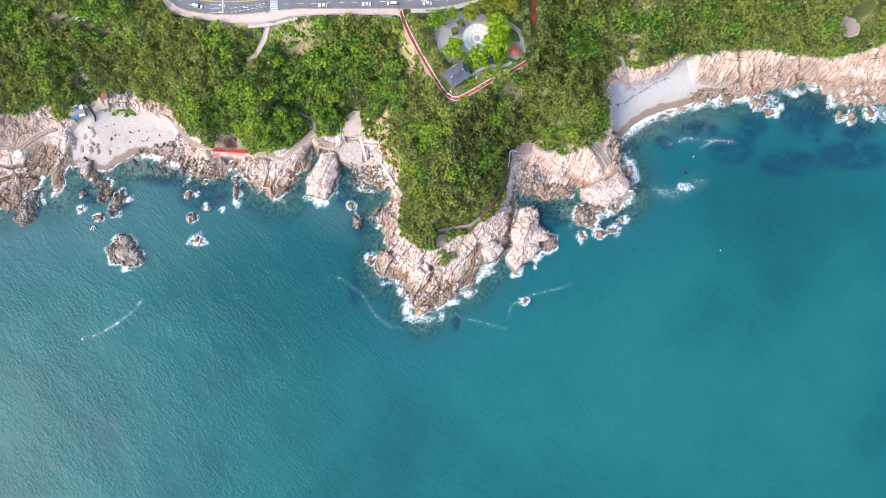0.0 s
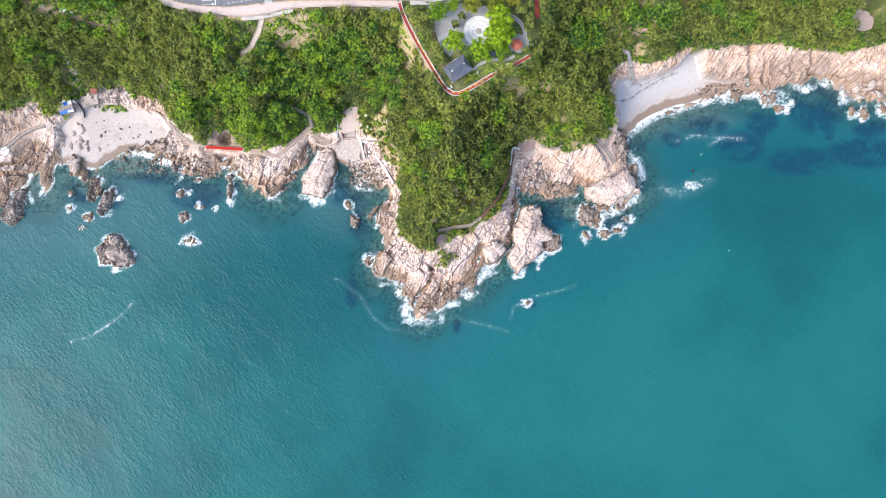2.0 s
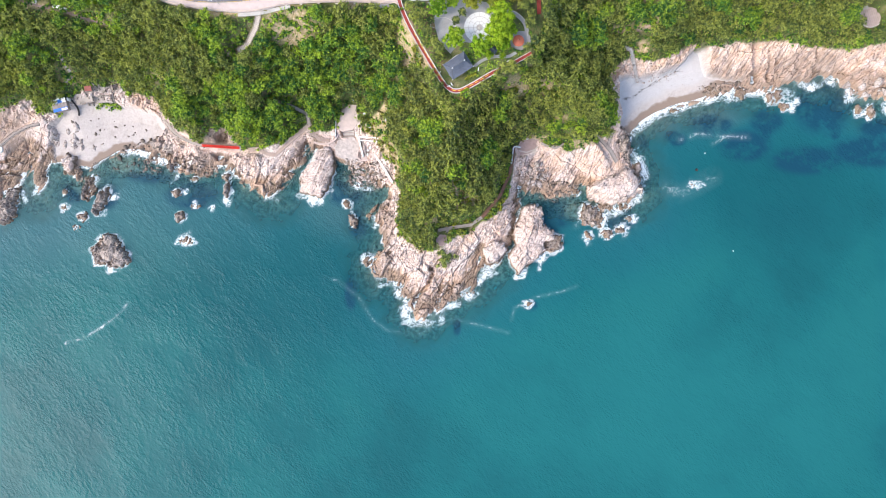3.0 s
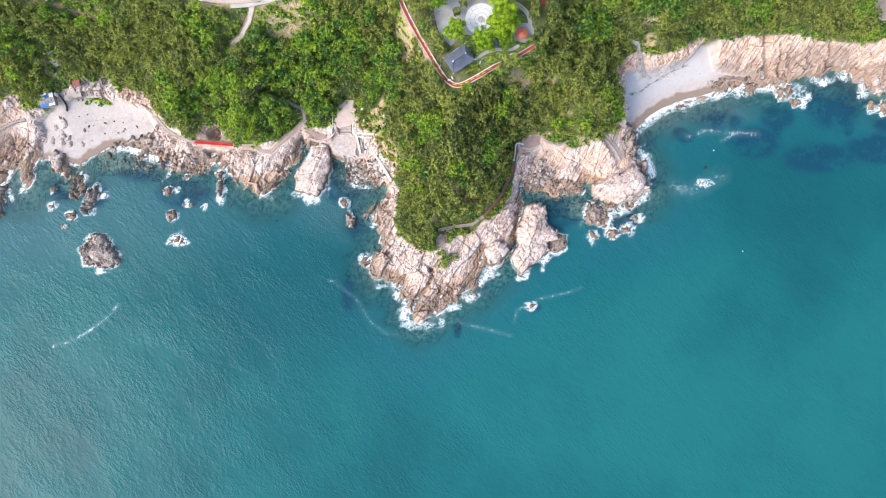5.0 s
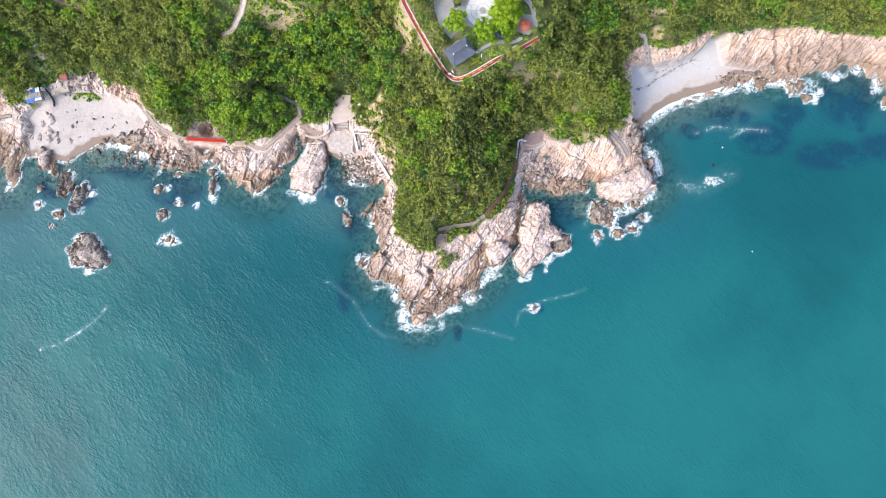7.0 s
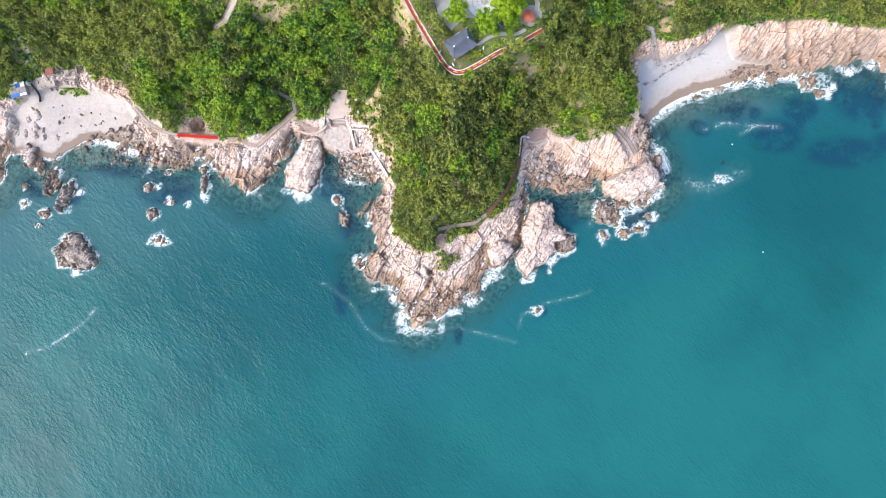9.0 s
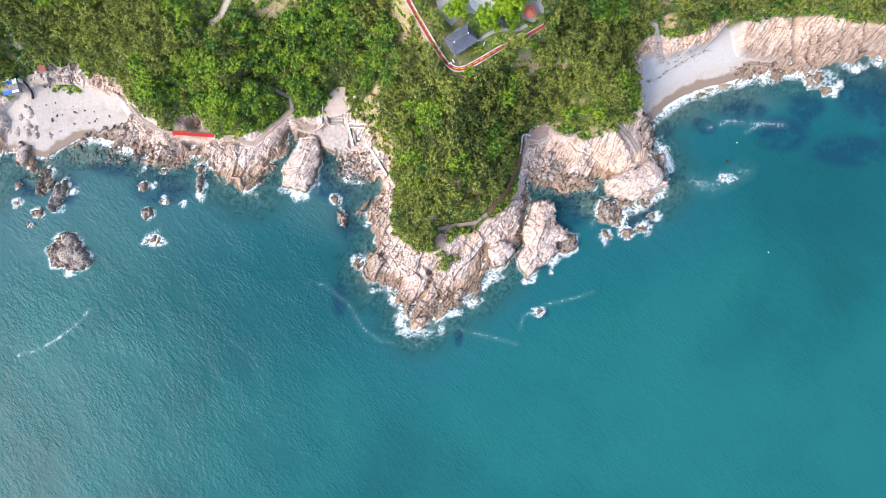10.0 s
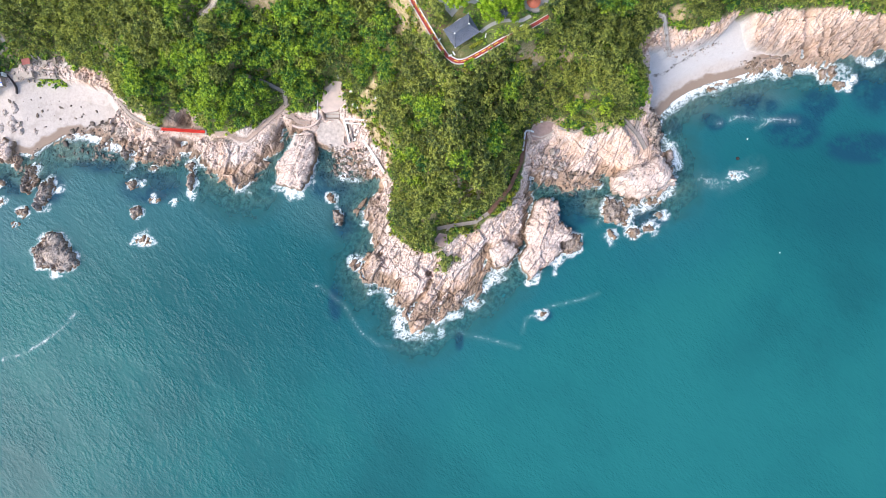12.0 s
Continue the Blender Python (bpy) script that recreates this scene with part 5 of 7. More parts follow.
PALE_SPOTS = [(48.3, 43.4, 2.6), (51.6, 40.4, 2.3), (52.9, 36.5, 2.6), (47.3, 37.1, 3), (54.9, 43.7, 2), (57.2, 41.1, 2), (51.3, 46.3, 2.3), (46.7, 46.3, 2.3), (54.6, 39.1, 1.6), (225.5, 92.4, 3.9), (232, 90.4, 3.3), (239.3, 91.7, 3.6), (244.5, 87.4, 3.6), (250.1, 88.4, 3), (235.3, 86.4, 3.3), (228.1, 88.4, 2.6)]
PALE_SPOTS += [(-34.8, 40.4, 2.6), (-39.1, 44.7, 2), (-42.4, 46.3, 1.6), (-33.2, 36.5, 2), (-47.3, 46.3, 1.6), (-215.6, 58.8, 1.3), (-206.7, 60.1, 1.6), (-205.1, 56.9, 2), (-208.4, 64.4, 1.3), (-47.3, 39.8, 1.6), (102.5, 99.6, 1.3), (105.5, 95.6, 1), (117, 98.3, 1.3), (111.1, 92.4, 1)]
PALE_SPOTS += [(-17.7, 97.6, 1.1), (-16, 90.7, 1.4), (-14, 94.2, 0.9), (-11.4, 85.6, 1.1), (-19.5, 101, 0.9), (-9.2, 83.3, 1.1), (-16.6, 95.3, 0.9)]
for kind, spots in (("dark", DARK_SPOTS), ("pale", PALE_SPOTS)):
    for x, y, s in spots:
        boulder(kind, x, y, s, rb)
loose = {"dark": [], "pale": []}
for kind, count, (cx, cy, rx, ry), (s0, s1) in (
        ("dark", 60, (-166.1, 54.7, 13, 6), (0.4, 1.5)), ("dark", 70, (-174.8, 46.6, 18, 6), (0.25, 0.8)), ("dark", 50, (66.2, 34.9, 9, 4), (0.4, 1.5)),
        ("pale", 70, (-40.9, 42.5, 14, 6), (0.4, 1.6)), ("dark", 90, (-47.6, 39.3, 15, 8), (0.4, 1.3)), ("dark", 50, (-72, 60.8, 6, 4), (0.25, 0.8)),
        ("dark", 40, (-144.7, 48.1, 12, 4), (0.4, 1.6)), ("pale", 34, (52.8, 42.3, 8, 6), (0.5, 1.4)), ("dark", 40, (160.2, 88.6, 18, 3), (0.4, 1.7)),
        ("dark", 20, (-187, 67.7, 22, 6), (0.25, 0.9)), ("pale", 20, (235.3, 87.4, 20, 4), (0.7, 2.0)), ("dark", 24, (-201.2, 40, 10, 6), (0.35, 1.0)),
        ("pale", 26, (106.6, 98.4, 7, 6), (0.3, 1.2)), ("dark", 40, (61.5, 26.8, 14, 6), (0.4, 1.3)), ("pale", 30, (123.2, 95.4, 16, 5), (0.25, 0.6)), ("dark", 30, (-130.2, 42.6, 14, 4), (0.4, 1.1)),
        ("dark", 70, (-150, 40.6, 24, 6), (0.3, 1.2)), ("dark", 50, (-47.6, 31.7, 15, 7), (0.3, 1.0)), ("dark", 40, (-189.7, 40, 16, 9), (0.3, 1.1)), ("pale", 40, (112.8, 98.1, 16, 5), (0.4, 1.3)), ("dark", 30, (156.9, 90, 16, 4), (0.4, 1.4)),
        ("pale", 30, (-63.4, 60.5, 6, 3), (0.25, 0.6)),
        ("dark", 60, (-46, 41, 15, 7), (0.5, 1.9)), ("pale", 50, (-44, 44, 13, 6), (0.5, 1.9)), ("dark", 60, (-48, 33, 15, 6), (0.4, 1.4)), ("dark", 30, (101, 57, 4, 9), (0.7, 1.8)), ("dark", 40, (57, 31, 14, 5), (0.7, 1.7)), ("pale", 30, (50, 41, 8, 5), (0.9, 2.2)),
        ("pale", 50, (-52.5, 47.0, 8, 2.6), (0.4, 1.4)), ("dark", 40, (-53, 44.5, 8, 3.5), (0.4, 1.4)), ("dark", 40, (-148, 42, 24, 7), (0.6, 1.5)), ("dark", 20, (-178, 45, 16, 6), (0.5, 1.3))):
    for _ in range(count):
        a, q, size_ = rb.random() * 6.283, math.sqrt(rb.random()), s0 + (s1 - s0) * rb.random() ** 2
        x, y = cx + rx * q * math.cos(a), cy + ry * q * math.sin(a)
        if size_ > 1.1:
            boulder(kind, x, y, size_, rb)
        else:
            loose[kind].append((x, y, size_, rb.random() * 6.283))
for kind, stones in loose.items():
    vs, fs, n = [], [], 0
    heights = elevation(np.array([q[0] for q in stones]), np.array([q[1] for q in stones]))[0]
    for (x, y, size_, a), z in zip(stones, heights):
        me = STONES[kind][int(rb.integers(5))]
        v = np.array([p.co[:] for p in me.vertices])
        r = np.array([[math.cos(a), math.sin(a), 0], [-math.sin(a), math.cos(a), 0], [0, 0, 1]]) * size_
        vs.append(v @ r + np.array([x, y, z + 0.3 * size_]))
        fs.append(np.array([p.vertices[:] for p in me.polygons]) + n)
        n += len(v)
    me = mesh_np(kind + "_shore_stones", np.concatenate(vs), np.concatenate(fs), DARK_STONE if kind == "dark" else BEACH_ROCK, flat=True)
    tagged(new(kind + "_shore_stones", me), "scattered %s stones at the water's edge" % kind, "stones", kind="stuff")


# ---- small building blocks ----
def box(bm, x0, x1, y0, y1, z0, z1, bevel=0.0):
    r = bmesh.ops.create_cube(bm, size=1.0)
    bmesh.ops.scale(bm, vec=(x1 - x0, y1 - y0, z1 - z0), verts=r["verts"])
    bmesh.ops.translate(bm, vec=((x0 + x1) / 2, (y0 + y1) / 2, (z0 + z1) / 2), verts=r["verts"])
    if bevel:
        edges = list({e for v in r["verts"] for e in v.link_edges})
        bmesh.ops.bevel(bm, geom=edges, offset=bevel, segments=2, affect="EDGES", profile=0.6)
    return bm


def one_box(*a, **k):
    return box(bmesh.new(), *a, **k)


def tube(bm, a, b, r0, r1=None, sides=8):
    v, f = limb_arrays([(a, b, r0, r0 if r1 is None else r1)], sides)
    vs = [bm.verts.new(p) for p in v]
    for t in f:
        bm.faces.new([vs[i] for i in t])
    bm.faces.new(vs[:sides][::-1])
    bm.faces.new(vs[sides:])
    return bm


def sides_of(line, half_left, half_right=None):
    """The left and right edge of a way, mitred at its bends. Takes and gives (x, y, z)."""
    half_right = half_left if half_right is None else half_right
    p = [Vector(q) for q in line]
    left, right = [], []
    for i, q in enumerate(p):
        d0 = (q - p[i - 1]).xy.normalized() if i else (p[1] - q).xy.normalized()
        d1 = (p[i + 1] - q).xy.normalized() if i < len(p) - 1 else d0
        n0, n1 = Vector((-d0.y, d0.x)), Vector((-d1.y, d1.x))
        n = (n0 + n1).normalized()
        n = n / max(0.5, n.dot(n0))
        left.append(Vector((q.x + n.x * half_left, q.y + n.y * half_left, q.z)))
        right.append(Vector((q.x - n.x * half_right, q.y - n.y * half_right, q.z)))
    return left, right


def resample(line, step, rounding=2):
    """Even points along (x, y, z), rounding its bends a little."""
    p = [Vector(q) for q in line]
    for _ in range(rounding):
        q = [p[0]]
        for a, b in zip(p[:-1], p[1:]):
            q += [a * 0.78 + b * 0.22, a * 0.22 + b * 0.78]
        p = q + [p[-1]]
    out, carry = [p[0]], 0.0
    for a, b in zip(p[:-1], p[1:]):
        l = (b - a).length
        t = step - carry
        while t < l:
            out.append(a.lerp(b, t / l))
            t += step
        carry = (carry + l) % step
    if (out[-1] - p[-1]).length > step * 0.3:
        out.append(p[-1])
    return out


def slab(line, half_left, half_right, thick, lift=0.0):
    """A strip of even thickness along a way."""
    bm = bmesh.new()
    left, right = sides_of(line, half_left, half_right)
    rows = []
    for a, b in zip(left, right):
        rows.append([bm.verts.new(a + Vector((0, 0, lift))), bm.verts.new(b + Vector((0, 0, lift))),
                     bm.verts.new(b + Vector((0, 0, lift - thick))), bm.verts.new(a + Vector((0, 0, lift - thick)))])
    for r0, r1 in zip(rows[:-1], rows[1:]):
        for i in range(4):
            j = (i + 1) % 4
            bm.faces.new((r0[i], r0[j], r1[j], r1[i]))
    bm.faces.new(rows[0][::-1])
    bm.faces.new(rows[-1])
    bmesh.ops.recalc_face_normals(bm, faces=bm.faces)
    return bm


def plate(outline, z, thick):
    """A level slab with that outline."""
    bm = bmesh.new()
    top = [bm.verts.new((x, y, z)) for x, y in outline]
    low = [bm.verts.new((x, y, z - thick)) for x, y in outline]
    bm.faces.new(top)
    bm.faces.new(low[::-1])
    for i in range(len(top)):
        j = (i + 1) % len(top)
        bm.faces.new((top[i], low[i], low[j], top[j]))
    bmesh.ops.recalc_face_normals(bm, faces=bm.faces)
    return bm


def shift(line, off, z=None):
    """A way moved sideways (left is plus)."""
    l, r = sides_of(line, abs(off))
    q = l if off > 0 else r
    return [Vector((p.x, p.y, p.z if z is None else z)) for p in q]


def at_z(line, z):
    return [(p[0], p[1], z) for p in line]


def setting(name, bm, mat, label, category):
    return tagged(part(name, bm, mat, None), label, category, kind="structure")


def dashes(line, length, gap, width, thick, name, mat, parent):
    """Painted dashes, each a piece of its own."""
    pts = resample(line, 0.25)
    n, m = int(length / 0.25), int((length + gap) / 0.25)
    for i in range(0, len(pts) - n, m):
        part(name, slab(pts[i:i + n + 1], width / 2, width / 2, 0.02, thick), mat, parent)


ASPHALT = plain("asphalt", (0.17, 0.17, 0.185), 0.9, grain=2, amount=0.16)
PAVING = plain("pink_pavers", (0.60, 0.48, 0.43), 0.85, grain=3, amount=0.16)
CONCRETE = plain("pale_concrete", (0.52, 0.49, 0.455), 0.85, grain=1.5, amount=0.22)
WHITE = plain("white_paint", (0.80, 0.80, 0.78), 0.6, grain=3, amount=0.08)
YELLOW = plain("yellow_paint", (0.80, 0.52, 0.08), 0.6, grain=3, amount=0.1)
CREAM = plain("cream_rail", (0.66, 0.52, 0.40), 0.6, grain=3, amount=0.12)
DARKMETAL = plain("dark_metal", (0.10, 0.09, 0.09), 0.5, 0.6)
GREYMETAL = plain("galvanised_metal", (0.50, 0.51, 0.52), 0.45, 0.7)
GLASS = plain("car_glass", (0.03, 0.035, 0.04), 0.08, spec=0.6, amount=0.1)
TYRE = plain("tyre_rubber", (0.03, 0.03, 0.03), 0.9)

# ---- the coast road ----
kerb = resample(at_z(KERB, ROAD_Z), 2.0)
walk_edge = resample(at_z(WALK_EDGE, ROAD_Z), 1.5)
setting("road", slab(kerb, 13.5, 0.0, 0.5), ASPHALT, "grey asphalt coast road with white lane markings", "road")
road = bpy.data.objects["road"]


def between(a, b, z, thick):
    """A slab between two edge lines of unlike length."""
    n = 70
    pick_ = lambda p: [p[int(round(i * (len(p) - 1) / n))] for i in range(n + 1)]
    a, b = pick_(a), pick_(b)
    bm = bmesh.new()
    ta, tb = [bm.verts.new((p[0], p[1], z)) for p in a], [bm.verts.new((p[0], p[1], z)) for p in b]
    ua, ub = [bm.verts.new((p[0], p[1], z - thick)) for p in a], [bm.verts.new((p[0], p[1], z - thick)) for p in b]
    for i in range(n):
        bm.faces.new((ta[i], ta[i + 1], tb[i + 1], tb[i]))
        bm.faces.new((ua[i], ub[i], ub[i + 1], ua[i + 1]))
        bm.faces.new((tb[i], tb[i + 1], ub[i + 1], ub[i]))
        bm.faces.new((ta[i], ua[i], ua[i + 1], ta[i + 1]))
    bmesh.ops.recalc_face_normals(bm, faces=bm.faces)
    return bm


kerb_near = [p for p in kerb if WALK_EDGE[0][0] - 4 < p.x < WALK_EDGE[-1][0] + 1]
setting("pavement", between(kerb_near, walk_edge, ROAD_Z + 0.16, 0.7), PAVING, "pink-paved sea-side pavement along the road", "pavement")
kerb_park = [p for p in kerb if WALK_EDGE[-1][0] + 2 < p.x < 40]
setting("pavement_park", slab(kerb_park, 0.0, 2.2, 0.6, 0.16), CONCRETE, "pale concrete pavement beside the park", "pavement")

for off, mt, w in ((0.35, YELLOW, 0.14), (6.6, YELLOW, 0.14), (6.95, YELLOW, 0.14), (10.2, WHITE, 0.12)):
    part("lane_line", slab(shift(kerb, off), w / 2, w / 2, 0.02, 0.012), mt, road)
dashes([p for p in shift(kerb, 3.5) if p.x < -85 or p.x > 0], 3.0, 4.0, 0.15, 0.012, "lane_dash", WHITE, road)
for i in range(9):      # crossing
    cx, cy = -86.3, 124.9
    part("crossing_bar", one_box(cx - 1.9, cx + 1.9, cy - 5.3 + i * 1.05, cy - 4.8 + i * 1.05, ROAD_Z, ROAD_Z + 0.014), WHITE, road)
part("stop_line", one_box(-112.7, -112.2, 120.4, 127.0, ROAD_Z, ROAD_Z + 0.014), WHITE, road)
for (ax, ay) in [(-116.5, 124.6), (-116.3, 122.6), (-116.3, 120.9)]:
    part("road_arrow", one_box(ax - 2.6, ax + 2.2, ay - 0.09, ay + 0.09, ROAD_Z, ROAD_Z + 0.014), WHITE, road)
for (ax, ay) in [(-114.2, 124.6), (-114.2, 120.9)]:
    bm = bmesh.new()
    bm.faces.new([bm.verts.new(p) for p in ((ax, ay - 0.5, ROAD_Z + 0.014), (ax + 1.5, ay, ROAD_Z + 0.014), (ax, ay + 0.5, ROAD_Z + 0.014))])
    part("road_arrow", bm, WHITE, road)

# railing along the pavement
rail = tagged(new("railing"), "pale pink pavement railing with square posts", "railing", kind="structure")
edge_in = [p + Vector((0, 0, 0.16)) for p in shift(walk_edge, 0.25)]
part("top_rail", slab(edge_in, 0.07, 0.07, 0.1, 1.1), CREAM, rail)
part("lower_rail", slab(edge_in, 0.04, 0.04, 0.06, 0.6), CREAM, rail)
post_me = None
for i, p in enumerate(resample([tuple(v) for v in edge_in], 2.2)):
    if post_me is None:
        ob = part("post", one_box(-0.11, 0.11, -0.11, 0.11, -0.1, 1.2, bevel=0.03), CREAM, rail)
        post_me = ob.data
    else:
        ob = new("post", post_me)
        ob.parent = rail
    ob.location = p
kerb_rail = tagged(new("kerb_fence"), "low cream traffic fence at the kerb", "fence", kind="structure")
inner = [p + Vector((0, 0, 0.16)) for p in shift(kerb_near, -0.35)]
part("rail", slab(inner, 0.05, 0.05, 0.08, 0.85), CREAM, kerb_rail)
for i, p in enumerate(resample([tuple(v) for v in inner], 2.6)):
    ob = new("post", post_me)
    ob.parent = kerb_rail
    ob.location, ob.scale = p, (0.6, 0.6, 0.72)

# wall and piers that carry the pavement over the slope
wallp = tagged(new("retaining_wall"), "pale concrete retaining wall below the road", "wall", kind="structure")
low = [p for p in walk_edge if p.x < -82]
part("wall_face", slab(low, 0.5, 0.0, 7.0, -0.54), CONCRETE, wallp)
part("ledge", slab([p for p in walk_edge if -100 < p.x < -74], 0.0, 1.6, 0.5, -1.2), CONCRETE, wallp)
for (px_, py_) in [(-76.4, 118.6), (-69.2, 119.2), (-60.5, 119.5), (-51.8, 119.5), (-43.1, 119.5), (-35.3, 119.2), (-27.2, 118.9)]:
    bm = one_box(px_ - 0.6, px_ + 0.6, py_ - 0.2, py_ + 2.4, ground_height(px_, py_) - 1, ROAD_Z - 0.54, bevel=0.05)
    part("pier", bm, CONCRETE, wallp)
part("abutment", one_box(-33.6, -24.0, 117.6, 121.0, 38.0, 46.4, bevel=0.1), CONCRETE, wallp)


def car(kind, paint, x, y, turn, label):
    """A car of 4.5 m (or a van of 4.9 m), its nose along +x."""
    root = tagged(new("van" if kind == "van" else "car"), label, "car", "cars on the coast road")
    l, w, h = (4.9, 1.85, 1.95) if kind == "van" else (4.5, 1.8, 1.42)
    bm = bmesh.new()
    prof = [(-l / 2, 0.35), (-l / 2, 0.85), (-l / 2 + 0.1, 0.95), (l / 2 - 1.25, 0.98), (l / 2 - 0.15, 0.78), (l / 2, 0.6), (l / 2, 0.35)]
    ring = [[bm.verts.new((px_, s * w / 2 * (0.93 if abs(px_) > l / 2 - 0.12 else 1.0), pz)) for px_, pz in prof] for s in (-1, 1)]
    bm.faces.new(ring[0])
    bm.faces.new(ring[1][::-1])
    for i in range(len(prof)):
        j = (i + 1) % len(prof)
        bm.faces.new((ring[0][i], ring[1][i], ring[1][j], ring[0][j]))
    bmesh.ops.recalc_face_normals(bm, faces=bm.faces)
    bmesh.ops.bevel(bm, geom=list(bm.edges), offset=0.06, segments=2, affect="EDGES")
    body = part("body", bm, paint, root)
    c0, c1 = (-l / 2 + 0.08, l / 2 - 1.0) if kind == "van" else (-l / 2 + 0.55, l / 2 - 1.25)
    r0, r1 = (c0 + 0.12, c1 - 0.75) if kind == "van" else (c0 + 0.6, c1 - 0.75)
    bm = bmesh.new()
    lo = [bm.verts.new(p) for p in ((c0, -w / 2 + 0.06, 0.93), (c1, -w / 2 + 0.06, 0.93), (c1, w / 2 - 0.06, 0.93), (c0, w / 2 - 0.06, 0.93))]
    hi = [bm.verts.new(p) for p in ((r0, -w / 2 + 0.22, h - 0.05), (r1, -w / 2 + 0.22, h - 0.05), (r1, w / 2 - 0.22, h - 0.05), (r0, w / 2 - 0.22, h - 0.05))]
    bm.faces.new(hi)
    for i in range(4):
        bm.faces.new((lo[i], lo[(i + 1) % 4], hi[(i + 1) % 4], hi[i]))
    part("windows", bm, GLASS, root, "dark glazing")
    part("roof", one_box(r0 - 0.04, r1 + 0.04, -w / 2 + 0.2, w / 2 - 0.2, h - 0.06, h, bevel=0.03), paint, root)
    for sx_ in (-1, 1):
        for sy_ in (-1, 1):
            wx, wy = sx_ * (l / 2 - 0.85), sy_ * (w / 2 - 0.1)
            tyre = part("wheel", tube(bmesh.new(), (wx, wy - 0.1, 0.33), (wx, wy + 0.1, 0.33), 0.33, sides=14), TYRE, root)
            part("rim", tube(bmesh.new(), (wx, wy + sy_ * 0.09, 0.33), (wx, wy + sy_ * 0.115, 0.33), 0.2, sides=12), GREYMETAL, tyre)
        part("headlight", one_box(l / 2 - 0.12, l / 2 + 0.01, sx_ * 0.62 - 0.17, sx_ * 0.62 + 0.17, 0.58, 0.72, bevel=0.02), WHITE, root)
    root.matrix_basis = pose(x, y, ROAD_Z + 0.01, 0, 0, turn)
    return root


CARWHITE = plain("white_car_paint", (0.82, 0.82, 0.83), 0.25, spec=0.5, amount=0.04)
car("van", CARWHITE, -125.1, 123.7, -8, "white pickup van driving along the coast road")
car("car", CARWHITE, -61.3, 124.2, 180, "white saloon car driving along the coast road")
car("car", CARWHITE, -39.1, 124.7, 180, "white hatchback driving along the coast road")
car("van", CARWHITE, -25.9, 125.1, 180, "white van driving along the coast road")
car("car", CARWHITE, -8.1, 125.2, 182, "white saloon car driving along the coast road")


def street_lamp(x, y, z, turn, h=8.0):
    root = tagged(new("street_lamp"), "grey steel street lamp beside the road", "street lamp", "street lamps")
    part("pole", tube(bmesh.new(), (0, 0, 0), (0, 0, h), 0.11, 0.06), GREYMETAL, root)
    part("arm", tube(bmesh.new(), (0, 0, h - 0.1), (2.0, 0, h + 0.35), 0.05, 0.04), GREYMETAL, root)
    part("lamp_head", one_box(1.8, 2.6, -0.16, 0.16, h + 0.25, h + 0.42, bevel=0.05), WHITE, root)
    root.matrix_basis = pose(x, y, z, 0, 0, turn)


for (lx, ly), tn in zip([(-133.3, 120), (-108.5, 118.8), (-53.1, 122), (1.7, 121.2)], (120, 95, 92, 80)):
    street_lamp(lx, ly, ROAD_Z + 0.16, tn)


def signal_post(x, y, turn):
    root = tagged(new("traffic_signal"), "dark traffic signal on a mast arm at the crossing", "traffic signal", "signals at the crossing")
    part("pole", tube(bmesh.new(), (0, 0, 0), (0, 0, 5.4), 0.12, 0.09), DARKMETAL, root)
    part("arm", tube(bmesh.new(), (0, 0, 5.2), (3.6, 0, 5.5), 0.07, 0.05), DARKMETAL, root)
    part("signal_head", one_box(2.4, 3.7, -0.22, 0.22, 5.15, 5.65, bevel=0.05), DARKMETAL, root)
    part("cabinet", one_box(-0.3, 0.3, -0.25, 0.25, 0.0, 1.3, bevel=0.03), GREYMETAL, root)
    root.matrix_basis = pose(x, y, ROAD_Z + 0.16, 0, 0, turn)


signal_post(-89.7, 120.6, 75)
signal_post(-22.5, 122.2, 95)
# dotted guide lines before the crossing
for k, (ax, ay, bx, by) in enumerate(((*(-108.5, 122.9), *(-90, 125.5)), (*(-108.5, 120.9), *(-89.4, 123.8)))):
    n = 9
    for i in range(n):
        a, b = i / n, (i + 0.55) / n
        part("guide_dash", slab([(ax + (bx - ax) * a, ay + (by - ay) * a, ROAD_Z), (ax + (bx - ax) * b, ay + (by - ay) * b, ROAD_Z)], 0.09, 0.09, 0.02, 0.013), WHITE, road)


# ---- the park on the hill ----
RED = plain("red_path_coating", (0.33, 0.06, 0.045), 0.85, grain=2.5, amount=0.25)
GREYPAVE = plain("grey_paving", (0.36, 0.35, 0.345), 0.9, grain=1.2, amount=0.25)
PLAZA = plain("white_granite_paving", (0.72, 0.71, 0.70), 0.8, grain=2, amount=0.07)
JOINT = plain("paving_joint", (0.45, 0.41, 0.39), 0.9)
SLATE = plain("grey_roof_tile", (0.115, 0.13, 0.17), 0.6, grain=2, amount=0.25)
RIDGE = plain("ridge_tile", (0.12, 0.13, 0.15), 0.6)
TIMBER = plain("weathered_timber", (0.33, 0.27, 0.23), 0.85, grain=4, amount=0.25)
REDROOF = plain("red_roof", (0.45, 0.13, 0.075), 0.7, grain=3, amount=0.18)
STONE = plain("cut_stone", (0.50, 0.46, 0.42), 0.9, grain=2.5, amount=0.2)
LAWN = plain("lawn", (0.155, 0.185, 0.06), 0.95, grain=1.5, amount=0.4)
BEDS = plain("planting_earth", (0.22, 0.16, 0.09), 0.95, grain=1.5, amount=0.4)

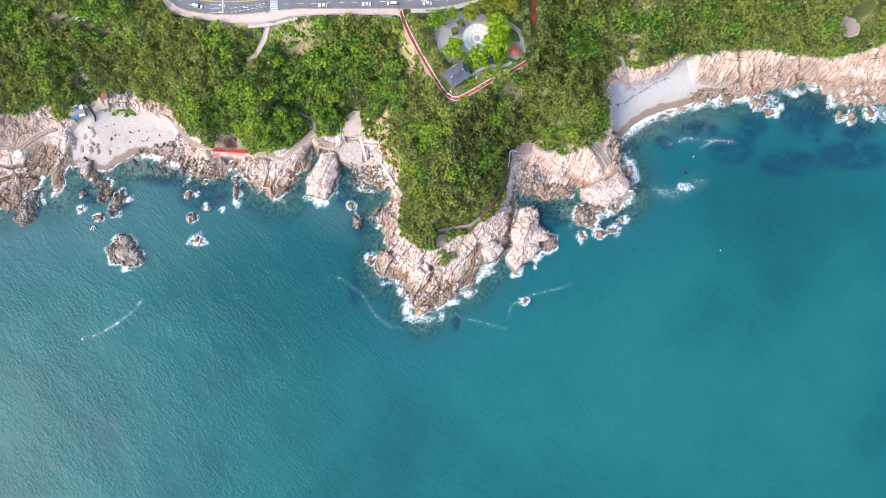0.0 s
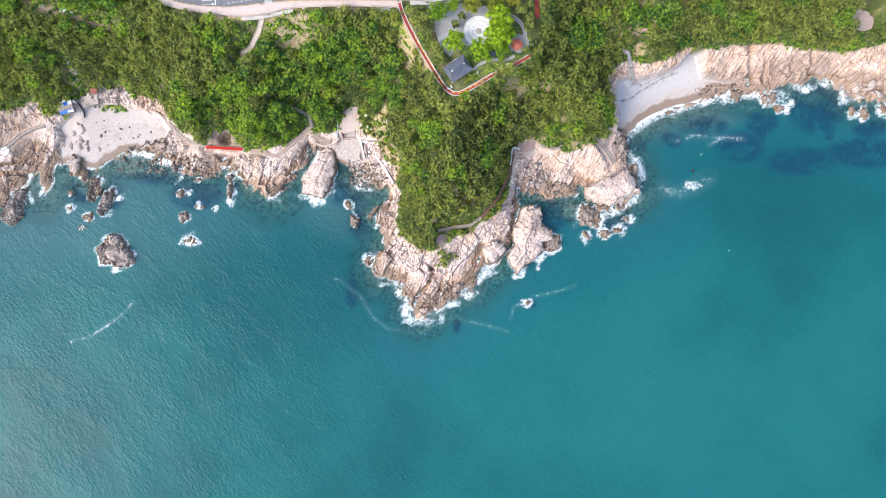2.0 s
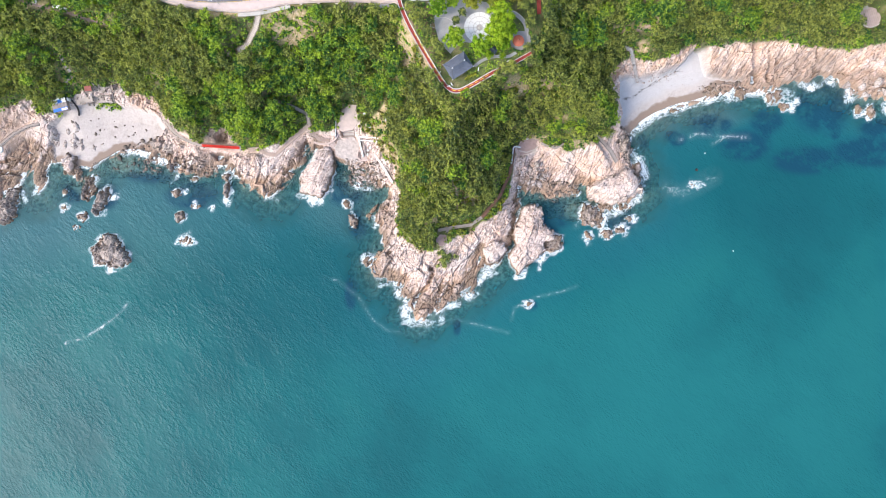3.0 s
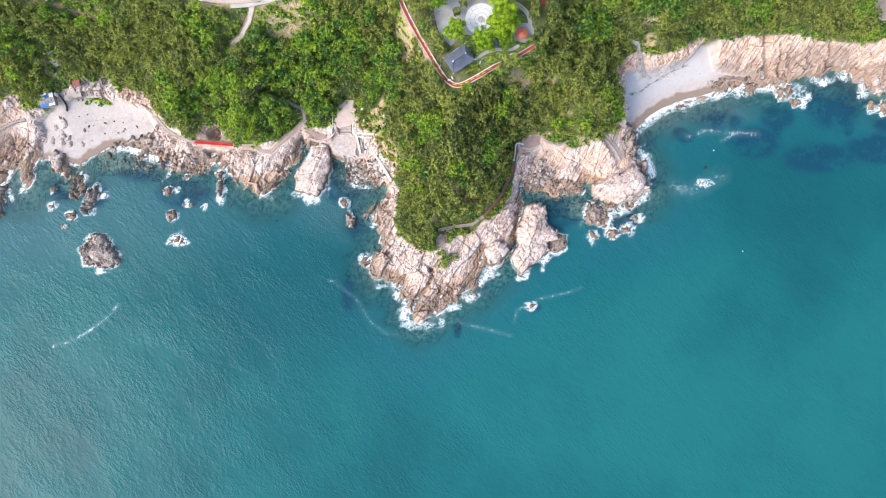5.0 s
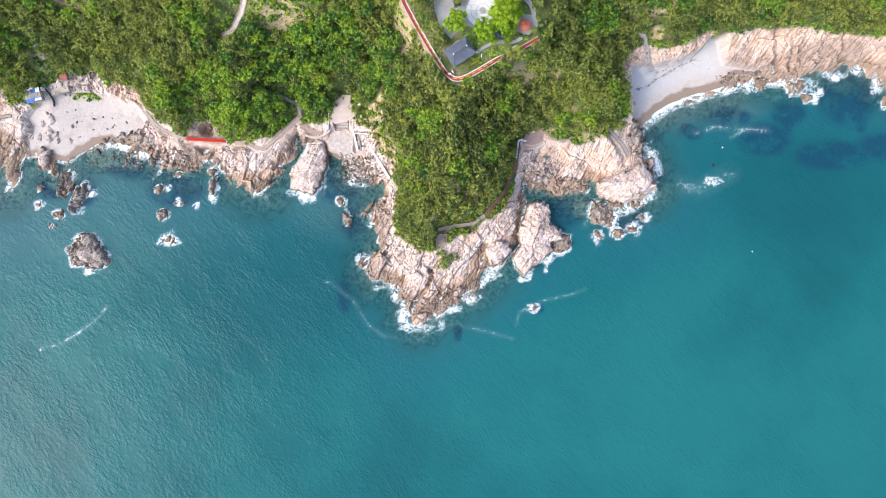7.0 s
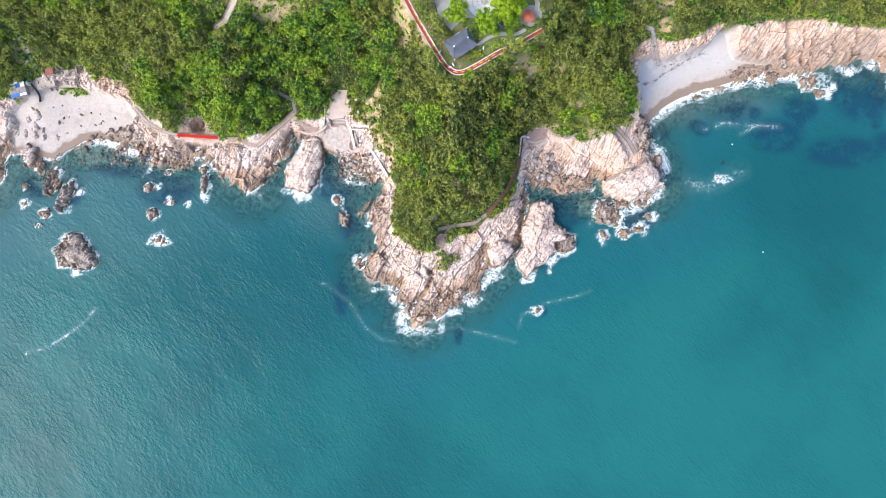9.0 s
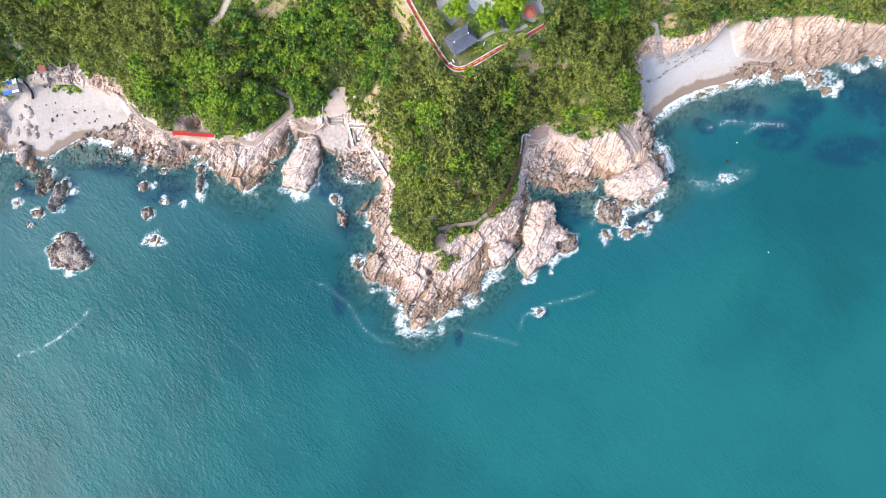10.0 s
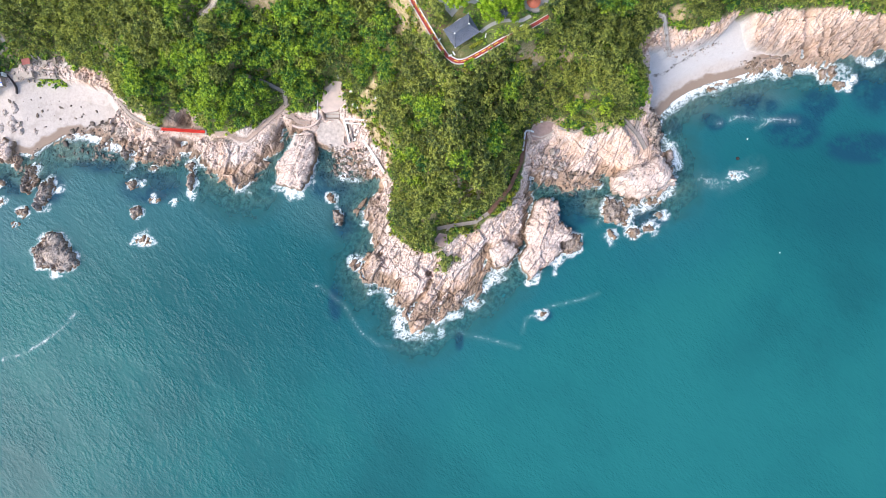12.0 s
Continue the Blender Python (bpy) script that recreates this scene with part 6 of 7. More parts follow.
lawn_edge = [(x, y) for x, y in [(8, 97.5), (17.4, 100.9), (34.6, 108.9), (41.7, 106), (46, 98.9), (40.3, 94), (33.2, 90.6), (23.4, 86.6), (17.4, 83.2), (13.1, 82.6), (10.9, 88.9)]]
setting("lawn", plate(lawn_edge, PARK_Z + 0.06, 0.5), LAWN, "mown park lawn between paths and hedges", "lawn")
belt = [(x, y) for x, y in [(-19.4, 118), (-6.9, 119.2), (-4, 108.9), (-3.4, 98), (1.7, 94), (-1.1, 86), (-4, 89.5), (-12, 103.2)]]
setting("planting_bed", plate(belt, PARK_Z + 0.04, 0.5), BEDS, "brown earth bed with shrubs beside the red path", "planting bed")

yard = [(x, y) for x, y in [(-7.7, 118.6), (1.7, 119.7), (13.1, 120.3), (24, 118), (29.7, 113.5), (25.1, 108.9), (24, 101.5), (16.6, 98.6), (10.3, 99.7), (6.3, 97.5), (3.4, 94), (0, 97.5), (-2.3, 100.9), (-3.7, 106), (-4.6, 110.3), (-3.4, 114.6)]]
setting("park_paving", plate(yard, PARK_Z + 0.10, 0.5), GREYPAVE, "worn grey park paving with pale cracks", "pavement")


def sector(r0, r1, a0, a1, z, thick, n=6):
    """A ring stone between two radii and two angles (degrees)."""
    bm = bmesh.new()
    ring = []
    for i in range(n + 1):
        a = radians(a0 + (a1 - a0) * i / n)
        c, s = math.cos(a), math.sin(a)
        ring.append([bm.verts.new(p) for p in ((r0 * c, r0 * s, z), (r1 * c, r1 * s, z), (r1 * c, r1 * s, z - thick), (r0 * c, r0 * s, z - thick))])
    for a, b in zip(ring[:-1], ring[1:]):
        for i in range(4):
            bm.faces.new((a[i], a[(i + 1) % 4], b[(i + 1) % 4], b[i]))
    bm.faces.new(ring[0][::-1])
    bm.faces.new(ring[-1])
    bmesh.ops.recalc_face_normals(bm, faces=bm.faces)
    return bm


inlay = tagged(new("paving_ring"), "pale curved line inlaid in the grey paving", "paving", kind="structure")
inlay.location = (-0.3, 104.9, PARK_Z + 0.1)
part("ring_line", sector(6.4, 6.65, -60, 215, 0.015, 0.03, 48), CONCRETE, inlay)
part("ring_line", sector(0.1, 6.4, 158, 160.5, 0.015, 0.03, 2), CONCRETE, inlay)
plaza = tagged(new("round_plaza"), "round white granite plaza with ring joints", "plaza")
plaza.location = (17.4, 106.6, PARK_Z + 0.1)
part("bedding", tube(bmesh.new(), (0, 0, 0.0), (0, 0, 0.05), 7.5, sides=64), JOINT, plaza)
for r0, r1, count in ((5.4, 7.4, 16), (3.15, 5.2, 10), (1.55, 2.95, 8)):
    for i in range(count):
        gap = 0.12 / r1 * 57.3 * 0.7
        part("paving_stone", sector(r0, r1, 360 / count * i + gap, 360 / count * (i + 1) - gap, 0.10, 0.06), PLAZA, plaza)
part("centre_ring", sector(0.75, 1.4, 0, 359.9, 0.10, 0.06, 32), JOINT, plaza)
part("centre_stone", tube(bmesh.new(), (0, 0, 0.05), (0, 0, 0.5), 0.7, 0.5, 24), STONE, plaza, "small round stone in the middle")


def tiled_slope(a, b, c, d, sag=0.35, rows=None):
    """One roof slope from eave a-b up to ridge d-c, with tile ribs running down it."""
    a, b, c, d = (Vector(p) for p in (a, b, c, d))
    n = rows or max(6, int((b - a).length / 0.28))
    m = 6
    bm = bmesh.new()
    grid = []
    for i in range(2 * n + 1):
        u = i / (2 * n)
        col = []
        for j in range(m + 1):
            v = j / m
            p = a.lerp(b, u).lerp(d.lerp(c, u), v)
            p.z -= sag * math.sin(v * math.pi) * 0.9
            p.z += 0.30 * (abs(u - 0.5) * 2) ** 3 * (1 - v) ** 2 + (0.07 if i % 2 else 0.0)
            col.append(bm.verts.new(p))
        grid.append(col)
    for g0, g1 in zip(grid[:-1], grid[1:]):
        for j in range(m):
            bm.faces.new((g0[j], g1[j], g1[j + 1], g0[j + 1]))
    return bm


def pavilion(x, y, z, turn):
    """A hipped and gabled tile-roofed pavilion, 11.8 m by 8.6 m over the eaves."""
    root = tagged(new("pavilion"), "timber pavilion with a curved grey tiled roof", "pavilion")
    L, W, E, R, q = 5.9, 4.3, 3.6, 6.1, 3.4
    part("plinth", one_box(-4.6, 4.6, -3.1, 3.1, -0.3, 0.55, bevel=0.05), STONE, root)
    part("floor", one_box(-4.2, 4.2, -2.8, 2.8, 0.55, 0.75), TIMBER, root)
    for ix in (-3.9, -1.3, 1.3, 3.9):
        for iy in (-2.5, 2.5):
            part("column", tube(bmesh.new(), (ix, iy, 0.7), (ix, iy, E + 0.2), 0.18, sides=10), REDROOF, root)
    part("soffit", one_box(-4.6, 4.6, -3.2, 3.2, E - 0.1, E + 0.15), TIMBER, root)
    part("roof_slope", tiled_slope((-L, -W, E), (L, -W, E), (q, 0, R), (-q, 0, R)), SLATE, root)
    part("roof_slope", tiled_slope((L, W, E), (-L, W, E), (-q, 0, R), (q, 0, R)), SLATE, root)
    part("roof_slope", tiled_slope((L, -W, E), (L, W, E), (q, 0.2, R - 0.1), (q, -0.2, R - 0.1)), SLATE, root)
    part("roof_slope", tiled_slope((-L, W, E), (-L, -W, E), (-q, -0.2, R - 0.1), (-q, 0.2, R - 0.1)), SLATE, root)
    part("ridge", one_box(-q - 0.2, q + 0.2, -0.19, 0.19, R - 0.1, R + 0.32, bevel=0.06), RIDGE, root)
    for sx_ in (-1, 1):
        part("ridge_end", one_box(sx_ * q - 0.3, sx_ * q + 0.3, -0.26, 0.26, R, R + 0.5, bevel=0.06), WHITE, root, "whitewashed ridge end")
        for sy_ in (-1, 1):
            bm = bmesh.new()
            pts = []
            for k in range(7):
                v = k / 6
                pts.append((sx_ * (q + (L - q) * v), sy_ * W * v, R + (E - R) * v - 0.32 * math.sin(v * math.pi) + 0.32 * v ** 4 + 0.12))
            for p0, p1 in zip(pts[:-1], pts[1:]):
                tube(bm, p0, p1, 0.16, sides=6)
            part("hip_ridge", bm, RIDGE, root)
            part("hip_end", one_box(sx_ * (L - 0.05) - 0.16, sx_ * (L - 0.05) + 0.16, sy_ * W - 0.16, sy_ * W + 0.16, E + 0.25, E + 0.6, bevel=0.04), WHITE, root, "whitewashed hip end")
    root.matrix_basis = pose(x, y, z, 0, 0, turn)


pavilion(7.1, 87.2, PARK_Z + 0.12, 33)
apron = [(x, y) for x, y in [(0.6, 88.9), (6.3, 93.5), (10.3, 94), (13.7, 88.3), (5.1, 82.6), (2.9, 83.7)]]
setting("pavilion_apron", plate(apron, PARK_Z + 0.15, 0.5), GREYPAVE, "worn stone apron round the pavilion", "pavement")


def cone_roof(n, r, z0, z1, sag=0.12):
    bm = bmesh.new()
    rings = []
    for k in range(5):
        v = k / 4
        rr, zz = r * (1 - v) + 0.12 * v, z0 + (z1 - z0) * v - sag * math.sin(v * math.pi)
        rings.append([bm.verts.new((rr * math.cos(2 * math.pi * i / n), rr * math.sin(2 * math.pi * i / n), zz)) for i in range(n)])
    for a, b in zip(rings[:-1], rings[1:]):
        for i in range(n):
            bm.faces.new((a[i], a[(i + 1) % n], b[(i + 1) % n], b[i]))
    bm.faces.new(rings[0][::-1])
    return bm


def gazebo(x, y, z, r, mat, name, label, sides=24):
    root = tagged(new(name), label, "gazebo")
    part("roof", cone_roof(sides, r, 2.5, 3.7), mat, root)
    part("roof_cap", tube(bmesh.new(), (0, 0, 3.55), (0, 0, 3.95), 0.55, 0.28, 16), mat, root)
    part("finial", tube(bmesh.new(), (0, 0, 3.9), (0, 0, 4.35), 0.13, 0.05), WHITE, root)
    for i in range(6):
        a = i * math.pi / 3
        part("column", tube(bmesh.new(), (0.78 * r * math.cos(a), 0.78 * r * math.sin(a), 0), (0.78 * r * math.cos(a), 0.78 * r * math.sin(a), 2.6), 0.12), STONE, root)
    part("bench", sector(0.45 * r, 0.62 * r, 20, 340, 0.5, 0.15, 20), TIMBER, root)
    root.location = (x, y, z)


gazebo(35.7, 99.4, PARK_Z + 0.15, 2.75, REDROOF, "gazebo", "round gazebo with a terracotta red roof")
pad_c = (37.2, 100)
setting("gazebo_pad", plate([(pad_c[0] + 5.2 * math.cos(a), pad_c[1] + 5.0 * math.sin(a)) for a in np.linspace(0, 2 * math.pi, 33)[:-1]], PARK_Z + 0.14, 0.5), GREYPAVE, "round grey paved pad under the gazebo", "pavement")
gazebo(23.9, 94.9, PARK_Z + 0.1, 1.9, SLATE, "well_shelter", "small hexagonal shelter with a dark tiled roof", 6)

# red cycle path
red = resample(RED_WAY, 1.0)
setting("red_path", slab(red, 0.88, 0.88, 0.6), RED, "brick-red coated cycle path with yellow dashes", "path")
redp = bpy.data.objects["red_path"]
for side in (0.82, -0.82):
    part("edge_line", slab(shift(red, side), 0.09, 0.09, 0.02, 0.012), WHITE, redp)
dashes([tuple(p) for p in shift([p for p in red if p.y > 78 and p.y < 104 and p.x < 0], 0.45)], 1.6, 0.9, 0.3, 0.014, "yellow_dash", YELLOW, redp)
dashes([tuple(p) for p in shift([p for p in red if p.x > 3.5 and p.x < 24 and p.y < 90], 0.15)], 2.2, 0.9, 0.3, 0.014, "yellow_dash", YELLOW, redp)
setting("red_path_north", slab(resample(RED_NORTH, 1.0), 0.95, 0.95, 0.5), RED, "brick-red coated path running north between the trees", "path")
for k, (line, off) in enumerate((([p for p in red if p.x < 0.5], 1.02), ([p for p in red if 2.0 < p.x < 25], 1.05), ([p for p in red if 3.0 < p.x < 25], -1.02), ([p for p in red if p.x < -2], -1.02))):
    kerbw = tagged(new("path_kerb"), "pale stone kerb along the red path", "kerb", "kerbs of the red path")
    part("kerb_stone", slab(shift(line, off), 0.1, 0.1, 0.9, 0.25), CONCRETE, kerbw)
lane = resample([(14.9, 88, 50.1), (18.9, 91.1, 50.1), (24.6, 92.9, 50.1), (30.9, 92.3, 50.1), (34.9, 94.6, 50.1)], 1.0)
setting("park_path", slab(lane, 0.7, 0.7, 0.5, 0.08), GREYPAVE, "narrow grey path through the lawn", "path")
ring_path = resample([(30.3, 114.6, 50.1), (34.6, 113.1, 50.1), (38.3, 110, 50.1), (40, 106, 50.1), (39.4, 102.6, 50.1)], 0.8)
setting("park_path_ring", slab(ring_path, 0.8, 0.8, 0.5, 0.09), GREYPAVE, "curved grey path with a pale stone edge", "path")
part("kerb_stone", slab(shift(ring_path, 0.95), 0.15, 0.15, 0.4, 0.3), CONCRETE, bpy.data.objects["park_path_ring"])


# ---- garden trees, hedges and shrubs ----
GARDEN = leaf_material("young_garden_leaves", (0.17, 0.34, 0.02), (0.30, 0.49, 0.025), (0.50, 0.64, 0.04), True)
OLIVE = leaf_material("olive_garden_leaves", (0.20, 0.25, 0.03), (0.33, 0.37, 0.04), (0.50, 0.50, 0.07), True)


def garden_tree(x, y, r, seed, mat, label, z=PARK_Z):
    """A broad round garden tree with a crown of that radius."""
    rng = np.random.default_rng(seed)
    h = 2.6 + r * 1.05
    lobes, limbs = [(0, 0, h * 0.66, r * 0.62)], [((0, 0, -0.4), (0, 0.1, h * 0.6), 0.2, 0.1)]
    n = 34
    for i in range(n):
        a, q = i * 2.4 + 0.5 * rng.random(), r * 0.86 * math.sqrt((i + 0.5) / n) * (0.88 + 0.24 * rng.random())
        zz = h * 0.55 + 0.9 * r * math.sqrt(max(0.0, 1 - (q / (r * 1.05)) ** 2)) * (0.8 + 0.25 * rng.random())
        lobes.append((q * math.cos(a), q * math.sin(a), zz, r * (0.16 + 0.12 * rng.random())))
        if i % 3 == 0:
            limbs.append(((0, 0.05, h * 0.42), (q * math.cos(a), q * math.sin(a), zz), 0.09, 0.03))
    t = tree_thing("broadleaf", (limb_arrays(limbs), crown_arrays(rng, lobes, 42, 0.24)), "garden_tree", mat, label)
    t["group"] = "garden trees of the park"
    t.location = (x, y, z)


BRIGHT = "round garden tree with bright yellow-green spring leaves"
for i, (x, y, r) in enumerate([(5.3, 99.3, 5.1), (17.7, 95.9, 5.1), (27, 110, 5.9), (25.9, 102.1, 6.2), (30.7, 103.8, 3.9), (28.1, 97.1, 3.7), (-2.5, 113.7, 4.5), (4.5, 117.3, 3.1), (21.9, 92.3, 2), (28.1, 92, 1.7)]):
    garden_tree(x, y, r * 1.12, 300 + i, GARDEN, BRIGHT)
for i, (x, y, r) in enumerate([(13.8, 117.1, 4.5), (20.9, 122.8, 3.7), (28.5, 122.2, 4), (34.1, 125.6, 4.2), (34.1, 120.5, 3.7), (24.3, 116.6, 3.7)]):
    garden_tree(x, y, r * 1.1, 330 + i, OLIVE, "round garden tree with olive-yellow spring leaves")
for i, (x, y, r) in enumerate([(-16.1, 115.4, 2.8), (-13.8, 110.9, 3.1), (-10.7, 107, 3.4), (-7.3, 103.6, 3.1), (-9.6, 111.8, 2.8), (-6.2, 108.7, 2.5), (-11.9, 116, 2.5), (-2.5, 95.1, 4), (-4.5, 98.5, 2.8), (-0.6, 91.7, 2.5), (5.9, 108.7, 2.5), (9, 112.6, 2.5), (41.2, 107.5, 3.4), (43.5, 99.6, 2.8), (37.8, 116, 3.4), (39.8, 96.2, 2.5), (28.8, 85.8, 3.4), (32.2, 87.5, 3.1), (26.5, 83.3, 2.8), (41.2, 118.8, 3.1), (41.8, 112, 2.8), (49.1, 118.8, 3.4), (49.7, 111.8, 3.4), (39.8, 124.5, 3.4), (-3.4, 91.2, 2.5), (-9, 98.5, 2.3)]):
    garden_tree(x, y, r * 0.9, 360 + i, LEAF["pine"], "dark evergreen shrub tree planted in the park")


def hedge(line, half, height, mat, label, base=PARK_Z):
    root = tagged(new("hedge"), label, "hedge", "clipped hedges of the park")
    rng = np.random.default_rng(len(line))
    lobes = [(p.x, p.y, base + height * 0.55, half * (0.9 + 0.25 * rng.random())) for p in resample(line, half * 0.8)]
    v, f = crown_arrays(rng, lobes, 40, 0.16)
    ob = new("foliage", mesh_np("foliage", v, f, mat, flat=True))
    ob.parent = root


hedge([(33.2, 96.3, 50), (36, 94.9, 50), (39.4, 95.5, 50), (42, 98, 50), (42.6, 100.9, 50)], 0.75, 1.1, LEAF["broadleaf"], "clipped green hedge curving round the gazebo pad")
hedge([(10.9, 122, 50), (16, 123.7, 50), (18.9, 124.9, 50)], 0.7, 1.0, LEAF["broadleaf"], "clipped green hedge beside the road pavement")
hedge([(-8.6, 120.6, 50), (-2.6, 120.3, 50), (1.7, 121.2, 50)], 0.55, 0.9, LEAF["pine"], "low dark hedge beside the road pavement")
hedge([(8.6, 75.4, 49), (12, 77.1, 49)], 0.8, 1.0, GARDEN, "yellow-green shrubs beside the red path")
hedge([(10.9, 81.7, 50), (15.4, 84.3, 50)], 1.0, 1.4, OLIVE, "olive shrubs between pavilion and red path")


def white_sign(x, y, z, w, d, h, turn, label, name="information_board"):
    root = tagged(new(name), label, "sign")
    part("panel", one_box(-w / 2, w / 2, -d / 2, d / 2, 0.5, h, bevel=0.03), WHITE, root)
    for s in (-1, 1):
        part("post", one_box(s * w * 0.4 - 0.05, s * w * 0.4 + 0.05, -0.05, 0.05, -0.2, 0.55), GREYMETAL, root)
    root.matrix_basis = pose(x, y, z, 0, 0, turn)


for i, (x, y, a) in enumerate(((*(16.8, 86.3), 80), (*(31.1, 90.3), 30), (*(-1.7, 84.6), 60), (*(2.6, 78.3), 20), (*(4, 79.2), -60), (*(-5.7, 99.4), 10), (*(-4.6, 98.3), 50))):
    white_sign(x, y, PARK_Z + 0.1, 1.5, 0.35, 1.3, a, "small white information board in the park")


# ---- walkways of the shore ----
GREYWOOD = plain("grey_decking", (0.36, 0.31, 0.28), 0.85, grain=4, amount=0.28)
BROWNWOOD = plain("brown_decking", (0.48, 0.36, 0.305), 0.85, grain=4, amount=0.25)
RAILWOOD = plain("pale_rail_timber", (0.50, 0.42, 0.36), 0.8, grain=4, amount=0.2)
PALEWOOD = plain("bleached_decking", (0.55, 0.50, 0.46), 0.85, grain=4, amount=0.2)
STEPWOOD = plain("grey_brown_decking", (0.40, 0.345, 0.31), 0.85, grain=4, amount=0.25)
ROUNDWOOD = plain("pale_pink_decking", (0.50, 0.39, 0.36), 0.85, grain=4, amount=0.2)
PINKDECK = plain("pinkish_decking", (0.38, 0.27, 0.245), 0.85, grain=4, amount=0.25)
REDPAINT = plain("red_steel_paint", (0.62, 0.035, 0.02), 0.5, grain=3, amount=0.15)
BLUE = plain("blue_tarpaulin", (0.03, 0.16, 0.55), 0.5, grain=1.5, amount=0.3)
POST_ME = {}


def posts(line, step, mat, parent, height=1.15, sink=0.0):
    for p in resample(line, step):
        key = (mat.name, round(height + sink, 2))
        if key not in POST_ME:
            ob = part("post", one_box(-0.07, 0.07, -0.07, 0.07, -sink, height), mat, parent)
            POST_ME[key] = ob.data
        else:
            ob = new("post", POST_ME[key])
            ob.parent = parent
        ob.location = p


def walkway(name, way, half, deck, rail, label, step=1.8, treads=False, rails=(1, -1)):
    root = tagged(new(name), label, "walkway", kind="structure")
    line = resample(way, 0.9, 0)
    part("deck", slab(line, half, half, 0.22), deck, root)
    if treads:
        for p, q in zip(resample(way, 1.0, 0)[:-1], resample(way, 1.0, 0)[1:]):
            d = (q - p).xy.normalized()
            n = Vector((-d.y, d.x)) * half * 0.9
            m = (p + q) / 2
            part("tread", slab([(m.x - n.x, m.y - n.y, m.z), (m.x + n.x, m.y + n.y, m.z)], 0.2, 0.2, 0.12, 0.14), rail, root)
    for s in rails:
        edge = shift(line, s * (half - 0.06))
        part("handrail", slab(edge, 0.08, 0.08, 0.1, 1.12), rail, root)
        posts([tuple(p) for p in edge], step, rail, root)
    part("beam", slab(line, half * 0.7, half * 0.7, 0.5, -0.2), deck, root)
    return root


walkway("cliff_boardwalk", CLIFF_WALK, 0.95, BROWNWOOD, RAILWOOD, "brown timber boardwalk with rails along the cliff")
walkway("cove_boardwalk", COVE_WALK, 0.85, BROWNWOOD, RAILWOOD, "brown timber boardwalk down to the cove")
walkway("woodland_steps", WOOD_STAIRS, 0.9, GREYWOOD, DARKMETAL, "grey timber steps coming down through the wood")
RUSTWOOD = plain("rust_brown_decking", (0.24, 0.13, 0.09), 0.85, grain=4, amount=0.28)
walkway("point_boardwalk", POINT_WALK[:4], 0.8, GREYWOOD, GREYWOOD, "grey timber boardwalk round the wooded point")
walkway("cliff_boardwalk", POINT_WALK[3:], 0.8, RUSTWOOD, RUSTWOOD, "rust-brown timber boardwalk climbing along the cliff edge")
walkway("west_boardwalk", WEST_WALK, 0.8, GREYWOOD, DARKMETAL, "grey timber boardwalk over the western rocks")
walkway("beach_steps", BEACH_STAIRS, 0.95, PALEWOOD, GREYWOOD, "long pale steps with grey rails down to the pebble beach")
# rails of both are dark to stand in for shadow lines along the sides
walkway("shore_steps", EAST_STAIRS, 0.95, STEPWOOD, DARKMETAL, "bleached timber walk with shadow-dark rails down the pink rocks")
walkway("shore_branch", EAST_BRANCH, 0.8, STEPWOOD, DARKMETAL, "short grey timber branch of the shore steps")
walkway("deck_path", EAST_BOARDS, 0.55, GREYWOOD, DARKMETAL, "narrow grey boards beside the viewing deck", rails=(1,))
walkway("road_stairs", ROAD_STAIRS, 1.25, PALEWOOD, RAILWOOD, "grey timber stairs from the road into the wood", step=1.2, treads=True)

way = resample(BRIDGE, 1.0)
bridge = tagged(new("footbridge"), "bright red steel footbridge across a rock gully", "footbridge")
part("deck", slab(way, 0.50, 0.50, 0.18), REDPAINT, bridge)
for s in (1, -1):
    part("girder", slab(shift(way, s * 0.54), 0.1, 0.1, 0.6, 0.12), REDPAINT, bridge)
    part("handrail", slab(shift(way, s * 0.54), 0.11, 0.11, 0.12, 1.15), REDPAINT, bridge)
    part("mid_rail", slab(shift(way, s * 0.54), 0.09, 0.09, 0.1, 0.7), REDPAINT, bridge)
    posts([tuple(p) for p in shift(way, s * 0.54)], 1.5, REDPAINT, bridge)
for e in (way[0], way[-1]):
    part("end_block", one_box(e.x - 0.7, e.x + 0.7, e.y - 1.1, e.y + 1.1, e.z - 2.5, e.z - 0.02, bevel=0.05), CONCRETE, bridge)
SANDPATH = plain("sandy_concrete", (0.47, 0.40, 0.35), 0.9, grain=2, amount=0.25)
path_w = resample(BEACH_PATH, 1.0)
setting("beach_path", slab(path_w, 0.6, 0.6, 0.5), SANDPATH, "pale concrete path along the foot of the wood", "path")
rl = tagged(new("beach_path_rail"), "dark rope rail beside the beach path", "railing", kind="structure")
part("rail", slab(shift(path_w, -0.66), 0.05, 0.05, 0.08, 0.95), DARKMETAL, rl)
posts([tuple(p) for p in shift(path_w, -0.66)], 2.2, DARKMETAL, rl, 0.95)

RAMPCON = plain("shingly_concrete", (0.53, 0.46, 0.42), 0.9, grain=4.5, amount=0.4)
# cove: ramp, steps, pad, walls
setting("boat_ramp", plate(RAMP, 3.45, 2.5), RAMPCON, "pale concrete ramp sloping to the cove", "ramp")
setting("upper_pad", plate(UPPER_PAD, 8.8, 1.5), PAVING, "pinkish concrete pad at the end of the wood track", "pavement")
cove_steps = tagged(new("cove_steps"), "grey stone steps between pad and ramp", "steps", kind="structure")
sx0, sy0 = -52.3, 65.3
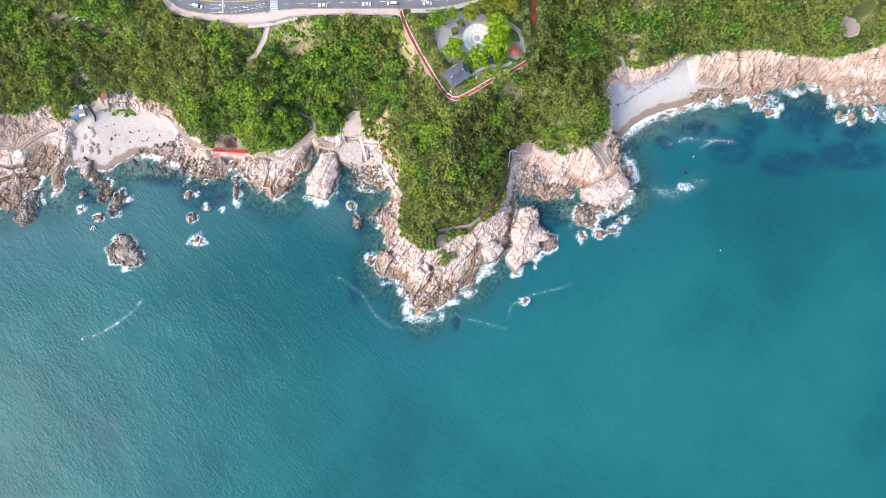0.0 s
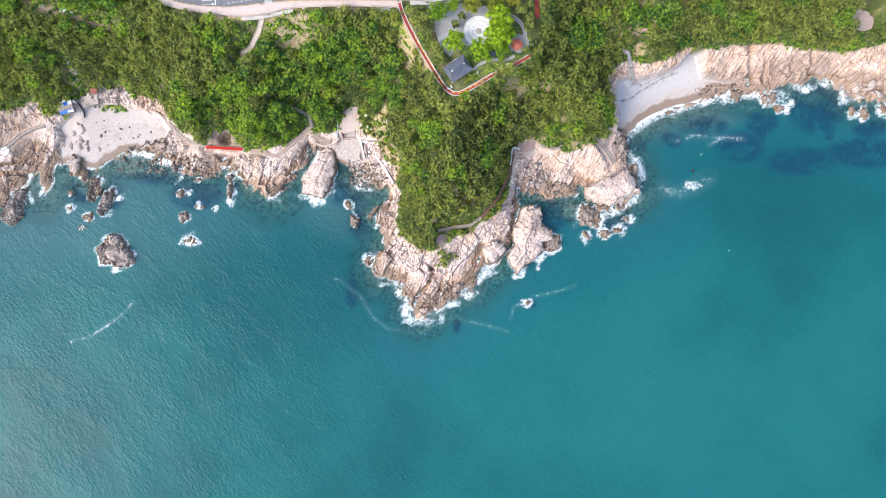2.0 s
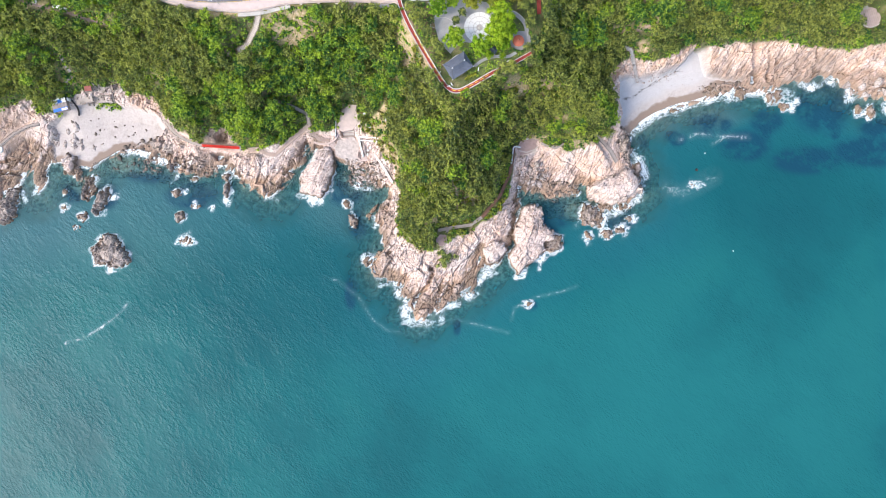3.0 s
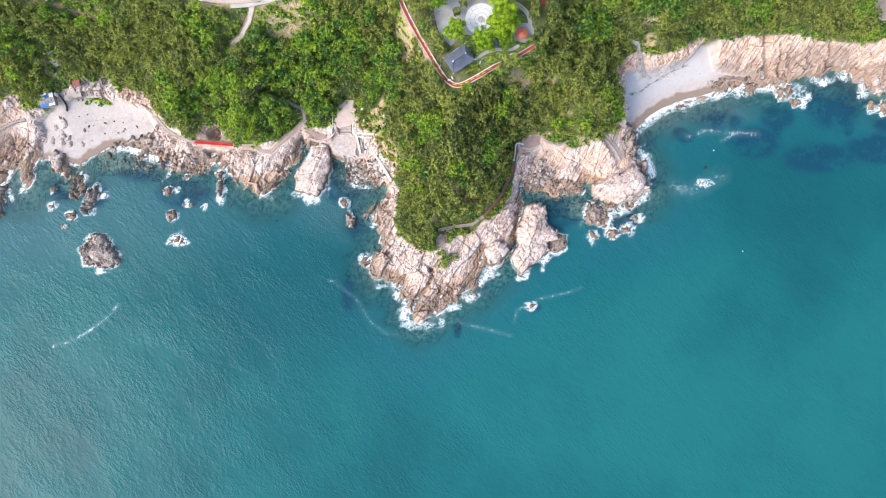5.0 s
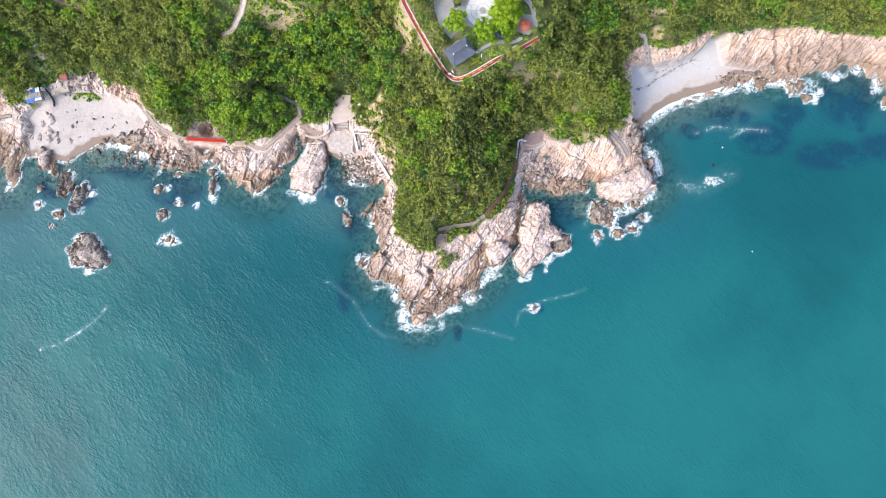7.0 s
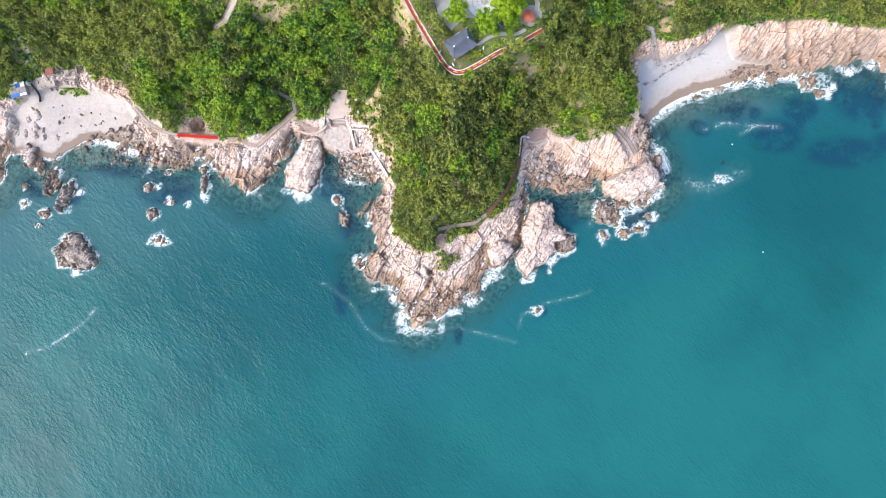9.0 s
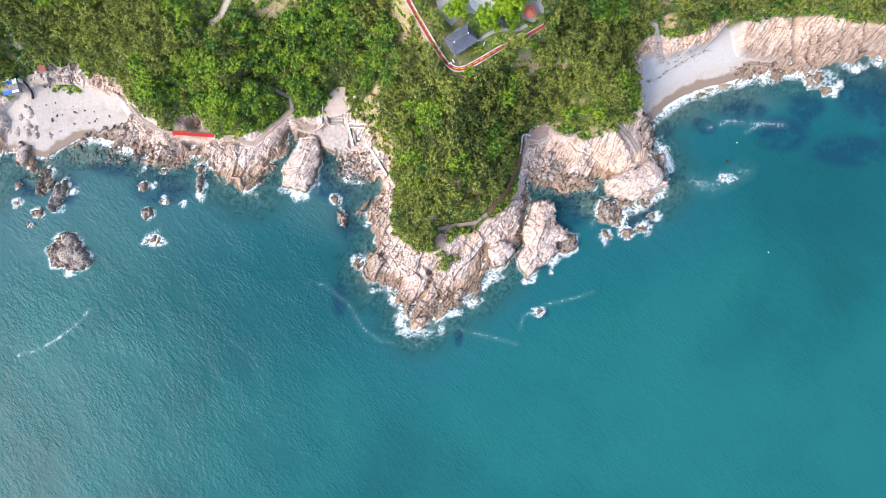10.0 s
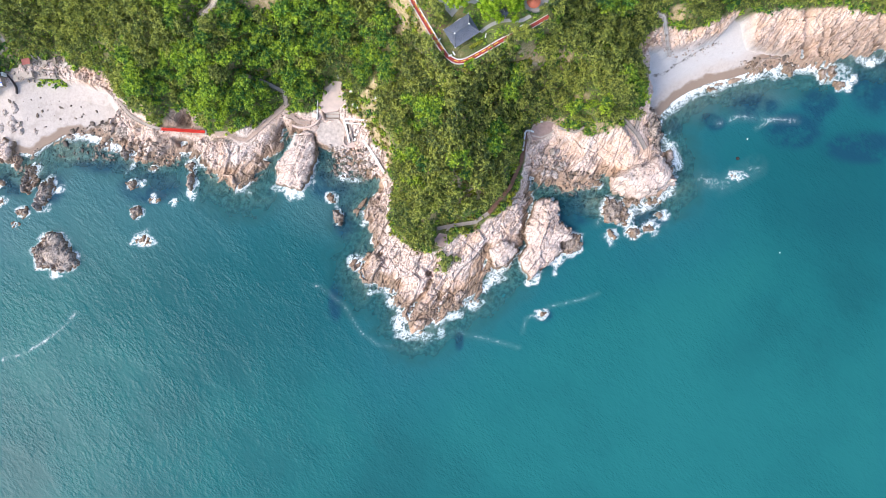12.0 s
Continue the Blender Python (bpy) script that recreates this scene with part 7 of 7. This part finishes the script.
for i in range(9):
    part("step", one_box(sx0 - 3.2, sx0 + 3.2, sy0 + 2.4 - i * 0.62, sy0 + 3.1 - i * 0.62, 3.0, 8.3 - i * 0.55, bevel=0.03), STONE if i % 2 else GREYWOOD, cove_steps)


def low_wall(line, half, height, mat, label, base=None):
    root = tagged(new("low_wall"), label, "wall", kind="structure")
    pts = resample(line, 1.2)
    part("wall_body", slab(pts, half, half, height + 2.2, height), mat, root)
    part("coping", slab(pts, half + 0.06, half + 0.06, 0.12, height + 0.12), WHITE if mat is CONCRETE else mat, root)


low_wall([(-45.6, 61.4, 8), (-39.4, 61, 8.5), (-32.8, 60.2, 9.5), (-28.9, 58.7, 11)], 0.3, 0.9, CONCRETE, "pale concrete parapet beside the cove path")
low_wall([(-45.3, 59.5, 8), (-39.4, 59.1, 8.5), (-32.8, 58.3, 9.5)], 0.2, 0.8, CONCRETE, "pale concrete parapet beside the cove path")
low_wall([(-46.3, 61.2, 7.5), (-45.1, 56.2, 6.5), (-43.9, 50.8, 5.5)], 0.4, 0.9, CONCRETE, "pale concrete wall running down to the cove")
low_wall([(-44.4, 61.2, 7.5), (-43.2, 56.2, 6.5), (-42.3, 51.1, 5.5)], 0.18, 0.9, GREYWOOD, "grey timber rail running down to the cove")
low_wall([(-47.1, 53.9, 4), (-47.4, 50.7, 4), (-45.4, 49, 4.2), (-41.8, 49, 4.5), (-38.1, 50.5, 5)], 0.3, 0.8, PAVING, "curved pink wall round the cove terrace")
low_wall([(-37.7, 52, 6), (-33.1, 45.7, 6.8), (-27.2, 35.9, 7.4)], 0.45, 1.2, CONCRETE, "long pale sea wall below the wooded point")
low_wall([(-71.1, 59, 5), (-67.2, 57.7, 5), (-63.3, 58.1, 4.8), (-59.3, 60.3, 5), (-57.2, 63.4, 6)], 0.35, 0.8, PAVING, "curved pink wall above the cove rocks")
low_wall([(-58, 73.8, 9), (-58.4, 67.5, 8.5), (-59, 61.3, 7)], 0.2, 1.0, GREYMETAL, "grey rail wall beside the cove steps")
terr = plate([(-45.3, 51.2), (-41.7, 52.8), (-39.1, 52.2), (-38.1, 50.5), (-41.4, 48.9), (-45, 49.2)], 4.9, 1.6)
setting("cove_terrace", terr, PAVING, "small pink paved terrace above the cove", "pavement")
for i, (x, y) in enumerate([(-41.2, 54.3), (-39.9, 55.6), (-41.5, 52.1), (-39.5, 65.9), (-41.2, 66.9), (-30.2, 68.5), (-36.7, 76.2), (-42.4, 73), (-48.9, 80.7)]):
    white_sign(x, y, ground_height(x, y), 1.3, 1.0, 1.4, 30 * i, "white board standing in the grass above the cove", "white_board")

# decks
dk = tagged(part("viewing_deck", plate(EAST_DECK, 8.3, 0.5), PINKDECK, None), "pinkish brown timber viewing deck with broad steps", "deck", kind="structure")
for i in range(3):
    stp = [(x, y - 0.9 * i) for x, y, _ in [(41.4, 54, 8), (45.6, 53, 8), (49.8, 54.6, 8), (53, 57.2, 8)]]
    part("deck_step", slab(at_z(stp, 8.25 - 0.3 * i), 0.35, 0.35, 0.5, 0.1 if i == 0 else 0.0), RAILWOOD, dk)
rim = [(40.4, 55.2, 8.4), (42.3, 59.1, 8.4), (48.8, 60.4, 8.4), (53, 59.4, 8.4)]
part("handrail", slab(resample(rim, 1.0), 0.1, 0.1, 0.12, 1.1), RAILWOOD, dk)
posts(rim, 1.6, RAILWOOD, dk)
white_sign(45.5, 60, 8.3, 1.9, 0.5, 1.6, 10, "white information board on the viewing deck")
low_wall([(42.3, 55.5, 8.5), (38.4, 56.5, 8.5), (37.8, 52, 8.6), (37.1, 46.7, 9)], 0.35, 0.8, CONCRETE, "pale concrete wall leading to the viewing deck")
pdk = tagged(part("point_deck", plate(POINT_DECK, 10.1, 0.5), PINKDECK, None), "small pinkish six-sided lookout deck on the point", "deck", kind="structure")
hexl = [(x, y, 10.1) for x, y in POINT_DECK + POINT_DECK[:1]]
part("handrail", slab(hexl[1:], 0.09, 0.09, 0.12, 1.1), RAILWOOD, pdk)
posts(hexl[1:], 1.3, RAILWOOD, pdk)
walkway("point_link", [(2.9, 11.2, 10.5), (1.3, 7.7, 10.2)], 0.6, GREYWOOD, GREYWOOD, "short timber link to the lookout deck")
rdk = tagged(part("round_deck", plate(ROUND_DECK, 21.0, 0.6), ROUNDWOOD, None), "round pinkish timber deck among the trees", "deck", kind="structure")
posts([(x, y, 21.0) for x, y in ROUND_DECK[9:17]], 1.4, RAILWOOD, rdk)
for k in range(-5, 6):
    x = 224.3 + k * 1.0
    w = 5.3 * math.sqrt(1 - (k / 5.9) ** 2)
    part("board_joint", slab([(x - 0.25 * w, 122.2 - 0.92 * w, 21.0), (x + 0.25 * w, 122.2 + 0.92 * w, 21.0)], 0.06, 0.06, 0.05, 0.02), GREYWOOD, rdk)
part("handrail", slab([(x, y, 21.0) for x, y in ROUND_DECK[8:17]], 0.12, 0.12, 0.14, 1.1), WHITE, rdk)
low_wall([(216.3, 124.4, 21), (218.8, 126.5, 21), (223.2, 127.8, 21)], 0.9, 0.5, STONE, "grey stone bench curving beside the round deck")
wdk = (-244.5, 54.9)
tagged(part("round_lookout", tube(bmesh.new(), (*wdk, 4.5), (*wdk, 6.1), 2.4, sides=28), WHITE, None), "round white lookout platform on the western rocks", "platform", kind="structure")

# huts and ruins at the west beach
hut = tagged(new("beach_hut"), "ramshackle beach hut roofed with blue and grey tarpaulins", "hut")
part("wall", one_box(-3.4, 3.4, -2.9, 2.9, -1.2, 2.3, bevel=0.05), TIMBER, hut)
for i, (x0, x1, y0, y1, zz, mt) in enumerate(((-3.9, 3.9, -3.4, -1.5, 2.35, BLUE), (-3.9, 3.9, -1.7, 0.9, 2.55, GREYWOOD), (-3.6, -0.6, 0.7, 3.3, 2.6, WHITE), (-0.8, 2.0, 0.8, 3.6, 2.5, BLUE), (1.8, 3.9, 0.8, 3.2, 2.75, WHITE), (0.6, 3.9, -3.3, -2.1, 2.45, WHITE))):
    bm = one_box(x0, x1, y0, y1, zz, zz + 0.1)
    bmesh.ops.subdivide_edges(bm, edges=list(bm.edges), cuts=5, use_grid_fill=True)
    for v in bm.verts:
        v.co.z += 0.18 * noise.noise(v.co * 0.9 + Vector((i, 0, 0)))
        v.co.x += 0.25 * noise.noise(v.co * 0.7 + Vector((0, i, 5)))
    part("roof_sheet", bm, mt, hut)
for i, x0 in enumerate((-2.6, -0.9, 0.8, 2.5)):
    part("batten", one_box(x0 - 0.06, x0 + 0.06, -1.8, 1.0, 2.70, 2.80), TIMBER, hut)
for i, (x0, y0, w, d, h) in enumerate(((-4.6, 3.2, 0.8, 0.6, 1.5), (-3.2, 4.0, 0.6, 0.7, 1.2), (4.4, 2.4, 0.5, 0.8, 1.6), (-1.6, 4.3, 0.9, 0.5, 0.9))):
    part("crate", one_box(x0 - w, x0 + w, y0 - d, y0 + d, -1.0, h, bevel=0.06), WHITE, hut)
part("lean_to", one_box(-4.3, -3.3, -1.6, 2.4, -1.0, 1.9, bevel=0.05), GREYWOOD, hut)
part("water_tank", tube(bmesh.new(), (0.2, 3.6, 1.0), (0.2, 3.6, 3.2), 0.9, sides=18), WHITE, hut)
hx, hy = -206.3, 77.6
hut.matrix_basis = pose(hx, hy, ground_height(hx, hy) + 0.6, 0, 0, 14)
shed = tagged(new("shed"), "small shed with a dull red tin roof", "shed")
part("wall", one_box(-1.6, 1.6, -1.1, 1.1, -0.6, 2.0), TIMBER, shed)
part("roof", one_box(-1.9, 1.9, -1.4, 1.4, 2.0, 2.15, bevel=0.03), plain("dull_red_tin", (0.30, 0.10, 0.085), 0.6), shed)
hx, hy = -191, 86.4
shed.matrix_basis = pose(hx, hy, ground_height(hx, hy) + 0.4, 0, 0, 8)
RUIN = plain("ruin_stone", (0.36, 0.31, 0.27), 0.95, grain=3, amount=0.4)
for k, line in enumerate(([(-192.2, 82.7), (-186, 84), (-179.1, 83.4)], [(-192.9, 80.1), (-187, 81.1), (-181.7, 81.4)], [(-194.2, 85.3), (-192.2, 78.8)], [(-187, 84), (-186.3, 80.1)], [(-181.1, 87.9), (-180.4, 78.8)], [(-189.3, 90.2), (-187, 86), (-182.4, 87.9), (-177.8, 89.9)], [(-197.4, 84), (-194.2, 78.8)], [(-188.9, 92.5), (-185.7, 87.3)])):
    root = tagged(new("ruined_wall"), "low ruined stone wall at the back of the beach", "wall", "ruined walls")
    pts = resample([(x, y, ground_height(x, y)) for x, y in line], 0.8)
    for p in pts:
        p.z = ground_height(p.x, p.y) + 0.15 * math.sin(p.x * 3)
    part("wall_body", slab(pts, 0.35, 0.35, 1.6, 0.8), RUIN, root)
fence = tagged(new("fence"), "dark weathered fence beside the beach hut", "fence", kind="structure")
fl = [(x, y, ground_height(x, y)) for x, y in [(-204, 83.4), (-201.4, 80.1), (-200, 76.2), (-200.4, 73.5)]]
part("panel", slab(resample(fl, 0.8), 0.12, 0.12, 2.0, 1.5), DARKMETAL, fence)

EARTH = plain("trodden_earth", (0.42, 0.30, 0.25), 0.95, grain=2.5, amount=0.35)
for k, half in ((0, 0.75), (1, 0.8), (2, 0.8), (3, 0.9), (4, 1.25), (5, 1.0)):
    pts = resample([(x, y, 0.0) for x, y in TRACKS[k]], 0.9)
    for p in pts:
        p.z = ground_height(p.x, p.y) + 0.05
    setting("woodland_track", slab(pts, half, half * 0.9, 0.5, 0.08), EARTH if k in (0, 4, 5) else SANDPATH, "trodden pinkish earth track through the wood", "track")
heap = tagged(new("white_sheet"), "crumpled white tarpaulin lying beside the track", "tarpaulin")
for i, (x, y, w, d) in enumerate([(-193.5, 121.6, 2.4, 1.0), (-190.6, 120.9, 1.3, 0.7), (-203.2, 123.2, 0.9, 0.8)]):
    bm = one_box(-w, w, -d, d, 0, 0.25, bevel=0.08)
    bmesh.ops.subdivide_edges(bm, edges=list(bm.edges), cuts=3, use_grid_fill=True)
    for v in bm.verts:
        v.co.z += 0.25 * noise.noise(v.co * 1.3 + Vector((i, 2, 0)))
    sheet = part("sheet", bm, WHITE, heap)
    sheet.matrix_basis = pose(x, y, ground_height(x, y) + 0.1, 0, 0, -18)
# terraces, slabs and rubble of the ruin behind the beach
rr = np.random.default_rng(77)
for k, (yard_, top) in enumerate((([(-200.5, 84.0), (-191.5, 85.4), (-190.3, 80.5), (-198.6, 78.2)], 0.5), ([(-190.0, 84.6), (-181.5, 84.8), (-181.0, 80.6), (-189.4, 80.2)], 0.35), ([(-189.5, 89.8), (-184.0, 88.2), (-183.4, 85.6), (-190.0, 85.6)], 0.9))):
    cx_, cy_ = sum(p[0] for p in yard_) / 4, sum(p[1] for p in yard_) / 4
    setting("ruin_floor", plate(yard_, ground_height(cx_, cy_) + top, 1.8), SANDPATH, "cracked pale concrete floor of a ruined hut", "floor")
    for i in range(9):
        q, r_ = rr.random(), rr.random()
        x = yard_[0][0] + (yard_[1][0] - yard_[0][0]) * q + (yard_[3][0] - yard_[0][0]) * r_
        y = yard_[0][1] + (yard_[1][1] - yard_[0][1]) * q + (yard_[3][1] - yard_[0][1]) * r_
        w, d = 0.3 + 0.7 * rr.random(), 0.2 + 0.4 * rr.random()
        slab_ = tagged(part("rubble_block", one_box(-w, w, -d, d, -0.1, 0.15 + 0.35 * rr.random(), bevel=0.05), (RUIN, TIMBER, RAMPCON)[int(rr.integers(3))], None), "broken block of masonry in the ruin", "rubble", "rubble of the ruin")
        slab_.matrix_basis = pose(x, y, ground_height(cx_, cy_) + top + 0.05, 0, 0, 360 * rr.random())
for i in range(16):
    x, y = -177.5 + 5.2 * rr.normal() * 0.7, 87.2 + 1.5 * rr.normal() * 0.8
    w, d = 0.5 + 1.1 * rr.random(), 0.3 + 0.5 * rr.random()
    slab_ = tagged(part("rubble_block", one_box(-w, w, -d, d, -0.4, 0.25 + 0.5 * rr.random(), bevel=0.12), (RAMPCON, TIMBER, RUIN)[int(rr.integers(3))], None), "long pale slab of stone tipped behind the beach", "rubble", "slabs behind the beach")
    slab_.matrix_basis = pose(x, y, ground_height(x, y) + 0.3, 8 * rr.normal(), 8 * rr.normal(), 360 * rr.random())

# shrubs: low bushes at the edge of the wood and on open ground
def shrub_mesh(seed, mat):
    rng = np.random.default_rng(seed)
    lobes = [(0.8 * rng.normal() * 0.7, 0.8 * rng.normal() * 0.7, 0.35 + 0.3 * rng.random(), 0.5 + 0.3 * rng.random()) for _ in range(7)]
    v, f = crown_arrays(rng, lobes, 26, 0.22)
    return mesh_np("shrub", v, f, mat, flat=True)


STRAW = leaf_material("dry_grass", (0.16, 0.15, 0.04), (0.26, 0.22, 0.08), (0.38, 0.31, 0.14), True)
SHRUBS = [shrub_mesh(i, m) for i, m in enumerate((LEAF["broadleaf"], LEAF["pine"], LEAF["broadleaf"], STRAW, OLIVE))]
rs = np.random.default_rng(31)
SX, SY = rs.uniform(-262, 262, 26000), rs.uniform(-5, 130, 26000)
_, sdt, _ = ground_zones(SX, SY)
sz, sbeach, _, _ = elevation(SX, SY)
gl = glade(SX, SY)
byway = np.full(26000, 99.0)
for way_, half in WAYS:
    byway = np.minimum(byway, line_distance(SX, SY, [p[:2] for p in way_]) - half)
ok = ((sdt > 0.1) & (sdt < 2.4) & (rs.random(26000) < 0.7)) | ((byway < 3.2) & (sdt > 0.5)) | ((gl > 0.0) & (sdt > 0) & (rs.random(26000) < 0.5))
for way_, half in WAYS:
    ok &= line_distance(SX, SY, [p[:2] for p in way_]) > half + 0.9
for yd, _, _ in YARDS:
    ok &= inside_distance(SX, SY, yd) < -0.8
ok &= (line_distance(SX, SY, KERB) > 4) & (line_distance(SX, SY, WALK_EDGE) > 1.5)
chosen = np.nonzero(ok)[0][:1000]
chosen = chosen[np.argsort(np.hypot(SX[chosen], SY[chosen] - 50))]
SHRUB_ARRAYS = [(np.array([v.co[:] for v in me.vertices]), np.array([p.vertices[:] for p in me.polygons])) for me in SHRUBS]
vs, fs, ts, n = [], [], [], 0
for k, i in enumerate(chosen):
    which, s, a = int(rs.integers(5)), 0.7 + 0.9 * rs.random(), 6.28 * rs.random()
    if k < 290:
        ob = tagged(new("shrub", SHRUBS[which]), "low wild shrub at the edge of the wood", "shrub", "wild shrubs")
        ob.matrix_basis = Matrix.LocRotScale((SX[i], SY[i], sz[i] - 0.1), Euler((0, 0, a)), (s, s, s))
    else:
        v, f = SHRUB_ARRAYS[which]
        r = np.array([[math.cos(a), math.sin(a), 0], [-math.sin(a), math.cos(a), 0], [0, 0, 1]]) * s
        vs.append(v @ r + np.array([SX[i], SY[i], sz[i] - 0.1]))
        fs.append(f + n)
        ts.append(np.full(len(v), rs.random()))
        n += len(v)
me = mesh_np("undergrowth", np.concatenate(vs), np.concatenate(fs), LEAF_FAR["broadleaf"], flat=True)
zone(me, "tone", np.concatenate(ts))
tagged(new("undergrowth", me), "green undergrowth along the edge of the wood", "undergrowth", kind="stuff")
# low plants between the trees
LX, LY = rs.uniform(-262, 262, 150000), rs.uniform(-5, 128, 150000)
_, ldt, _ = ground_zones(LX, LY)
ok = (ldt > 0.4) & (rs.random(150000) < 1 - 0.75 * smooth(0.0, 0.3, glade(LX, LY)))
for way_, half in WAYS:
    ok &= line_distance(LX, LY, [p[:2] for p in way_]) > half + 0.5
for yd, _, _ in YARDS:
    ok &= inside_distance(LX, LY, yd) < -0.5
ok &= (LY < np.interp(LX, [p[0] for p in KERB], [p[1] for p in KERB]) - 4) & ((LX < WALK_EDGE[0][0]) | (LX > WALK_EDGE[-1][0]) | (LY < np.interp(LX, [p[0] for p in WALK_EDGE], [p[1] for p in WALK_EDGE]) - 1))
LX, LY = LX[ok][:85000], LY[ok][:85000]
lz = elevation(LX, LY)[0]
GX, GY = rs.uniform(-25, 55, 30000), rs.uniform(70, 125, 30000)
inb = np.maximum(inside_distance(GX, GY, lawn_edge), inside_distance(GX, GY, belt))
inb = np.minimum(inb, -inside_distance(GX, GY, yard) - 0.3)
for way_ in (lane, ring_path):
    inb = np.minimum(inb, line_distance(GX, GY, [(p.x, p.y) for p in way_]) - 1.3)
inb = np.minimum(inb, line_distance(GX, GY, [p[:2] for p in RED_WAY]) - 1.6)
inb = np.minimum(inb, np.hypot(GX - pad_c[0], GY - pad_c[1]) - 5.6)
ok = (inb > 0.1) & (rs.random(30000) < 0.2 + 0.8 * smooth(0.42, 0.6, fbm(GX / 4, GY / 4, 23, 3)))
LX, LY, lz = np.concatenate([LX, GX[ok]]), np.concatenate([LY, GY[ok]]), np.concatenate([lz, np.full(int(ok.sum()), PARK_Z - 0.1)])
k = len(LX)
base_ = np.stack([LX, LY, lz + 0.15 + 0.5 * rs.random(k)], -1)[:, None, :]
spray = rs.normal(size=(k, 3, 3)) * np.array([0.5, 0.5, 0.22])
me = mesh_np("low_plants", (base_ + spray).reshape(-1, 3), np.arange(3 * k).reshape(-1, 3), LEAF_FAR["broadleaf"], flat=True)
zone(me, "tone", np.repeat(np.clip(0.45 * rs.random(k) + 0.5 * (fbm(LX / 5, LY / 5, 12, 2) - 0.3), 0, 1), 3))
tagged(new("low_plants", me), "low green plants covering the floor of the wood", "undergrowth", kind="stuff")
for i, (x, y, s) in enumerate([(-188, 79.5, 1.3), (-184.7, 80.2, 1.6), (-181.4, 79.2, 1.6), (-178.8, 78.2, 1.3), (-190.3, 77.9, 1), (-182.7, 77.2, 1)] + [(0, -2.3, 2.2), (1.3, -5.5, 2.6), (0.6, -8.1, 1.9), (2.4, -3.5, 2.2), (-0.6, -5.2, 2.0)]):
    ob = tagged(new("shrub", SHRUBS[(0 if i % 2 else 2) if i < 6 else 1]), "dense green bush growing among sand or rock", "shrub", "lone bushes")
    ob.matrix_basis = Matrix.LocRotScale((x, y, ground_height(x, y)), Euler((0, 0, i * 1.3)), (s * 1.15, s * 1.15, s * 0.9))


# ---- buoys ----
def buoy(x, y, r, mat, label):
    root = tagged(new("buoy"), label, "buoy", "buoys on the water")
    bm = bmesh.new()
    bmesh.ops.create_uvsphere(bm, u_segments=16, v_segments=10, radius=r)
    part("float", bm, mat, root)
    part("collar", tube(bmesh.new(), (0, 0, -0.08), (0, 0, 0.08), r * 1.12, sides=18), TYRE, root)
    part("eye", tube(bmesh.new(), (0, 0, r * 0.9), (0, 0, r * 1.35), 0.09), GREYMETAL, root)
    root.location = (x, y, 0.1)


buoy(141.8, 44.6, 0.75, TYRE, "black round mooring buoy floating off the point")
buoy(146.4, 53.9, 0.40, WHITE, "small white buoy floating off the point")
buoy(162.2, -0.7, 0.40, WHITE, "small white buoy floating in open water")
